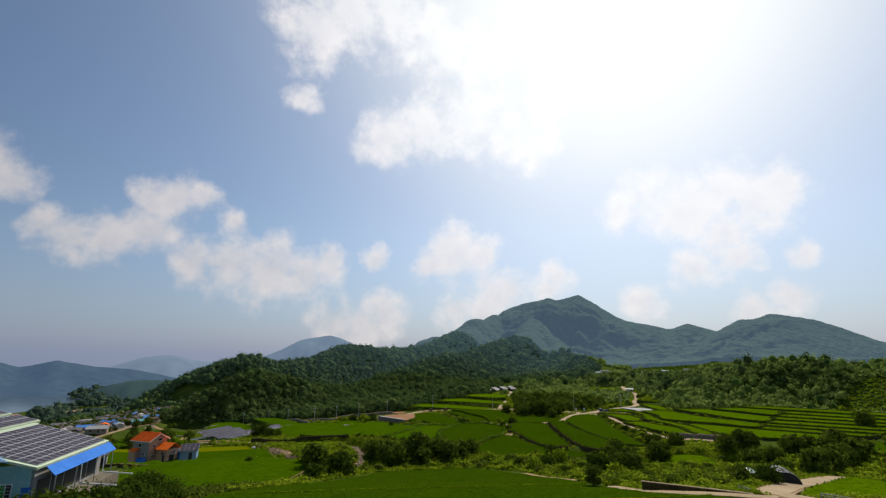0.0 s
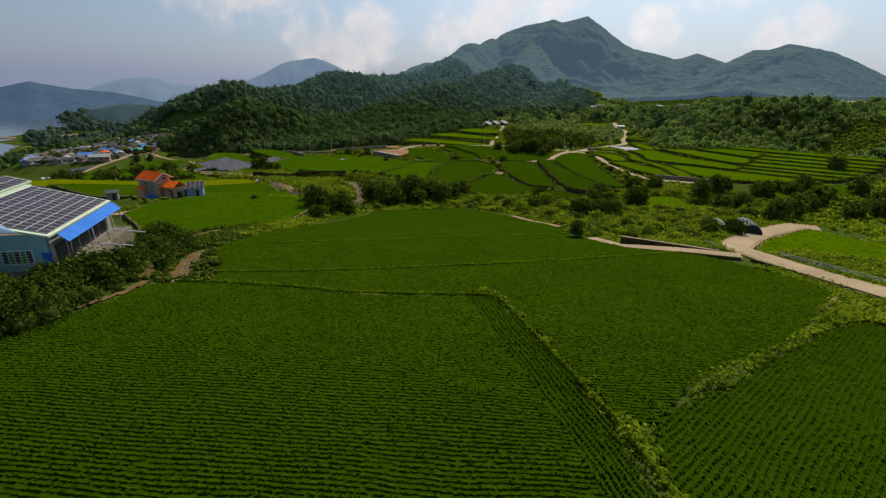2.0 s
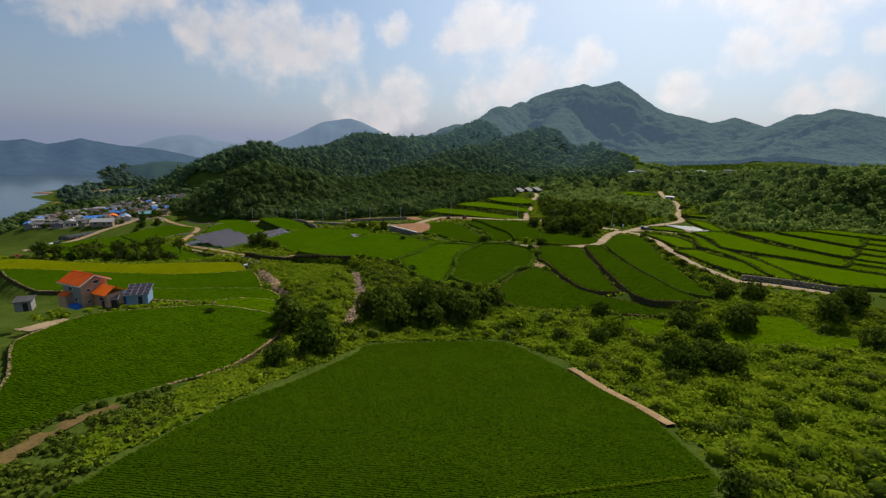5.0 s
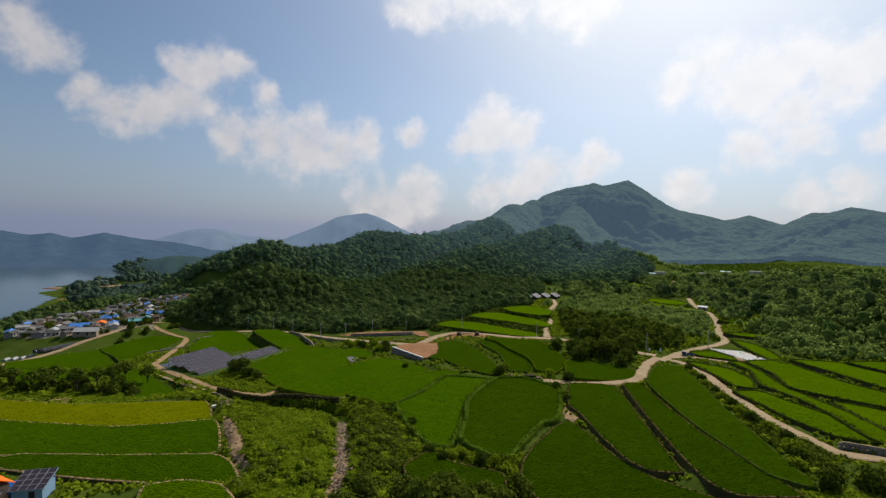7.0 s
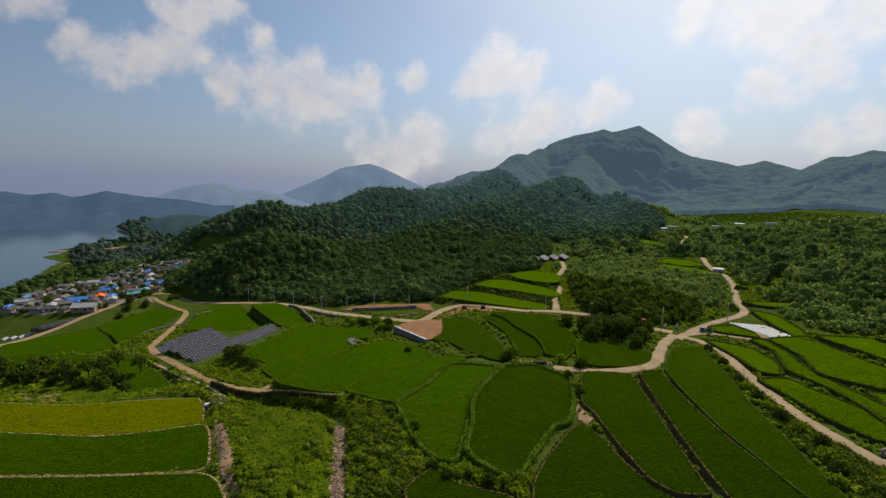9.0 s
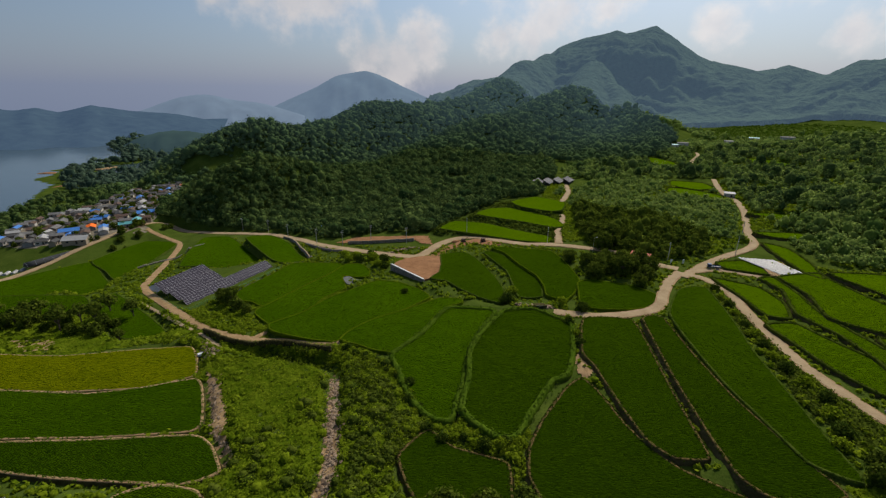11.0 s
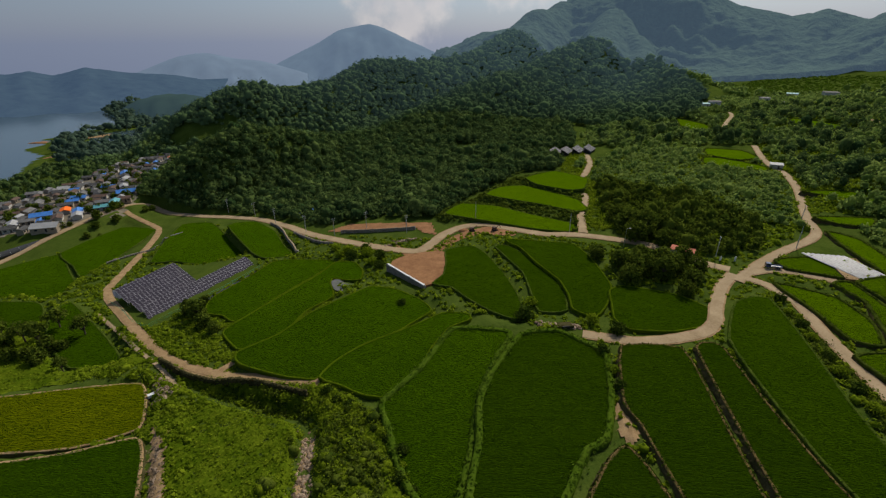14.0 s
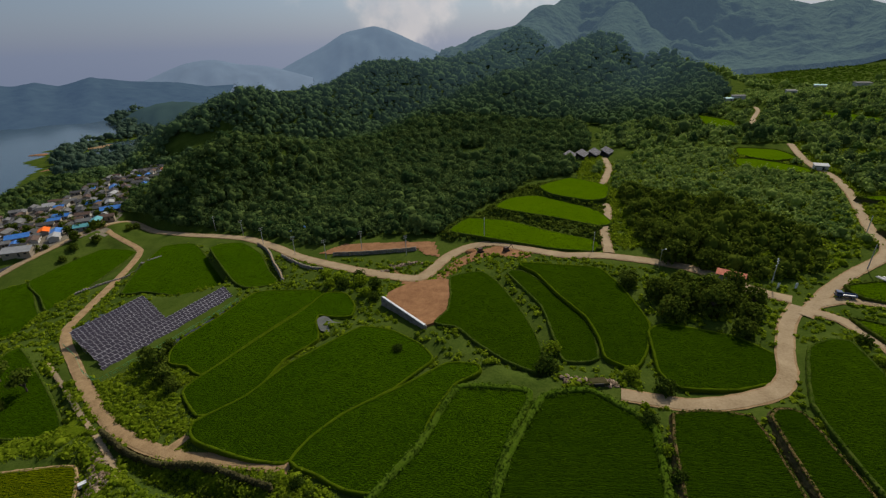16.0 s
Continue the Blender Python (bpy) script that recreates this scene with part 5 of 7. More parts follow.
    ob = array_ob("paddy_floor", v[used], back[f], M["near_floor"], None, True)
    return tagged(ob, "green rice paddy floor, coloured dark for shade between rows", "paddy floor", kind="structure")


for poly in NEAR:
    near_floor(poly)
HEADLAND = np.array([(6.0, 49.2), (8.3, 39), (10.7, 28.4), (11.9, 19.2), (14.2, 6), (10.9, 6), (8.6, 19), (7.4, 28), (5.0, 39), (2.7, 49.2)], float)
rice_rows("rice_rows", "rows of rice along the bund at the paddy's edge", HEADLAND, -79, 0.40, 0.24, 0.19, M["rice_near"], None, 0.55)
rice_rows("rice_rows", "rows of deep green rice in the large paddy", NEAR[0], -6, 0.37, 0.23, 0.18, M["rice_near"], HEADLAND)
rice_rows("rice_rows", "dense rows of green rice sloping to the creek", NEAR[1], -4, 0.37, 0.26, 0.18, M["rice_near"])
rice_rows("rice_rows", "slanting rows of young green rice", NEAR[2], 38, 0.40, 0.25, 0.19, M["rice_near"], None, 0.55)


def bund_line(pts, width, height, mat, label):
    d = densify(smooth_line(pts), 0.6)
    ob = ridge_strip("bund", d, valley(d[:, 0], d[:, 1]) + 0.05, width, height, M[mat], rough=0.35)
    tagged(ob, label, "bund", kind="structure")
    k = len(d)
    v, f = blob_cards(d[:, 0], d[:, 1], valley(d[:, 0], d[:, 1]) + 0.18, np.full(k, width * 0.7), np.full(k, height * 0.9), 16, np.full(k, 0.08))
    return tagged(array_ob("bund_tuft", v, f, M["bund_light"], ob), kind="stuff")


bund_line([(-33, 54), (-26, 53.5), (-17.6, 52.1), (-9.3, 50), (1.9, 49.6), (6.2, 49.4)], 0.35, 0.2, "bund_light", "low grassy bund between two rice paddies")
bund_line([(6.2, 49.4), (8.5, 39), (11, 28.4), (12.2, 19.2), (14.5, 6)], 0.34, 0.22, "bund_light", "low grassy bund between two rice paddies")
bund_line([(-28.2, 57.8), (-11.5, 58.8), (13.6, 63.5), (38.7, 71.2)], 0.3, 0.14, "bund_light", "thin light green bund across the rice")
bund_line([(-36, 76.3), (-8.2, 81), (26.4, 90.4)], 0.3, 0.14, "bund_light", "thin light green bund across the rice")


# ---- shrubs and weeds ----
def carpet(name, label, poly, v, f, mat, gap, r, step=0.75):
    """A rolling mat of low growth with leaf tufts over it."""
    poly = np.array(poly, float)
    gx, gy = np.meshgrid(np.arange(poly[:, 0].min(), poly[:, 0].max(), step), np.arange(poly[:, 1].min(), poly[:, 1].max(), step))
    gx, gy = gx + rng.uniform(-0.2, 0.2, gx.shape), gy + rng.uniform(-0.2, 0.2, gx.shape)
    on = inside(poly, gx, gy)
    on[on] = clear_of(gx[on], gy[on], gap * 0.5)
    k = np.arange(gx.size).reshape(gx.shape)
    q = on[:-1, :-1] & on[:-1, 1:] & on[1:, 1:] & on[1:, :-1]
    faces = np.stack([k[:-1, :-1][q], k[:-1, 1:][q], k[1:, 1:][q], k[1:, :-1][q]], -1)
    used = np.unique(faces)
    back = np.zeros(gx.size, np.int64)
    back[used] = np.arange(len(used))
    x, y = gx.ravel()[used], gy.ravel()[used]
    z = land(x, y) + r * (0.22 + 0.20 * waves(x, y, 3.1) + 0.12 * waves(x + 30, y, 9)) + rng.uniform(-0.07, 0.07, len(x))
    top = tagged(empty(name), label, "undergrowth", kind="stuff")
    tagged(array_ob("leaves", v, f, M[mat], top), kind="stuff")
    tagged(array_ob("mat", np.stack([x, y, z], -1), back[faces], M[mat], top, True), kind="stuff")
    return top


def weeds(name, label, poly, step, r, tall, n, leaf, mat, gap=0.6, thin=-9, core=0.86):
    x, y = scatter(poly, step)
    k = clear_of(x, y, gap) & (waves(x, y, 11) + rng.uniform(-0.6, 0.6, len(x)) > thin)
    x, y = x[k], y[k]
    rr = r * rng.uniform(0.6, 1.5, len(x)) * (1 + 0.4 * waves(x, y, 9))
    rr = np.maximum(rr, r * 0.4)
    z = land(x, y) + rr * tall * 0.25
    v, f = blob_cards(x, y, z, rr, rr * tall, n, np.full(len(x), leaf))
    if thin == -9:
        return carpet(name, label, poly, v, f, mat, gap, r)
    top = tagged(empty(name), label, "undergrowth", kind="stuff")
    tagged(array_ob("leaves", v, f, M[mat], top), kind="stuff")
    cv, cf = crowns(x, y, z, rr * core, rr * tall * (core - 0.14), 1)
    tagged(array_ob("clumps", cv, None, M[mat], top, True, cf), kind="stuff")
    return top


DITCH = [
    [(-35.4, 55), (-37, 63), (-41, 73), (-44.4, 82), (-46.5, 94), (-45, 102), (-47.2, 103), (-49.2, 94), (-46.8, 82), (-43.4, 73), (-39.2, 63), (-37.6, 56)],
    [(-30.2, 55), (-31.8, 58), (-33.4, 63), (-35, 69), (-37, 69), (-35.8, 63), (-34.2, 58), (-33.4, 55)],
    [(-41.5, 33), (-39, 40), (-37.6, 44), (-35.8, 48.5), (-34.9, 54), (-33.9, 54), (-34.9, 48.3), (-36.8, 43.8), (-38.2, 40), (-40.7, 32.8)],
]
KEEP += [np.array(c, float) for c in DITCH]
KEEP.append(np.array([(-82, 44), (-42.2, 50.6), (-42.6, 54.6), (-46.2, 71), (-47, 73.5), (-82, 86)], float))
KEEP.append(np.array([(-104, 136), (-72, 140), (-66, 156), (-100, 158)], float))
KEEP.append(np.array([(-150, 280), (-134, 299), (-106, 306), (-91, 294), (-109, 250), (-122, 256), (-142, 268)], float))
KEEP.append(np.array([(-40, 286), (-32, 296), (-18, 301), (-13, 290), (-20, 271), (-26, 271)], float))
KEEP.append(np.array([(-40.5, 209), (-36.5, 209), (-31.5, 190), (-26.5, 174), (-24.5, 150), (-28, 150), (-30.8, 175), (-35, 191)], float))
KEEP.append(np.array([(-75, 207), (-70.5, 205), (-66, 198), (-60.5, 191), (-55, 181.5), (-50, 175), (-53.5, 174), (-59, 183), (-65, 192), (-71.5, 200)], float))
KEEP.append(np.array([(-72, 222), (-62, 219.5), (-50, 216), (-40, 213), (-37, 206), (-39, 206), (-43, 211), (-52, 213), (-64, 216.5), (-74, 219)], float))
weeds("undergrowth", "bright green creeping weeds filling the creek valley", [(-62, 222), (-40, 220), (-22, 212), (-8, 188), (-14, 176), (-14, 166), (45, 165), (60, 172), (70, 176), (118, 180), (118, 146), (70, 100), (52, 82), (30, 86), (28, 106), (20, 128), (10, 139), (-18, 135), (-30, 110), (-37, 84), (-42, 90), (-42, 120), (-38, 150), (-56, 168), (-64, 185), (-80, 208)], 1.15, 0.85, 0.55, 12, 0.20, "weed")
weeds("undergrowth", "mixed green weeds on banks and verges", [(-170, 310), (-100, 235), (-60, 226), (-20, 255), (10, 255), (40, 180), (100, 165), (130, 200), (170, 285), (110, 300), (60, 300), (30, 320), (-20, 325), (-90, 330), (-160, 360)], 1.9, 0.8, 0.7, 10, 0.36, "weed", 0.5, -0.25)
weeds("undergrowth", "rough grass and weeds beside the terraced fields", [(-235, 330), (-230, 300), (-160, 250), (-95, 225), (-84, 206), (-110, 176), (-110, 150), (-60, 160), (-40, 165), (-80, 232), (-150, 285), (-190, 330)], 1.8, 0.9, 0.7, 10, 0.42, "weed", 0.5, -0.1)
weeds("undergrowth", "weeds along the ditches of the near paddies", [(-46, 0), (-28, 0), (-26, 55), (-36, 75), (-36, 100), (-44, 110), (-58, 86), (-44, 75), (-40, 50), (-46, 30)], 0.9, 0.6, 0.8, 14, 0.2, "bush", 0.2, -0.35)
weeds("undergrowth", "tufts of weeds along the ditch and road bank", [(4, 52), (4, 4), (62, 4), (62, 62), (46, 64), (20, 50)], 0.8, 0.42, 0.9, 20, 0.13, "weed", 0.15)


THICKET = [(-37, 52), (-35.5, 60), (-39.5, 74), (-49, 86), (-54, 84), (-46, 73), (-43, 60), (-41, 50), (-43, 40), (-60, 30), (-66, 14), (-38, 14), (-39, 32), (-36.5, 44)]
weeds("undergrowth", "dense dark thicket between the warehouse and the paddy", THICKET, 1.3, 1.25, 1.1, 170, 0.115, "thicket_leaf", 0.3, -2.0, 0.66)
weeds("undergrowth", "tall dark shrubs standing out of the thicket", THICKET, 2.9, 1.6, 1.4, 360, 0.125, "thicket_leaf", 0.5, -0.1, 0.64)
weeds("undergrowth", "deep green creepers over the bank beside the creek", [(-34, 214), (-24, 208), (-15, 192), (-12, 180), (-16, 170), (-24, 160), (-24, 174), (-29, 190), (-34, 204)], 1.3, 0.95, 0.8, 26, 0.22, "bush", 0.4, -0.5)


def tree(name, h, r, n, leaf, mat, lobes=5, trunk=0.3, skirt=True):
    """A tree: a tapered trunk with limbs, and a crown of lobes of leaf clumps."""
    top = empty(name)
    bm = bmesh.new()
    limbs = [((0, 0, 0), (0.1, 0.05, h * 0.55), 0.055 * h * trunk / 0.3, 0.03 * h * trunk / 0.3)]
    cents = []
    for i in range(lobes):
        a = 6.28 * i / lobes + rng.uniform(-0.4, 0.4)
        e = (math.cos(a) * r * 0.5, math.sin(a) * r * 0.5, h * rng.uniform(0.5, 0.72))
        limbs.append(((0.05, 0.03, h * 0.3), e, 0.025 * h, 0.008 * h))
        cents.append((*e, r * rng.uniform(0.5, 0.68)))
        if skirt:
            b = a + rng.uniform(0.3, 0.8)
            cents.append((math.cos(b) * r * 0.55, math.sin(b) * r * 0.55, h * rng.uniform(0.2, 0.34), r * rng.uniform(0.42, 0.58)))
    cents.append((0, 0, h * 0.80, r * 0.6))
    for a, b, ra, rb in limbs:
        a, b = Vector(a), Vector(b)
        c = bmesh.ops.create_cone(bm, cap_ends=True, segments=6, radius1=ra, radius2=rb, depth=(b - a).length)
        bmesh.ops.transform(bm, matrix=Matrix.Translation((a + b) / 2) @ (b - a).to_track_quat("Z", "Y").to_matrix().to_4x4(), verts=c["verts"])
    part("trunk", bm, M["bark"], top)
    c = np.array(cents)
    v, f = blob_cards(c[:, 0], c[:, 1], c[:, 2], c[:, 3], c[:, 3] * 0.85, n // len(c), np.full(len(c), leaf))
    array_ob("crown", v, f, M[mat], top)
    return top


TREE_KINDS = [tree("tree", 5.5, 2.8, 1000, 0.27, "bush"), tree("tree", 6.5, 2.7, 1100, 0.27, "bush", 6), tree("tree", 5.0, 3.1, 1200, 0.28, "bush", 7), tree("tree", 4.2, 2.5, 900, 0.25, "bush", 5)]
FAR_KINDS = [tree("tree", 5.5, 2.8, 300, 0.46, "bush"), tree("tree", 4.6, 2.6, 280, 0.44, "bush", 5)]
PINE_KINDS = [tree("pine_tree", 8.0, 2.6, 300, 0.34, "bush", 4, 0.2, False), tree("pine_tree", 7.0, 3.0, 300, 0.34, "bush", 5, 0.2, False)]
BUSHES = [tree("bush", 2.6, 1.9, 860, 0.165, "thicket_leaf", 6), tree("bush", 2.2, 1.8, 560, 0.20, "weed", 6)]


def plant(kinds, spots, label, category, group):
    for i, (x, y, s) in enumerate(spots):
        z = float(land(np.array([x], float), np.array([y], float))[0])
        k = kinds[i % len(kinds)]
        t = copy_thing(k, pose(x, y, z - 0.15, 0, 0, (i * 77) % 360) @ Matrix.Scale(s, 4))
        tagged(t, label, category, group)


plant(BUSHES, [(-27, 129, 2.2), (35, 146, 1.5), (36, 158, 1.3), (46, 140, 1.4), (54, 142, 1.6), (52, 152, 1.5), (40, 125, 1.8), (25, 132, 1.2), (-32, 122, 1.3), (14, 147, 1.3), (30, 139, 1.1)], "large rounded bush in the weedy creek valley", "bush", "bushes in the creek valley")
CREEK_VALLEY = [(-40, 218), (-22, 210), (-10, 190), (12, 164), (45, 162), (60, 170), (118, 178), (118, 146), (70, 100), (52, 82), (30, 86), (28, 106), (20, 130), (10, 140), (-18, 137), (-32, 110), (-38, 150), (-54, 168), (-44, 196)]
weeds("undergrowth", "tall herbs and brambles scattered through the creek valley", CREEK_VALLEY, 2.3, 1.15, 0.85, 46, 0.17, "weed", 0.8, 0.0)
weeds("undergrowth", "dark shrubs scattered through the creek valley", CREEK_VALLEY, 3.0, 1.3, 0.9, 60, 0.18, "bush", 0.9, 0.22)
weeds("undergrowth", "grass and weeds along the road verges", [(26, 86), (34, 79), (50, 72.5), (56, 84), (72, 98), (92, 113), (104, 112), (96, 96), (74, 80), (70, 60), (60, 40), (80, 36), (112, 84), (112, 130), (60, 102), (40, 94)], 1.0, 0.55, 0.7, 14, 0.17, "weed", 0.2)
weeds("undergrowth", "rough pasture and scrub on the gentle slopes", [(60, 45), (75, 60), (100, 108), (70, 112), (118, 150), (130, 190), (150, 215), (150, 295), (200, 305), (300, 300), (330, 250), (260, 120), (160, 40)], 2.6, 1.3, 0.6, 10, 0.5, "weed", 1.0, -0.3)
weeds("undergrowth", "rough grass between the paddies and the village", [(-300, 300), (-230, 270), (-160, 240), (-110, 200), (-140, 190), (-200, 190), (-320, 240)], 2.4, 1.0, 0.7, 10, 0.5, "weed", 1.0, -0.2)
plant(TREE_KINDS, [(x, y, q * 1.25) for x, y, q in [(-16, 150, 1.0), (-8, 153, 1.15), (0, 155, 1.1), (6, 158, 1.0), (10, 165, 0.8), (-22, 152, 0.9), (-4, 162, 1.0), (3, 166, 0.9), (-12, 160, 0.9), (-20, 160, 0.8), (-14, 146, 0.9), (-6, 147, 0.9), (2, 150, 0.9)]], "dense dark green tree over the creek bed", "tree", "trees along the creek")
plant(TREE_KINDS, [(-36.5, 140, 1.25), (-40, 147, 0.9), (-33, 147, 0.8), (38, 150, 0.7), (52, 150, 0.9), (55, 154, 1.0), (49, 126, 1.0), (22, 140, 0.6), (95, 162, 1.2), (104, 168, 1.2), (86, 178, 1.0), (80, 181, 0.9), (76, 177, 0.8), (110, 172, 1.0), (120, 165, 1.3), (135, 170, 1.2)], "green leafy tree among weeds", "tree", "scattered trees")
plant(TREE_KINDS, [(58, 312, 1.6), (63, 318, 1.7), (60, 326, 1.7), (68, 308, 1.5), (66, 330, 1.5), (72, 320, 1.4), (57, 336, 1.4), (70, 340, 1.3), (63, 284, 1.3), (58, 279, 1.4), (52, 283, 1.5), (66, 276, 1.2), (60, 288, 1.4), (70, 282, 1.1), (47, 277, 1.2), (54, 292, 1.5), (46, 288, 1.2), (68, 290, 1.2), (40, 296, 1.0), (62, 270, 1.1)], "tall dark tree beside the farm road junction", "tree", "trees at the junction")
plant(TREE_KINDS, [(-100, 258, 1.0), (-95, 255, 1.1), (-90, 250, 0.9), (-98, 264, 0.8), (-84, 246, 0.7)], "round dark green tree beside the solar panels", "tree", "trees by the solar farm")
plant(PINE_KINDS, [(x, y, q * 1.15) for x, y, q in [(-180, 251, 1.0), (-172, 249, 1.1), (-160, 246, 0.9), (-148, 243, 1.0), (-139, 240, 1.1), (-142, 250, 1.0), (-134, 238, 0.8), (-192, 250, 1.0), (-204, 254, 1.1), (-215, 262, 1.0), (-155, 240, 0.8), (-168, 241, 0.9), (-122, 230, 0.7), (-130, 247, 1), (-150, 236, 1.1), (-176, 243, 1)]], "leaning pine with a flat dark crown", "pine tree", "pines beside the paddies")
plant(BUSHES[:1], [(-44, 70, 1.0), (-46, 74, 1.2), (-42, 66, 1.1), (-41, 62, 1.1), (-40, 57, 1.2), (-39, 52, 1.1), (-40, 48, 1.2), (-42, 44, 1.3), (-44, 40, 1.3), (-47, 36, 1.3), (-50, 31, 1.3), (-47, 79, 1.3), (-50, 83, 1.2), (-53, 26, 1.4), (-48, 27, 1.2), (-42, 50, 1.3), (-43, 56, 1.2), (-45, 46, 1.3), (-47, 42, 1.3), (-50, 38, 1.4), (-54, 33, 1.4), (-56, 27, 1.4)], "thick green bush between the warehouse and the paddy", "bush", "bushes beside the warehouse")
plant(BUSHES, [(62, 93, 1.2), (60, 97, 1.0), (66, 101, 0.9), (40, 112, 1.3), (30, 120, 0.8), (34, 128, 0.8), (44, 104, 0.7), (78, 112, 1.1), (84, 120, 1.3), (92, 124, 1.4), (100, 128, 1.4), (72, 118, 1.0), (-58, 146, 0.6), (-66, 152, 0.7), (11, 255, 1.6), (13, 262, 1.3), (36, 247, 1.2), (30, 252, 1.1), (-28, 262, 0.8), (-62, 302, 1.2), (-56, 300, 1.3), (-50, 302, 1.4), (-44, 299, 1.3), (-60, 306, 1.2), (-52, 307, 1.2), (-46, 294, 1.1), (-42, 290, 1.1), (-66, 309, 1.1), (30, 238, 1.0), (31, 230, 0.9), (31, 224, 0.8)], "low green bush on the bank", "bush", "bushes on banks")
plant(BUSHES, [(84, 238, 0.8), (83, 232, 0.9), (83, 226, 0.9), (82, 220, 0.9), (82, 214, 1.0), (83, 208, 1.0), (84, 202, 1.0), (85, 246, 0.8), (86, 252, 0.9), (86, 258, 0.8), (88, 266, 0.9), (81, 196, 1.1), (79, 190, 1.1), (76, 186, 1.1)], "leafy hedge bush on the road verge", "bush", "verge bushes")
plant(TREE_KINDS, [(91, 143, 1.2), (98, 144, 1.25), (95, 147, 1.1), (56, 92, 0.8), (147, 180, 1.2), (26.5, 86, 0.55), (47, 130, 0.9), (44, 127, 0.8), (68, 155, 1.2), (72, 158, 1.0), (198, 224, 1.3), (134, 177, 1.1), (141, 176, 1.0)], "dark rounded tree beside the terraces", "tree", "trees beside the terraces")
weeds("undergrowth", "light green meadow grass of the upper valley", [(175, 420), (230, 400), (330, 430), (430, 560), (520, 700), (420, 760), (300, 690), (200, 560)], 5.0, 2.6, 0.35, 8, 0.9, "weed", 1.0, -0.1)
KEEP.pop(next(i for i, c in enumerate(KEEP) if tuple(c[0]) == MEADOW[0]))
KEEP.pop(next(i for i, c in enumerate(KEEP) if tuple(c[0]) == HILL_CLEARING[0]))
weeds("undergrowth", "light green clearing on the wooded hill", HILL_CLEARING, 2.2, 1.2, 0.4, 12, 0.4, "weed", 0.6, -0.9)
weeds("undergrowth", "pale green meadow at the foot of the mountain", MEADOW, 5.0, 2.4, 0.28, 9, 0.7, "tallgrass", 1.0, -0.2)
weeds("undergrowth", "bright creepers between the hillside roads", [(52, 322), (62, 310), (82, 298), (102, 303), (128, 323), (150, 376), (163, 410), (168, 450), (120, 475), (66, 470), (52, 430), (56, 390)], 2.2, 1.3, 0.8, 14, 0.36, "weed", 0.8, -0.4)
weeds("undergrowth", "dark hedges between the hillside terraces", [(-32, 338), (0, 336), (40, 322), (46, 345), (54, 400), (40, 418), (14, 412), (-10, 372)], 1.7, 1.1, 0.8, 14, 0.34, "bush", 0.3, -0.9)
weeds("undergrowth", "rough grass below the pines", [(-175, 205), (-110, 222), (-95, 232), (-135, 255), (-200, 262), (-240, 262), (-250, 240), (-200, 215)], 1.9, 0.8, 0.6, 8, 0.26, "weed", 0.6)
weeds("undergrowth", "green verge of weeds beside the road", [(84, 264), (91, 240), (89, 215), (94, 192), (80, 185), (77, 200), (82, 225), (80, 250)], 1.2, 0.8, 0.8, 12, 0.24, "bush", 0.3)
HELD = KEEP[:]
KEEP.clear()
weeds("undergrowth", "rank weeds hanging over the gully below the track", [(-84, 226), (-60, 223), (-40, 222), (-30, 217), (-22, 209), (-26, 200), (-34, 206), (-44, 213), (-60, 217), (-75, 221)], 1.15, 0.95, 0.8, 30, 0.20, "weed", 0.2, -0.75, 0.7)
weeds("undergrowth", "dark shrubs along the gully below the track", [(-66, 222), (-40, 221), (-28, 214), (-22, 206), (-30, 204), (-42, 212), (-60, 216)], 1.9, 1.1, 0.9, 40, 0.19, "bush", 0.4, -0.2, 0.7)
weeds("undergrowth", "grass and weeds between the track and the solar panels", [(-118, 246), (-100, 236), (-80, 227), (-60, 224), (-52, 232), (-66, 248), (-80, 262), (-92, 268), (-100, 262), (-108, 250)], 1.1, 0.75, 0.6, 20, 0.19, "weed", 0.15, -0.9, 0.7)
weeds("undergrowth", "weeds round the foot of the terraces", [(-20, 184), (-12, 191), (12, 190), (16, 180), (9, 171), (-4, 172), (-14, 176)], 1.1, 0.85, 0.7, 26, 0.19, "weed", 0.3, -0.8, 0.7)
weeds("undergrowth", "weeds between the stony strip and the track", [(-122, 238), (-96, 230), (-84, 224), (-66, 216), (-70, 203), (-80, 211), (-92, 225), (-112, 224)], 1.2, 0.85, 0.7, 22, 0.21, "weed", 0.3, -0.5, 0.7)
weeds("undergrowth", "rough verge beside the upper valley road", [(136, 345), (160, 340), (200, 345), (250, 420), (245, 520), (190, 484), (170, 440), (156, 380)], 2.0, 1.2, 0.7, 16, 0.34, "weed", 0.4, -0.7, 0.7)
weeds("undergrowth", "weeds along the lane up to the hillside racks", [(41, 322), (54, 325), (60, 392), (54, 430), (68, 468), (56, 470), (44, 430), (42, 380)], 1.5, 0.95, 0.8, 20, 0.27, "weed", 0.3, -0.8, 0.7)
weeds("undergrowth", "scrub round the farm buildings", [(206, 622), (232, 612), (300, 640), (420, 690), (420, 745), (350, 755), (290, 720), (236, 672)], 3.6, 1.9, 0.7, 18, 0.55, "hazed_shrub_leaf", 3.0, -0.3, 0.7)
weeds("undergrowth", "grass on the slope between the road and the bright paddy", [(53, 72), (57, 79.5), (62, 79), (67, 75.6), (73, 71.6), (92, 75), (96, 62), (70, 48), (61, 44), (58, 58), (56, 66)], 0.85, 0.5, 0.6, 16, 0.15, "weed", 0.15, -0.95, 0.6)
KEEP.extend(HELD)
VB = random.Random(11)
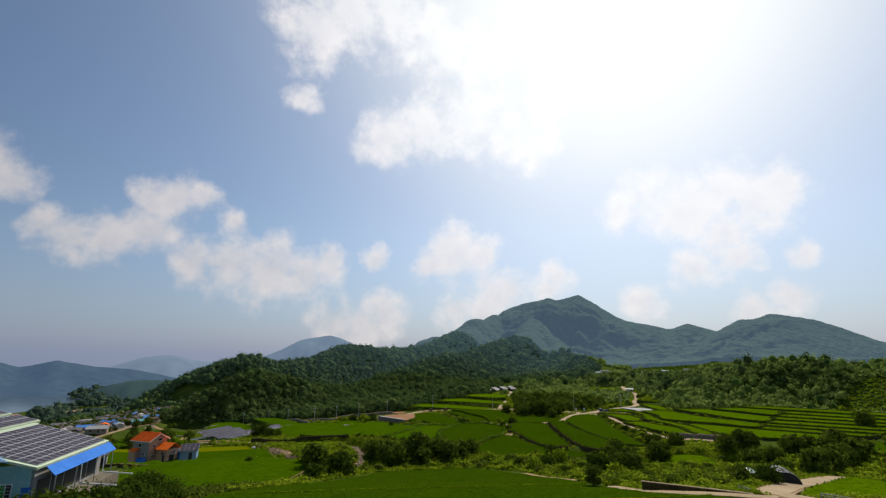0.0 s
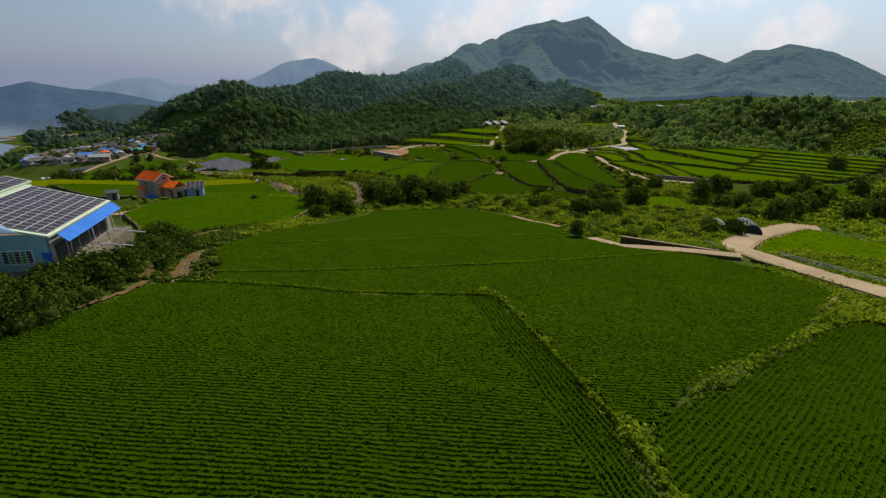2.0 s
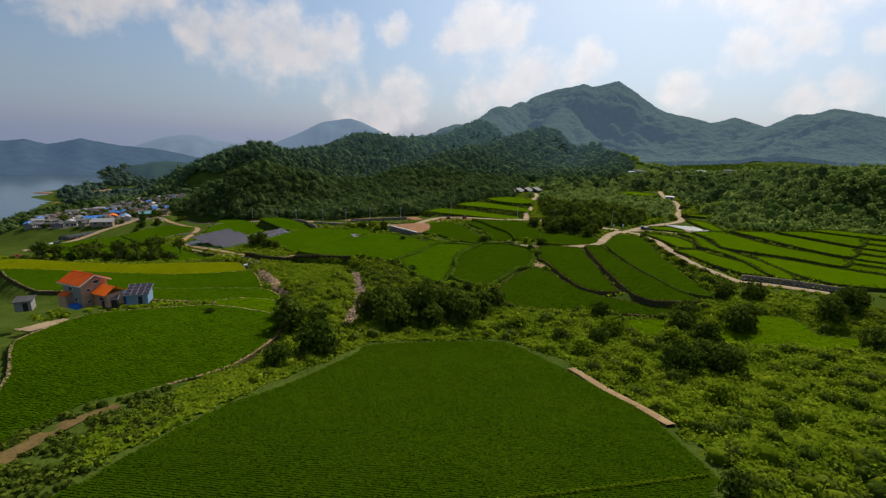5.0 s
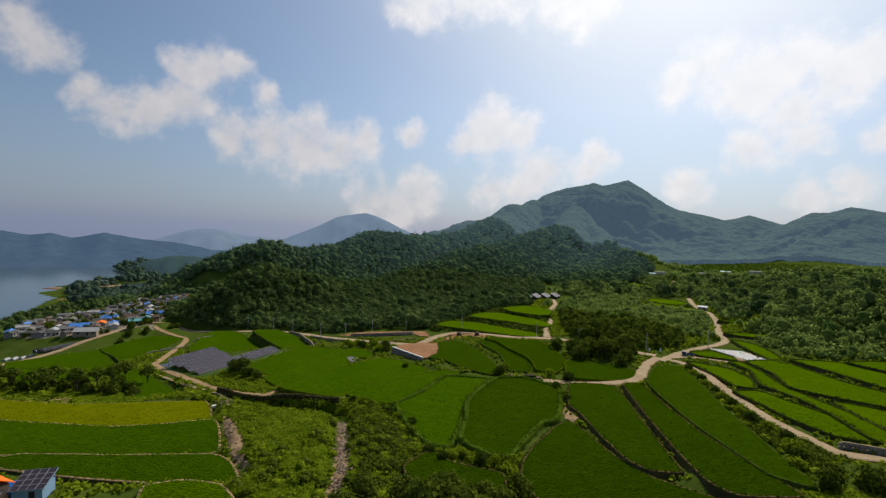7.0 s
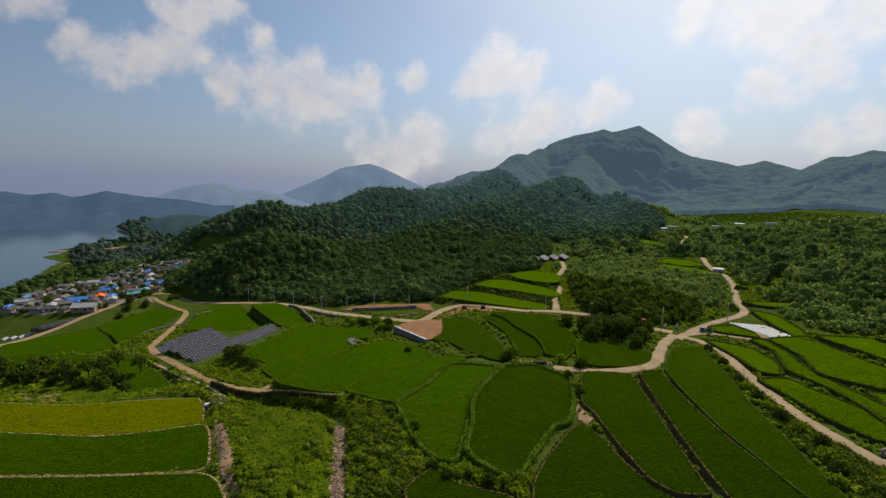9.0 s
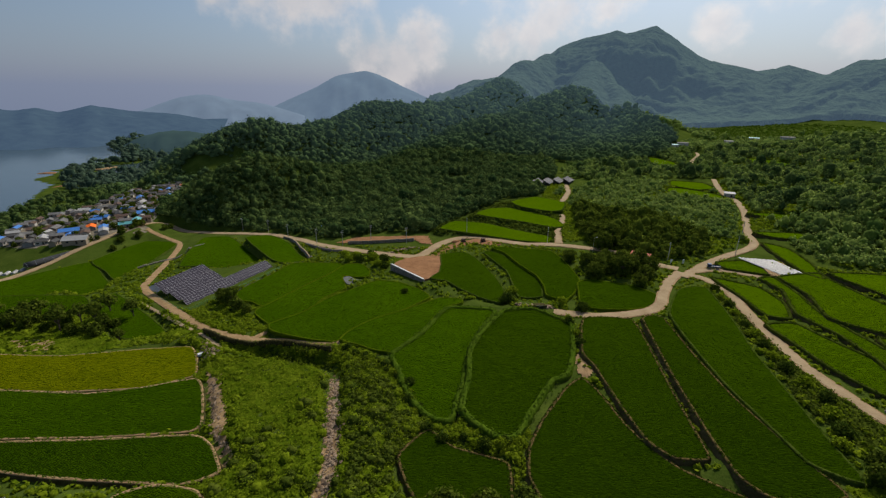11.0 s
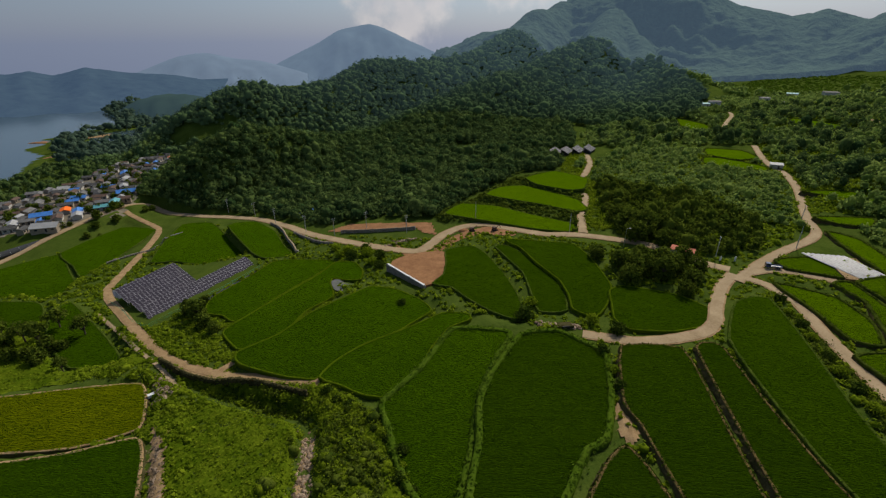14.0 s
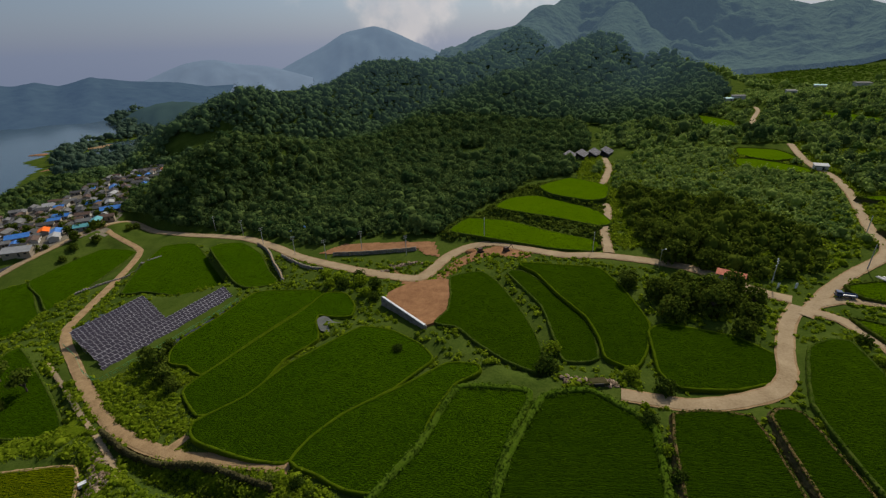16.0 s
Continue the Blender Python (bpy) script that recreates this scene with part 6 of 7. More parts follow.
plant(BUSHES, [(a + VB.uniform(-1.2, 1.2), b + VB.uniform(-1.2, 1.2), VB.uniform(0.45, 0.85)) for a, b in densify(np.array([(-38, 219), (-30, 214), (-22, 208), (-16, 199), (-12, 189), (-6, 184), (4, 182), (10, 184)], float), 2.2)], "leafy bush on the bank below the terraces", "bush", "bushes below the terraces")
VS = random.Random(8)
plant(FAR_KINDS, [(-128 - t * 95 + VS.uniform(-6, 6), 234 + t * 24 + VS.uniform(-7, 7), VS.uniform(0.4, 0.85)) for t in (VS.random() for _ in range(46))], "thick dark bush below the pines", "bush", "bushes below the pines")
VT = random.Random(3)
plant(FAR_KINDS, [(-292 + VT.uniform(-1, 1) * 48 - (t - 0.5) * 76, 352 + t * 205, VT.uniform(0.6, 1.1)) for t in (VT.random() for _ in range(130))], "garden tree between village houses", "tree", "village trees")
plant(FAR_KINDS, [(92, 120, 1.2), (100, 126, 1.3), (108, 135, 1.2), (116, 140, 1.3), (128, 150, 1.3), (140, 160, 1.2), (150, 150, 1.3), (120, 128, 1.2), (165, 175, 1.3), (180, 170, 1.2), (135, 135, 1.1)], "leafy tree beyond the road", "tree", "trees beyond the road")
for k in TREE_KINDS + FAR_KINDS + PINE_KINDS + BUSHES:
    for o in (*k.children_recursive, k):
        bpy.data.objects.remove(o, do_unlink=True)


# ---- buildings and works ----
def slab(bm, c, size, turn=0.0, tilt=None):
    """A box into bm: middle, size, turn about z in degrees, or a whole matrix."""
    r = bmesh.ops.create_cube(bm, size=1.0)
    m = Matrix.Translation(c) @ (tilt if tilt is not None else Matrix.Rotation(radians(turn), 4, "Z")) @ Matrix.Diagonal((*size, 1))
    bmesh.ops.transform(bm, matrix=m, verts=r["verts"])
    return r["verts"]


def box_part(name, c, size, mat, parent, label="", bevel=0.0, tilt=None):
    bm = bmesh.new()
    slab(bm, c, size, tilt=tilt)
    if bevel:
        bmesh.ops.bevel(bm, geom=list(bm.edges), offset=bevel, segments=1, affect="EDGES")
    return part(name, bm, M[mat], parent, label)


def rod_part(name, a, b, r, mat, parent, label="", r2=None, seg=8):
    bm = bmesh.new()
    a, b = Vector(a), Vector(b)
    bmesh.ops.create_cone(bm, cap_ends=True, segments=seg, radius1=r, radius2=r if r2 is None else r2, depth=(b - a).length)
    bmesh.ops.transform(bm, matrix=Matrix.Translation((a + b) / 2) @ (b - a).to_track_quat("Z", "Y").to_matrix().to_4x4(), verts=list(bm.verts))
    return part(name, bm, M[mat], parent, label)


def sheet_part(name, corners, thick, mat, parent, label=""):
    """A flat plate with thickness through four corners."""
    c = [Vector(p) for p in corners]
    n = (c[1] - c[0]).cross(c[3] - c[0]).normalized()
    if n.z < 0:
        n = -n
    bm = bmesh.new()
    lo, hi = [bm.verts.new(p - n * thick) for p in c], [bm.verts.new(p) for p in c]
    bm.faces.new(hi)
    bm.faces.new(lo[::-1])
    for i in range(4):
        bm.faces.new((lo[i], lo[(i + 1) % 4], hi[(i + 1) % 4], hi[i]))
    bmesh.ops.recalc_face_normals(bm, faces=bm.faces)
    return part(name, bm, M[mat], parent, label)


PANEL_MESH = {}


def panel_mesh(w, l, rim=0.07, metal="silver"):
    """A framed solar panel of that width and length, lying flat with its middle at the origin."""
    key = (round(w, 2), round(l, 2), rim)
    if key not in PANEL_MESH:
        bm = bmesh.new()
        slab(bm, (0, 0, -0.03), (w * 0.985, l * 0.985, 0.06))
        f = max(bm.faces, key=lambda q: q.calc_center_median().z)
        r = bmesh.ops.inset_region(bm, faces=[f], thickness=rim, depth=-0.012)
        for q in bm.faces:
            q.material_index = 0
        f.material_index = 1
        me = bpy.data.meshes.new("solar_panel")
        bm.to_mesh(me)
        bm.free()
        me.materials.append(M[metal])
        me.materials.append(M["cells"])
        PANEL_MESH[key] = me
    return PANEL_MESH[key]


def panel_field(parent, origin, along, up, cols, rows, lift=0.12, rim=0.07, metal="silver"):
    """Panels as parts over a sloping rectangle: origin corner, and the two edges as vectors, in the parent's space."""
    o, a, b = Vector(origin), Vector(along), Vector(up)
    w, l = a.length / cols, b.length / rows
    n = a.cross(b).normalized()
    if n.z < 0:
        n = -n
    rot = Matrix((a.normalized(), n.cross(a.normalized()), n)).transposed().to_4x4()
    me = panel_mesh(w, l, rim, metal)
    for i in range(cols):
        for j in range(rows):
            ob = new("solar_panel", me)
            ob.parent = parent
            ob.matrix_local = Matrix.Translation(o + a * ((i + 0.5) / cols) + b * ((j + 0.5) / rows) + n * lift) @ rot


def warehouse():
    """A long shed with solar panels on its sloping roof and a blue awning along its side."""
    top = empty("warehouse", (-44.57, 54.14, 23.45), 13.48)
    L, H = 16.0, 4.25
    eave, s = H, 0.27
    W = 9.2
    # walls: the side under the awning, the gable and the far end
    side = box_part("side_wall", (-0.55, L / 2, 1.95), (0.2, L - 0.4, 3.9), "grey_wall", top, "grey side wall with dark openings")
    for k in range(5):
        box_part("opening", (-0.43, 2.2 + k * 2.8, 1.55), (0.08, 2.4, 2.3), "dark", side)
    gable = box_part("gable_wall", (-3.3, 0.12, 2.2), (5.2, 0.2, 4.4), "cladding", top, "pale teal corrugated gable wall")
    for k in range(21):
        box_part("rib", (-5.75 + k * 0.245, 0.0, 2.18), (0.06, 0.05, 4.3), "cladding", gable)
    win = box_part("window", (-3.7, 0.0, 1.8), (3.0, 0.12, 1.7), "white", top, "white framed window with green shutters")
    for k, m in enumerate(("dark", "green_paint", "dark", "green_paint", "dark")):
        box_part("pane", (-4.86 + k * 0.58, -0.07, 1.8), (0.46, 0.06, 1.45), m, win)
        for j in range(4):
            box_part("bar", (-4.86 + k * 0.58, -0.11, 1.28 + j * 0.34), (0.46, 0.03, 0.03), "white", win)
    box_part("door", (-0.9, -0.03, 1.1), (0.9, 0.1, 2.2), "awning", top, "blue metal door")
    box_part("far_wall", (-W / 2 - 0.6, L - 0.15, 2.1), (W, 0.2, 4.2), "cladding", top)
    ext = box_part("side_building", (-9.6, -1.4, 1.65), (7.0, 4.2, 3.3), "cream_wall", top, "lower beige annex with a strip window")
    box_part("strip_window", (-9.6, -3.53, 2.35), (4.2, 0.08, 0.7), "dark", ext)
    sheet_part("annex_roof", [(-6.0, -4.2, 3.35), (-13.6, -4.2, 3.5), (-13.6, 1.2, 4.2), (-6.0, 1.2, 4.1)], 0.12, "roof_teal", top, "teal sheet roof of the annex")
    sheet_part("gable_canopy", [(-2.4, -1.1, 5.05), (-7.6, -1.4, 5.4), (-7.6, 0.4, 6.5), (-4.4, 0.2, 5.65)], 0.1, "light_blue", top, "pale blue sheet canopy")
    # roofs, stepping up away from the awning
    z1 = eave + s * W
    sheet_part("roof", [(0, -0.4, eave), (0, L + 0.3, eave), (-W, L + 0.3, z1), (-W, -0.4, z1)], 0.25, "trim_green", top, "sloping roof with pale green edge trim")
    panel_field(top, (-0.35, 0.2, eave + s * 0.35), (0, L - 0.4, 0), (-W + 0.6, 0, s * (W - 0.6)), 14, 8)
    box_part("ridge_gutter", (-W - 0.35, L / 2, z1 + 0.06), (0.7, L + 0.9, 0.16), "trim_green", top)
    z2 = z1 + 0.25
    for a, b, k in ((W + 0.9, 3.0, 2), (W + 4.6, 9.0, 6)):
        za, zb = z2 + s * (a - W - 0.9), z2 + s * (a + b - W - 0.9)
        sheet_part("roof", [(-a, -2.0, za), (-a, L + 2.5, za), (-a - b, L + 2.5, zb), (-a - b, -2.0, zb)], 0.25, "trim_green", top)
        panel_field(top, (-a - 0.15, -1.6, za + 0.04), (0, L + 3.6, 0), (-b + 0.3, 0, s * (b - 0.3)), 18, k)
    box_part("back_wall", (-22.8, L / 2, 4.05), (0.2, L + 3, 8.1), "cladding", top)
    box_part("high_wall", (-16.4, -1.8, 3.35), (12.6, 0.2, 6.7), "cladding", top)
    sheet_part("awning", [(0.15, 1.0, eave - 0.15), (0.15, L + 0.2, eave - 0.15), (1.15, L + 0.2, eave - 1.15), (1.15, 1.0, eave - 1.15)], 0.06, "awning", top, "bright blue sheet awning")
    for y in (1.4, 6.0, 10.8, 15.6):
        rod_part("awning_post", (1.05, y, 0), (1.05, y, eave - 1.15), 0.06, "steel", top)
    for y, l in ((6.2, 4.4), (12.0, 4.0)):
        p = rod_part("drain_pipe", (1.5, y, 1.0), (1.5 + l, y - 1.0, 0.8), 0.09, "white", top)
        rod_part("riser", (1.5, y, 0.95), (1.4, y, eave - 1.1), 0.06, "white", p)
    box_part("floor_slab", (-10.55, L / 2 - 0.3, -1.9), (24.5, L + 2.6, 3.8), "village_ground", top, "trodden earth yard round the shed")
    return tagged(top, "teal farm warehouse with solar panels on its roof", "warehouse")


warehouse()


def house(at, turn):
    """A narrow two-storey brick house with an orange tiled gable roof."""
    top = empty("house", at, turn)
    w, d, h = 6.0, 6.4, 5.9
    body = box_part("wall", (0, 0, h / 2), (w, d, h), "brick", top, "grey-brown brick walls")
    box_part("side_face", (-w / 2 - 0.02, 0, h / 2), (0.06, d - 0.1, h), "grey_wall", body)
    bm = bmesh.new()
    y0, y1 = -d / 2, d / 2
    vs = [bm.verts.new(p) for p in ((-w / 2, y0, h), (w / 2, y0, h), (0, y0, h + 1.5), (-w / 2, y1, h), (w / 2, y1, h), (0, y1, h + 1.5))]
    for f in ((0, 1, 2), (3, 5, 4), (0, 3, 4, 1), (0, 2, 5, 3), (1, 4, 5, 2)):
        bm.faces.new([vs[i] for i in f])
    bmesh.ops.recalc_face_normals(bm, faces=bm.faces)
    part("gable", bm, M["brick"], top)
    e = 0.7
    for sgn in (-1, 1):
        x = sgn * (w / 2 + e)
        r = sheet_part("roof_slope", [(0, y0 - e, h + 1.75), (x, y0 - e, h - 0.2), (x, y1 + e, h - 0.2), (0, y1 + e, h + 1.75)], 0.16, "roof_orange", top, "orange tiled roof slope")
        for k in range(9):
            t = (k + 0.5) / 9
            rod_part("tile_course", (x * t, y0 - e, h + 1.79 - 1.95 * t), (x * t, y1 + e, h + 1.79 - 1.95 * t), 0.05, "roof_orange", r, seg=5)
        box_part("eaves_board", (x, 0, h - 0.32), (0.08, d + 2 * e, 0.2), "white", top)
        sheet_part("bargeboard", [(0, y0 - e - 0.03, h + 1.68), (x, y0 - e - 0.03, h - 0.28), (x, y0 - e + 0.03, h - 0.28), (0, y0 - e + 0.03, h + 1.68)], 0.22, "white", top)
    rod_part("ridge_tile", (0, y0 - e, h + 1.78), (0, y1 + e, h + 1.78), 0.12, "roof_orange", top)
    for c, s in (((0.5, y0 - 0.03, 5.7), (1.4, 0.08, 0.8)), ((1.4, y0 - 0.03, 4.0), (1.5, 0.08, 1.3)), ((-1.4, y0 - 0.03, 4.1), (0.9, 0.08, 0.7)), ((-1.6, y0 - 0.03, 1.3), (0.9, 0.08, 0.6)), ((-w / 2 - 0.06, 0.2, 4.4), (0.08, 1.2, 1.0)), ((-w / 2 - 0.06, -1.6, 2.0), (0.08, 0.8, 0.8))):
        win = box_part("window", c, s, "white", top, "white framed window")
        box_part("pane", (c[0] - (0.05 if s[0] < 0.1 else 0), c[1] - (0.05 if s[1] < 0.1 else 0), c[2]), (s[0] if s[0] < 0.1 else s[0] - 0.16, s[1] if s[1] < 0.1 else s[1] - 0.16, s[2] - 0.16), "glass", win)
    box_part("balcony", (1.4, y0 - 0.5, 3.2), (2.0, 1.0, 0.15), "white", top)
    box_part("blue_tub", (-w / 2 - 0.7, -1.6, 0.5), (1.2, 2.4, 1.0), "awning", top, "blue sheet lean-to at the foot of the wall")
    sheet_part("side_roof", [(-w / 2, 0.0, 3.6), (-w / 2 - 1.6, 0.0, 2.9), (-w / 2 - 1.6, 3.0, 2.9), (-w / 2, 3.0, 3.6)], 0.12, "roof_orange", top, "small orange tiled side roof")
    box_part("side_wall", (-w / 2 - 0.7, 1.5, 1.5), (1.4, 2.8, 3.0), "brick", top)
    for k in (-1, 1):
        sheet_part("wing_roof", [(1.6, y0 - 0.1, 4.9), (1.6, y0 - 5.0, 4.9), (1.6 + k * 2.7, y0 - 5.0, 3.2), (1.6 + k * 2.7, y0 - 0.1, 3.2)], 0.15, "roof_orange", top, "orange tiled roof of the low wing")
    box_part("wing_wall", (1.6, y0 - 2.4, 1.6), (4.0, 4.4, 3.2), "brick", top)
    return tagged(top, "tall brick farmhouse with an orange tiled roof", "house")


house((-90.3, 149.2, 8.6), 72)


def shed(name, at, turn, size, roof, wall, label, slope=0.25, panels=None):
    top = empty(name, at, turn)
    w, d, h = size
    box_part("wall", (0, 0, h / 2), (w, d, h), wall, top)
    box_part("door", (w * 0.15, -d / 2 - 0.03, min(1.0, h * 0.42)), (0.9, 0.08, min(2.0, h * 0.84)), "dark", top)
    e = 0.35
    lo, hi = h + 0.05, h + 0.05 + slope * (d + 2 * e)
    sheet_part("roof", [(-w / 2 - e, -d / 2 - e, lo), (w / 2 + e, -d / 2 - e, lo), (w / 2 + e, d / 2 + e, hi), (-w / 2 - e, d / 2 + e, hi)], 0.12, roof, top)
    box_part("back_wall", (0, d / 2 - 0.1, h + slope * d / 2), (w, 0.15, slope * d), wall, top)
    if panels:
        panel_field(top, (-w / 2 - e, -d / 2 - e, lo), (w + 2 * e, 0, 0), (0, d + 2 * e, hi - lo), *panels, rim=0.035)
    return tagged(top, label, "shed")


shed("shed", (-83.6, 148.3, 8.2), 24, (3.0, 2.6, 2.2), "silver", "dark", "small dark lean-to under tilted solar panels", 0.35, (4, 2))
shed("shed", (-79.6, 152.6, 8.2), 20, (4.6, 4.2, 2.4), "light_blue", "light_blue", "pale blue shed roofed with solar panels", 0.28, (4, 4))
shed("shed", (-83.0, 151.3, 8.2), 20, (2.6, 3.0, 2.0), "awning", "awning", "low blue sheet-metal store", 0.1)
shed("shed", (-101, 144, 8.2), 30, (3.0, 3.0, 2.4), "roof_dark", "grey_wall", "dark grey shed beside the yard", 0.1)


def gable_house(at, turn, size, roof, wall, label):
    """A small village house: walls, gabled roof with eaves, door and windows."""
    top = empty("village_house", at, turn)
    w, d, h = size
    box_part("wall", (0, 0, h / 2 - 0.6), (w, d, h + 1.2), wall, top)
    rise, e = d * 0.22, 0.5
    for s in (-1, 1):
        sheet_part("roof", [(-w / 2 - e, 0, h + rise), (w / 2 + e, 0, h + rise), (w / 2 + e, s * (d / 2 + e), h - 0.15), (-w / 2 - e, s * (d / 2 + e), h - 0.15)], 0.15, roof, top)
    for s in (-1, 1):
        bm = bmesh.new()
        bm.faces.new([bm.verts.new(p) for p in ((s * w / 2, -d / 2, h - 0.1), (s * w / 2, d / 2, h - 0.1), (s * w / 2, 0, h + rise - 0.08))])
        part("gable", bm, M[wall], top)
    box_part("door", (w * 0.1, -d / 2 - 0.03, 1.0), (1.0, 0.08, 2.0), "dark", top)
    for x in (-0.28, 0.34):
        box_part("window", (x * w, -d / 2 - 0.03, 1.5), (1.4, 0.08, 1.0), "glass", top)
    return tagged(top, label, "house", "village houses")


def ground_z(x, y):
    return float(land(np.array([x], float), np.array([y], float))[0])


ROOFS = {
    "roof_blue": "low village house with a bright blue roof", "roof_orange": "village house with an orange tiled roof", "roof_dark": "old village house with a dark tiled roof",
    "roof_grey": "village house with a grey roof", "roof_brown": "village house with a brown roof", "roof_white": "village building with a white flat roof", "roof_teal": "village building with a teal sheet roof", "roof_red": "village house with a rusty red roof",
}
SPOTS = [(-257, 420, 11, "roof_blue"), (-289, 414, 9, "roof_blue"), (-281, 377, 11, "roof_blue"), (-312, 485, 10, "roof_blue"), (-289, 440, 8, "roof_blue"), (-258, 380, 8, "roof_blue"), (-246, 386, 8, "roof_teal"), (-271, 384, 8, "roof_orange"), (-295, 464, 8, "roof_white"), (-329, 445, 10, "roof_white"), (-309, 539, 9, "roof_red"), (-254, 354, 13, "roof_white"), (-286, 362, 9, "roof_white"), (-318, 409, 9, "roof_grey"), (-277, 469, 9, "roof_teal"), (-246, 396, 8, "roof_teal")]
vr = random.Random(5)
edge = smooth_line(VILLAGE, True, 3)
tries = 0
while len(SPOTS) < 150 and tries < 9000:
    tries += 1
    x, y = vr.uniform(-362, -230), vr.uniform(345, 566)
    if not inside(edge, np.array([x]), np.array([y]))[0] or any(math.hypot(x - a, y - b) < 7.4 for a, b, *_ in SPOTS) or min(line_gap(l, np.array([x]), np.array([y]))[0][0] for l, *_ in LANES) < 6:
        continue
    SPOTS.append((x, y, vr.uniform(5.5, 8.5), vr.choice(["roof_dark", "roof_dark", "roof_grey", "roof_brown", "roof_brown", "roof_dark", "roof_brown", "roof_dark", "roof_white", "roof_dark", "roof_brown", "roof_grey", "roof_blue", "roof_brown", "roof_dark", "roof_grey", "roof_dark", "roof_grey"])))
for x, y, w, roof in SPOTS:
    gable_house((x, y, ground_z(x, y)), vr.choice([20, 35, -50, 110, 28, -60]), (w, w * 0.62, 2.8), roof, vr.choice(["white_wall", "grey_wall", "beige_wall"]), ROOFS[roof])


def utility_pole(at, h=8.8, arms=2):
    top = empty("utility_pole", at)
    rod_part("pole", (0, 0, -0.5), (0, 0, h), 0.17, "pole", top, r2=0.10)
    for k in range(arms):
        a = box_part("crossarm", (0, 0, h - 0.4 - k * 0.9), (1.8, 0.1, 0.1), "steel", top)
        for x in (-0.8, 0, 0.8):
            rod_part("insulator", (x, 0, h - 0.35 - k * 0.9), (x, 0, h - 0.1 - k * 0.9), 0.05, "white", a, seg=6)
    box_part("junction_box", (0.2, 0, h - 2.6), (0.3, 0.3, 0.5), "steel", top)
    return tagged(top, "grey concrete utility pole with crossarms", "utility pole", "utility poles")


first = utility_pole((0, 0, 0))
for x, y in ((-114, 352), (-90, 335), (-73, 328), (-59, 334), (-38, 326), (-7, 337), (34, 323), (115, 306), (129, 329), (-135, 370), (-160, 384), (82, 296)):
    copy_thing(first, pose(x, y, ground_z(x, y), 0, 0, (x * 13) % 90))
for o in (*first.children_recursive, first):
    bpy.data.objects.remove(o, do_unlink=True)


def street_lamp(at):
    top = empty("street_lamp", at)
    rod_part("pole", (0, 0, -0.4), (0.0, 0, 7.0), 0.09, "steel", top, r2=0.06)
    rod_part("arm", (0, 0, 7.0), (0.9, 0, 7.4), 0.05, "steel", top)
    box_part("lamp_head", (1.1, 0, 7.42), (0.6, 0.22, 0.14), "white", top, "white lamp head")
    return tagged(top, "slim grey street lamp beside the road", "street lamp")


street_lamp((52.6, 307, ground_z(52.6, 307)))


# ---- the solar farm ----
def solar_array(a, b, c, d, cols, rows, label):
    """Four ground corners: a to b is the long edge, d and c lie across from them. The far long side is the lower one."""
    zs = -5.3
    top = empty("solar_array", (*a, zs))
    A, B, D = (Vector((*p, 0)) for p in (a, b, d))
    along, across = B - A, D - A
    lift0, lift1 = 2.7, 0.7
    o = Vector((0, 0, lift0))
    panel_field(top, o, along, across + Vector((0, 0, lift1 - lift0)), cols, rows, 0.05, 0.05, "panel_frame")
    for k in range(0, cols + 1, 3):
        p = along * (k / cols)
        for q, h in ((across * 0.08, 2.5), (across * 0.92, 0.82)):
            e = p + q
            rod_part("post", (e.x, e.y, ground_z(a[0] + e.x, a[1] + e.y) - zs - 0.3), (e.x, e.y, h), 0.06, "steel", top, seg=6)
    for q, h in ((across * 0.25, 2.12), (across * 0.75, 1.12)):
        s, e = q + Vector((0, 0, h)), q + along + Vector((0, 0, h))
        rod_part("rail", s, e, 0.05, "steel", top, seg=5)
    return tagged(top, label, "solar array", "solar farm arrays")


solar_array((-138.5, 270.5), (-131.3, 294.3), (-122.3, 289.1), (-129.5, 265.3), 18, 6, "tilted rows of dark solar panels on a steel frame")
solar_array((-129.1, 265.0), (-122.2, 287.6), (-113.6, 282.8), (-120.5, 260.2), 17, 5, "tilted rows of dark solar panels on a steel frame")
solar_array((-119.5, 260.0), (-104.0, 302.5), (-94.6, 294.8), (-110.3, 252.6), 34, 6, "long bank of dark solar panels on a steel frame")


def draped(name, pts, lift, mat, label, category, step=1.5):
    poly = np.array(pts, float)
    x0, y0 = poly.min(0)
    x1, y1 = poly.max(0)
    xs, ys = np.arange(x0, x1 + step, step), np.arange(y0, y1 + step, step)
    gx, gy = np.meshgrid(xs, ys)
    n = len(xs)
    z = land(gx, gy) + lift
    q = []
    for j in range(len(ys) - 1):
        for i in range(n - 1):
            if inside(poly, np.array([gx[j, i] + step / 2]), np.array([gy[j, i] + step / 2]))[0]:
                k = j * n + i
                q.append((k, k + 1, k + n + 1, k + n))
    ob = array_ob(name, np.stack([gx, gy, z], -1).reshape(-1, 3), q, M[mat], None, True)
    bm = bmesh.new()
    bm.from_mesh(ob.data)
    bmesh.ops.delete(bm, geom=[v for v in bm.verts if not v.link_faces], context="VERTS")
    bm.to_mesh(ob.data)
    bm.free()
    return tagged(ob, label, category)


draped("ground_sheet", [(-150, 278), (-147, 290), (-134, 297), (-139, 272)], 0.12, "tarp", "black ground sheet beside the solar panels", "ground sheet", 1.0)
draped("ground_sheet", [(-92, 292), (-89, 290), (-96, 270), (-100, 262), (-103, 263), (-98, 276)], 0.12, "tarp", "black ground sheet along the solar panels", "ground sheet", 1.0)


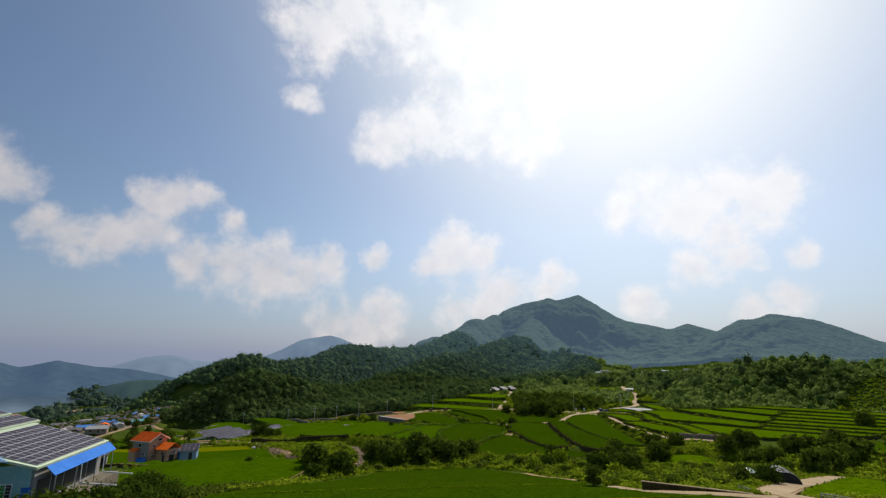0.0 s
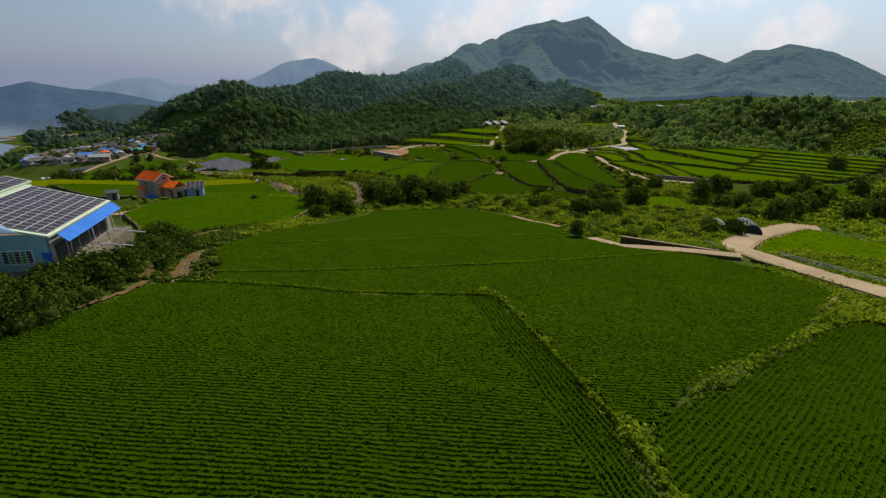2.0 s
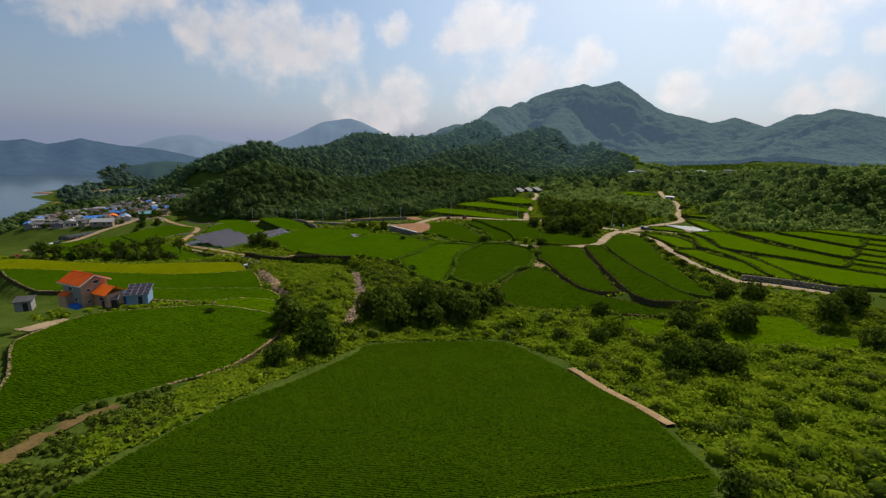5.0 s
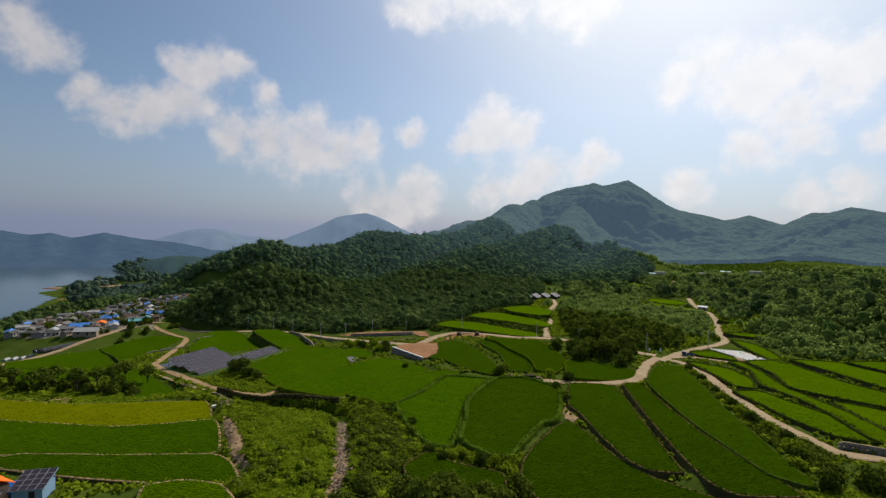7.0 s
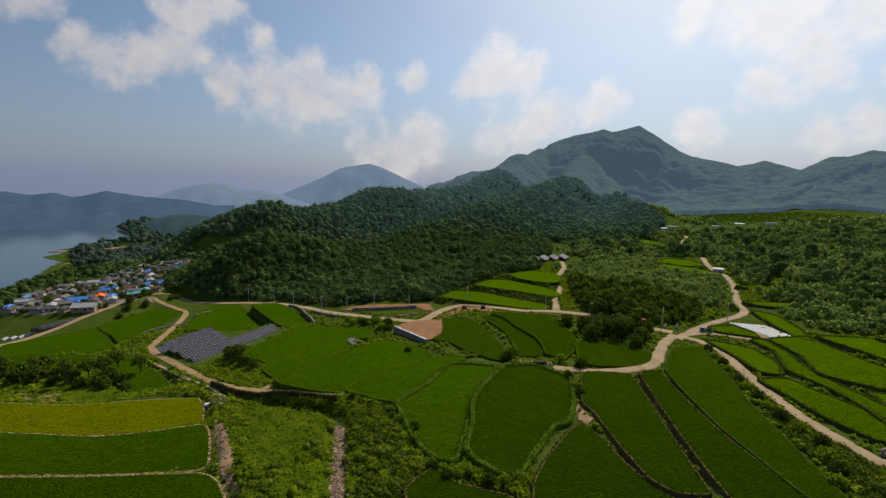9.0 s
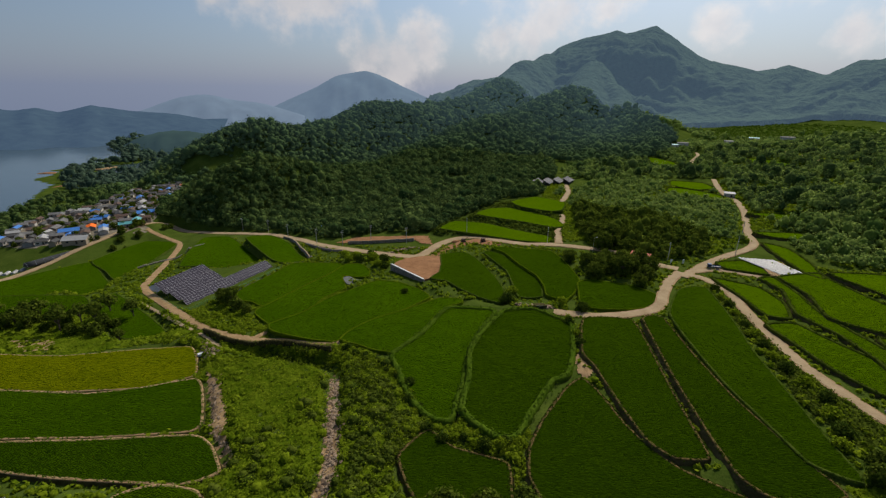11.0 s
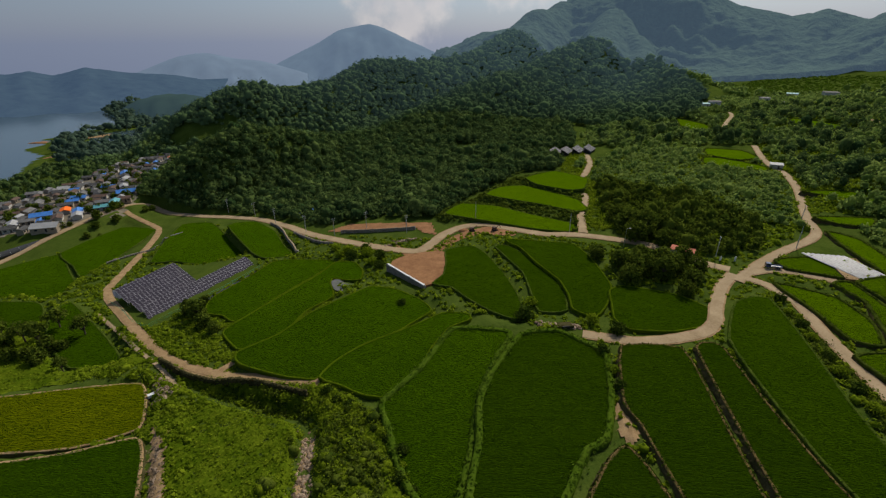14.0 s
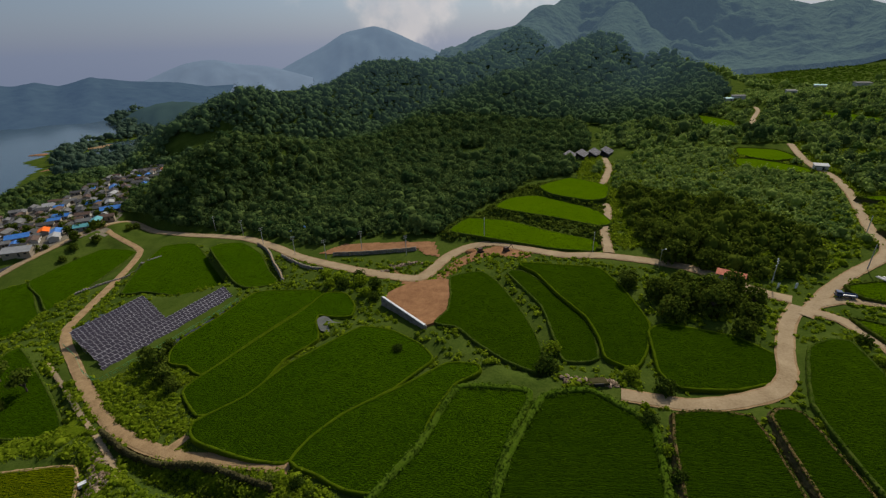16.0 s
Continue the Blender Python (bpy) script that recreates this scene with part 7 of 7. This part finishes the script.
def wire_fence(pts, label):
    top = empty("wire_fence", (*pts[0], 0))
    d = densify(np.array(pts, float), 2.5)
    o = Vector((*pts[0], 0))
    prev = None
    for x, y in d:
        z = ground_z(x, y)
        rod_part("post", Vector((x, y, z - 0.3)) - o, Vector((x, y, z + 1.4)) - o, 0.04, "fence_green", top, seg=5)
        cur = Vector((x, y, z)) - o
        if prev is not None:
            for h in (0.3, 0.8, 1.3):
                rod_part("wire", prev + Vector((0, 0, h)), cur + Vector((0, 0, h)), 0.03, "fence_green", top, seg=4)
        prev = cur
    return tagged(top, label, "fence")


wire_fence([(-141, 269), (-130, 262.5), (-119, 254), (-110, 249.5), (-104, 262), (-92, 292)], "green wire fence round the solar panels")


# ---- walls, cut earth and the creek ----
def rubble_wall(name, pts, height, label, top_z=None, size=0.8, cap=True, mat="stone"):
    """A dry-stone retaining wall: every stone its own piece, with a pale concrete coping."""
    line = densify(smooth_line(pts), size)
    o = (*pts[0], 0)
    top = empty(name, o)
    rocks = []
    for k in range(4):
        bm = bmesh.new()
        bmesh.ops.create_icosphere(bm, subdivisions=1, radius=0.5)
        for v in bm.verts:
            v.co *= 1 + vr.uniform(-0.16, 0.16)
        me = bpy.data.meshes.new("stone")
        bm.to_mesh(me)
        bm.free()
        me.materials.append(M[mat])
        rocks.append(me)
    n = max(1, int(height / (size * 0.75)))
    crest = []
    for i, (x, y) in enumerate(line):
        z = ground_z(x, y) - 0.2 if top_z is None else top_z - height
        crest.append(z + height)
        for j in range(n):
            ob = new("stone", rocks[(i + j) % 4])
            ob.parent = top
            ob.matrix_local = Matrix.Translation((x - o[0] + vr.uniform(-0.1, 0.1), y - o[1] + vr.uniform(-0.1, 0.1), z + (j + 0.5) * height / n)) @ Euler((vr.uniform(0, 6), vr.uniform(0, 6), vr.uniform(0, 6))).to_matrix().to_4x4() @ Matrix.Diagonal((size * 1.45, size * 1.45, size * 1.25, 1))
    if cap:
        ridge_strip("coping", line - np.array(o[:2]), np.array(crest), 0.6, 0.12, M["concrete"], top, rough=0.05, drop=0.1)
    return tagged(top, label, "stone wall")


rubble_wall("retaining_wall", [(-116, 351), (-108, 343), (-101, 334), (-95, 325), (-88, 316), (-83, 308)], 1.8, "curved stone retaining wall with a pale coping", size=0.9)
rubble_wall("retaining_wall", [(-95, 333), (-86, 325), (-77, 318), (-70, 316)], 1.4, "stone retaining wall below the road", size=0.9)
rubble_wall("retaining_wall", [(-70, 330), (-58, 329), (-46, 329), (-35, 330)], 1.8, "long grey stone wall under a cut slope", size=0.95)
rubble_wall("retaining_wall", [(-184, 306), (-172, 322), (-160, 340), (-192, 300)][:3], 1.2, "low stone wall along the track", size=0.9, cap=False)


def plot():
    """A levelled plot of bare earth held by a wall."""
    pts = [(-37, 287), (-33, 295), (-26, 299), (-18, 300), (-15, 291), (-15.5, 282), (-21.5, 272.5)]
    poly = smooth_line(pts, True, 3)
    top = empty("earth_plot", (*poly.mean(0), 4.2))
    bm = bmesh.new()
    vs = [bm.verts.new((p[0], p[1], 0)) for p in poly - poly.mean(0)]
    f = bm.faces.new(vs)
    f.normal_update()
    if f.normal.z < 0:
        f.normal_flip()
    ext = bmesh.ops.extrude_face_region(bm, geom=[f])
    for v in ext["geom"]:
        if isinstance(v, bmesh.types.BMVert):
            v.co.z -= 3.0
    bmesh.ops.recalc_face_normals(bm, faces=bm.faces)
    bmesh.ops.triangulate(bm, faces=[g for g in bm.faces if len(g.verts) > 4])
    part("soil", bm, M["orange_soil"], top)
    return tagged(top, "levelled plot of bare brown earth", "plot")


plot()
rubble_wall("retaining_wall", [(-38, 286.5), (-30, 279.2), (-22, 271.8)], 3.2, "grey stone retaining wall with a white concrete coping", 4.5, 1.0)
c = empty("wall_coping", (-30, 279.2, 4.62), -43)
box_part("coping", (0, 0, 0), (22.0, 0.7, 0.28), "white", c, bevel=0.04)
tagged(c, "white concrete coping along the earth plot", "wall coping")
draped("cut_slope", [(-78, 333), (-70, 331), (-34, 331), (-30, 325), (-24, 322), (-28, 338), (-45, 340), (-70, 342)], 0.25, "orange_soil", "cut slope of raw orange earth", "earth bank", 1.2)
draped("worksite", [(-40, 312), (-32, 304), (-24, 304), (-18, 318), (-10, 327), (0, 331), (12, 323), (10, 318), (-4, 322), (-14, 314), (-20, 300), (-34, 300)], 0.16, "orange_soil", "dusty widened stretch of the road works", "earth ground", 1.0)
draped("bare_ground", [(27, 213), (30, 222), (34, 218), (32, 211), (29, 206)], 0.16, "dirt", "worn patch of brown earth between paddies", "earth ground", 0.7)
draped("dirt_bank", [(-75.5, 208), (-70.5, 206), (-66, 198), (-60.5, 191), (-55, 181.5), (-49.5, 175), (-53.5, 174), (-59, 183), (-65, 192), (-71.5, 200)], 0.2, "dirt", "strip of bare stony earth beside the field", "earth bank", 0.8)
for pts, label in zip(DITCH, ("bare earth bank along the ditch", "sandy bed of the ditch beside the paddy", "trodden earth along the paddy's edge")):
    draped("dirt_bank", pts, 0.12, "path_edge", label, "earth bank", 0.5)
draped("water_channel", [(-138.2, 259.7), (-119.1, 247.4), (-104.1, 237.3), (-92.5, 230.0), (-84.5, 224.6), (-76.8, 219.3), (-75.7, 219.9), (-83.4, 225.2), (-91.5, 230.6), (-103.0, 237.9), (-118.0, 248.0), (-137.1, 260.3)], 0.3, "concrete", "narrow concrete channel running down to the creek", "channel", 0.35)
draped("dirt_bank", [(48.9, 52.6), (38.5, 45.1), (36.6, 44.2), (35.9, 44.3), (33.6, 44.8), (29.4, 45.8), (25.8, 46.1), (20.5, 46.3), (21.2, 47.2), (26.5, 47.1), (30.2, 46.8), (34.4, 45.7), (36.6, 45.2), (37.4, 45.2), (39.2, 46.1), (49.6, 53.6)], 0.14, "dirt", "stony bed of a narrow ditch between paddies", "earth bank", 0.35)
draped("yard", [(-104, 143), (-92, 139), (-90, 147), (-100, 152)], 0.2, "concrete", "pale bare yard beside the house", "yard", 0.8)
draped("yard", [(-72, 150), (-58, 153), (-58, 155), (-73, 153)], 0.2, "dirt", "sandy track behind the sheds", "track", 0.7)


def creek_rocks(name, line, width, count, label, size=(0.25, 0.9)):
    line = densify(np.array(line, float), 0.5)
    i = rng.integers(0, len(line), count)
    off = rng.normal(0, width * 0.35, (count, 2))
    x, y = line[i, 0] + off[:, 0], line[i, 1] + off[:, 1]
    s = rng.uniform(*size, count) * rng.uniform(0.6, 1.2, count)
    z = land(x, y) + s * 0.15
    n = len(BALL_V)
    j = rng.uniform(0.75, 1.15, (count, n, 1))
    sq = np.stack([s * rng.uniform(0.5, 0.8, count), s * rng.uniform(0.5, 0.8, count), s * rng.uniform(0.3, 0.55, count)], -1)
    v = BALL_V[None] * j * sq[:, None] + np.stack([x, y, z], -1)[:, None]
    f = BALL_F[None] + (np.arange(count) * n)[:, None, None]
    return tagged(array_ob(name, v.reshape(-1, 3), None, M["boulder"], None, False, f.reshape(-1, 3)), label, "rocks", kind="stuff")


CREEK = [(-38.6, 207.5), (-36, 200), (-34, 193), (-32.6, 188), (-30.6, 181), (-28.6, 175), (-27.5, 163), (-26.5, 152)]
draped("creek_bed", [(-40.2, 208.5), (-36.8, 208.5), (-31.8, 190), (-26.8, 174), (-24.8, 150), (-27.8, 150), (-30.6, 175), (-34.8, 191)], 0.12, "dirt", "sandy bed of the dry creek", "creek bed", 0.6)
creek_rocks("creek_rocks", CREEK, 2.6, 950, "pale boulders and cobbles in the dry creek bed")
creek_rocks("creek_rocks", [(-88, 224), (-84, 221), (-80, 217)], 4.0, 260, "pile of broken rocks below the track", (0.4, 1.2))
creek_rocks("creek_rocks", [(-73, 206), (-67, 197), (-62.5, 190), (-56, 180), (-52, 175)], 2.6, 420, "loose stones along a field edge", (0.2, 0.7))
creek_rocks("creek_rocks", [(-45, 312), (-38, 316), (-32, 318)], 2.2, 90, "boulders piled at the road works", (0.5, 1.4))
creek_rocks("creek_rocks", [(-31, 53), (-33, 59), (-34.6, 64), (-36, 69)], 0.9, 80, "stones in the ditch beside the paddy", (0.15, 0.5))
creek_rocks("creek_rocks", [(14, 250), (20, 250), (26, 249)], 2.0, 80, "rocks at the culvert mouth", (0.4, 1.2))


def block_thing(name, at, turn, size, mat, label, category, bevel=0.05):
    top = empty(name, at, turn)
    box_part("block", (0, 0, size[2] / 2), size, mat, top, bevel=bevel)
    return tagged(top, label, category)


block_thing("weir_block", (-84.5, 219.5, ground_z(-84.5, 219.5)), 45, (3.2, 1.0, 0.8), "white", "pale concrete weir block among rocks", "concrete block")
b = empty("culvert", (22, 247.5, ground_z(22, 248)), 10)
box_part("headwall", (0, 0.6, 0.5), (5, 0.4, 1.1), "bank", b)
box_part("deck", (0, 1.6, 1.0), (4.0, 1.6, 0.22), "bank", b)
box_part("mouth", (0, 0.36, 0.6), (2.2, 0.1, 1.0), "dark", b)
tagged(b, "small stone culvert at the end of the lane", "culvert")


# ---- farm structures ----
def tunnel(at, turn, w, l, cover, label):
    """A hooped plastic greenhouse."""
    top = empty("greenhouse", at, turn)
    n = 10
    arc = [(math.cos(math.pi * k / n) * w / 2, math.sin(math.pi * k / n) * w * 0.5) for k in range(n + 1)]
    v = [(x, y, z) for y in np.linspace(0, l, 7) for x, z in arc]
    q = [(i * (n + 1) + k, i * (n + 1) + k + 1, (i + 1) * (n + 1) + k + 1, (i + 1) * (n + 1) + k) for i in range(6) for k in range(n)]
    cov = array_ob("cover", v, q, M[cover], top, True)
    m = cov.modifiers.new("thick", "SOLIDIFY")
    m.thickness = 0.04
    for y in np.linspace(0, l, 7):
        c = bpy.data.curves.new("hoop", "CURVE")
        c.dimensions, c.bevel_depth = "3D", 0.035
        s = c.splines.new("POLY")
        s.points.add(n)
        for p, (x, z) in zip(s.points, arc):
            p.co = (x * 1.01, y, z * 1.01, 1)
        c.materials.append(M["steel"])
        ob = new("hoop", c)
        ob.parent = top
    for y in (0, l):
        mesh_ob("end_panel", [(x, y, z) for x, z in arc], [tuple(range(n + 1))], M[cover], top)
    return tagged(top, label, "greenhouse", "hooped greenhouses")


tunnel((66.5, 94.5, ground_z(66, 97)), -20, 4.6, 6.0, "net", "hooped shelter under dark shade netting")
tunnel((61.0, 96.0, ground_z(61, 97)), -20, 4.0, 5.0, "net_green", "hooped shelter under a dark green cover")
for x, y in ((45, 466), (53, 467), (61, 468), (69, 470)):
    shed("shed", (x, y, ground_z(x, y)), 62, (11, 5, 1.6), "silver", "dark", "low rack of tilted grey solar panels", 0.45, (8, 4))
for i in range(4):
    x, y = -270 + i * 3.4, 315 + i * 1.6
    tunnel((x, y, ground_z(x, y)), 20, 2.4, 4.5, "film", "small white film greenhouse")
tunnel((-259, 323, ground_z(-257, 335)), -20, 5.0, 26, "net", "long low shelter under grey netting beside the road")


def mulch_sheet():
    """Planted ridges side by side, each under a strip of white film."""
    c = [Vector((112.5, 299.5)), Vector((126.5, 297.5)), Vector((131, 277)), Vector((120, 279.5))]
    zs = max(ground_z(*p) for p in c) + 0.15
    top = empty("plastic_mulch", (121, 288, zs))
    soil = bmesh.new()
    slab(soil, (1.2, 0.2, -0.95), (10.0, 18.5, 1.7), -12)
    part("soil", soil, M["dirt"], top)
    for k in range(9):
        u0, u1 = (k + 0.03) / 9, (k + 0.95) / 9
        a0, a1 = c[0].lerp(c[1], u0), c[0].lerp(c[1], u1)
        b0, b1 = c[3].lerp(c[2], u0), c[3].lerp(c[2], u1)
        v, n = [], 14
        for i in range(n + 1):
            f = i / n
            p, q = a0.lerp(b0, f), a1.lerp(b1, f)
            for j, h in enumerate((-0.1, 0.16, 0.25, 0.16, -0.1)):
                r = p.lerp(q, j / 4)
                v.append((r.x - 121, r.y - 288, h + vr.uniform(-0.02, 0.02)))
        q = [(i * 5 + j, i * 5 + j + 1, (i + 1) * 5 + j + 1, (i + 1) * 5 + j) for i in range(n) for j in range(4)]
        array_ob("film_strip", v, q, M["film"], top, True)
    return tagged(top, "planted ridges covered with strips of white plastic film", "plastic sheet")


mulch_sheet()
shed("shed", (71.2, 298.5, ground_z(71, 298)), -30, (7.5, 3.0, 2.3), "roof_red", "grey_wall", "long shed with a rusty red roof", 0.12)
shed("shed", (166, 418, ground_z(166, 418)), -20, (6, 4, 2.6), "roof_white", "white_wall", "small shed with a pale roof beside the road", 0.1)
for x, y, t, s, r, l in ((212, 636, 10, (7, 5, 2.6), "roof_teal", "green roofed farm building on the spur"), (222, 640, -12, (11, 6, 3.4), "roof_dark", "dark roofed farm building on the spur"), (301, 700, -5, (9, 6, 3.2), "roof_grey", "small farm building above the terraces"), (305, 672, -8, (12, 3, 2.0), "roof_white", "white film greenhouse row above the terraces"), (378, 716, -10, (14, 8, 4), "roof_dark", "dark arched barn in the upper valley"), (346, 730, -30, (11, 6, 2.8), "roof_teal", "pale teal barn in the upper valley"), (388, 655, 20, (7, 5, 2.6), "roof_teal", "small teal shed in the upper valley")):
    shed("farm_building", (x, y, ground_z(x, y) - 0.3), t, s, r, "white_wall", l, 0.08)


def guard_rail(pts, label):
    d = densify(np.array(pts, float), 2.0)
    o = Vector((*pts[0], 0))
    top = empty("guard_rail", (*pts[0], 0))
    prev = None
    for x, y in d:
        z = float(valley(np.array([x]), np.array([y]))[0])
        cur = Vector((x, y, z)) - o
        box_part("post", cur + Vector((0, 0, 0.35)), (0.09, 0.09, 0.8), "rail", top)
        if prev is not None:
            for h in (0.42, 0.70):
                rod_part("rail", prev + Vector((0, 0, h)), cur + Vector((0, 0, h)), 0.055, "rail", top, seg=6)
        prev = cur
    return tagged(top, label, "guard rail")


def edge_wall(pts, tall, label):
    """A low dark concrete wall that holds a road up."""
    line = densify(smooth_line(pts), 1.2)
    o = (*pts[0], 0)
    top = empty("road_wall", o)
    z = valley(line[:, 0], line[:, 1]) + 0.06
    t = np.gradient(line, axis=0)
    t /= np.linalg.norm(t, axis=1)[:, None]
    nor = np.stack([-t[:, 1], t[:, 0]], 1)
    k = line - np.array(o[:2])
    rings = [np.column_stack([k + nor * a, z + b + rng.uniform(-0.03, 0.03, len(k))]) for a, b in ((0.18, -tall), (0.14, 0.0), (-0.14, 0.0), (-0.14, -tall))]
    n = len(k)
    q = [(j * n + i, j * n + i + 1, (j + 1) * n + i + 1, (j + 1) * n + i) for j in range(3) for i in range(n - 1)]
    array_ob("wall_face", np.vstack(rings), q, M["bank"], top)
    return tagged(top, label, "wall")


edge_wall([(52.2, 43.4), (51.4, 50.5), (49.9, 56), (48.8, 62), (47.6, 67.6)], 1.1, "dark concrete edge holding up the farm road")
edge_wall([(46.4, 68.2), (39.6, 71.4), (31.2, 75.0), (27.4, 84)], 0.9, "dark concrete edge along the paddy")
guard_rail([(46.6, 74.6), (48.2, 80.2)], "short weathered grey bridge railing")
guard_rail([(53.6, 70.0), (54.4, 64.5), (55.8, 58), (57.2, 50), (58, 42)], "grey steel guard rail along the road")
channel = empty("channel_wall", (38.9, 75.9, ground_z(38.9, 75.9) - 0.4), -25.7)
box_part("wall_face", (0, 0, 0.0), (15, 0.4, 1.8), "bank", channel, "dark concrete face")
box_part("coping", (0, 0.05, 0.97), (15.2, 0.5, 0.12), "concrete", channel, bevel=0.03)
tagged(channel, "dark concrete wall of the road channel with a pale coping", "wall")
rubble_wall("retaining_wall", [(95.5, 199), (103, 196.5), (112, 192.5), (120, 188)], 2.0, "dark stone wall above the road", size=0.9)


def truck(at, turn):
    top = empty("pickup_truck", at, turn)
    box_part("chassis", (0, 0, 0.55), (4.9, 1.4, 0.2), "dark", top)
    cab = box_part("cab", (1.65, 0, 1.2), (1.6, 1.7, 1.35), "truck_blue", top, "blue cab", 0.15)
    box_part("windscreen", (2.42, 0, 1.5), (0.08, 1.45, 0.6), "glass", cab)
    for s in (-1, 1):
        box_part("side_window", (1.75, s * 0.84, 1.5), (0.9, 0.06, 0.5), "glass", cab)
        box_part("headlight", (2.46, s * 0.6, 0.85), (0.06, 0.3, 0.2), "white", cab)
    bed = box_part("cargo_bed", (-0.85, 0, 0.8), (3.2, 1.7, 0.12), "steel", top)
    for c, z in (((-0.85, 0.82, 1.02), (3.2, 0.06, 0.4)), ((-0.85, -0.82, 1.02), (3.2, 0.06, 0.4)), ((-2.42, 0, 1.02), (0.06, 1.7, 0.4))):
        box_part("bed_side", c, z, "truck_blue", bed)
    for x in (1.6, -1.4):
        for s in (-1, 1):
            w = rod_part("wheel", (x, s * 0.62, 0.34), (x, s * 0.84, 0.34), 0.34, "rubber", top, seg=14)
            rod_part("hub", (x, s * 0.80, 0.34), (x, s * 0.86, 0.34), 0.16, "steel", w, seg=8)
    return tagged(top, "small blue flatbed truck on the concrete road", "truck")


truck((97.5, 288.2, ground_z(97.5, 287.2) + 0.25), 165)
for x, y in ((82.6, 293.6), (87.4, 293.4)):
    block_thing("sign_board", (x, y, ground_z(x, y)), 15, (0.9, 0.12, 1.9), "white", "white sign board beside the junction", "sign")
for x, y, c in ((-8, 325, "dark"), (2, 325, "dark"), (-12, 327, "orange_soil")):
    t = empty("excavator" if c == "dark" else "soil_heap", (x, y, ground_z(x, y)), 30)
    if c == "dark":
        box_part("track", (0, 0.7, 0.35), (2.4, 0.4, 0.7), "rubber", t, bevel=0.1)
        box_part("track", (0, -0.7, 0.35), (2.4, 0.4, 0.7), "rubber", t, bevel=0.1)
        box_part("cab", (-0.2, 0, 1.3), (1.7, 1.5, 1.2), "roof_brown", t, bevel=0.08)
        rod_part("boom", (0.6, 0, 1.4), (2.2, 0, 2.4), 0.14, "roof_brown", t)
        rod_part("stick", (2.2, 0, 2.4), (2.9, 0, 0.9), 0.11, "roof_brown", t)
        tagged(t, "small brown digger at the road works", "excavator")
    else:
        bm = bmesh.new()
        bmesh.ops.create_icosphere(bm, subdivisions=3, radius=1.6)
        for v in bm.verts:
            v.co = Vector((v.co.x * 1.5, v.co.y, max(v.co.z, -0.3) * 0.6)) * (1 + vr.uniform(-0.05, 0.05))
        part("soil", bm, M[c], t)
        tagged(t, "heap of orange soil at the road works", "soil heap")
for x, y in ((-100, 366), (-92, 372), (-105, 361)):
    block_thing("tarpaulin", (x, y, ground_z(x, y) + 1.2), 25, (4.0, 2.6, 1.2), "roof_blue", "blue tarpaulin cover among the trees", "tarpaulin", 0.2)
fl_tree = tree("flowering_tree", 3.2, 2.2, 220, 0.3, "flower", 6)
fl_tree.matrix_world = pose(-222, 258, ground_z(-222, 258), 0, 0, 0)
tagged(fl_tree, "small tree covered in red blossom", "tree")


def islet(x, y, r, tall, mat, label):
    bm = bmesh.new()
    bmesh.ops.create_icosphere(bm, subdivisions=3, radius=1.0)
    for v in bm.verts:
        k = 1 + 0.25 * math.sin(3 * math.atan2(v.co.y, v.co.x) + x) + vr.uniform(-0.04, 0.04)
        v.co = Vector((v.co.x * r * k, v.co.y * r * 0.6 * k, v.co.z * tall))
    top = empty("islet", (x, y, -60.2), vr.uniform(0, 60))
    part("sand", bm, M[mat], top)
    return tagged(top, label, "islet")


islet(-712, 785, 13, 1.6, "orange_soil", "low sandy islet in the reservoir")
islet(-618, 736, 9, 1.5, "orange_soil", "low sandy islet in the reservoir")
islet(-700, 826, 30, 1.6, "ground", "long grassy spit in the reservoir")
islet(-655, 842, 22, 1.4, "dirt", "bare sandy spit at the lakeside")
islet(-600, 690, 9, 1.6, "orange_soil", "low sandy islet in the reservoir")

rubble_wall("retaining_wall", [(-91, 231.0), (-80, 225.7), (-69, 222.9), (-58, 222.0), (-50, 219.8), (-43, 218.0)], 2.2, "dark stone wall holding the track above the creek", size=0.9, cap=False, mat="bank")


def flooded_patch(pts, z):
    poly = smooth_line(pts, True, 4)
    top = empty("flooded_patch", (*poly.mean(0), z))
    bm = bmesh.new()
    vs = [bm.verts.new((p[0], p[1], 0)) for p in poly - poly.mean(0)]
    f = bm.faces.new(vs)
    ext = bmesh.ops.extrude_face_region(bm, geom=[f])
    for v in ext["geom"]:
        if isinstance(v, bmesh.types.BMVert):
            v.co.z -= 0.3
    bmesh.ops.recalc_face_normals(bm, faces=bm.faces)
    bmesh.ops.triangulate(bm, faces=[g for g in bm.faces if len(g.verts) > 4])
    part("mud", bm, M["mud"], top)
    return tagged(top, "bare grey muddy patch in a rice paddy", "mud patch")


flooded_patch([(-57.5, 278.5), (-55.5, 280.5), (-51.5, 277.5), (-47.5, 277), (-49, 273), (-54, 272.5)], 0.58)
draped("bare_ground", [(-163.0, 229.7), (-155.0, 230.3), (-143.9, 228.0), (-139.1, 222.6), (-146.4, 221.0), (-152.8, 221.3)], 0.18, "dirt", "sandy bare patch beside the paddies", "earth ground", 0.8)
draped("earth_cut", EARTH_CUT, 0.6, "dirt", "bare brown earth cut into the far slope", "bare earth", 6.0)
draped("village_ground", [tuple(p) for p in VILLAGE], 0.15, "village_ground", "worn lanes and yards between the village houses", "earth ground", 3.0)
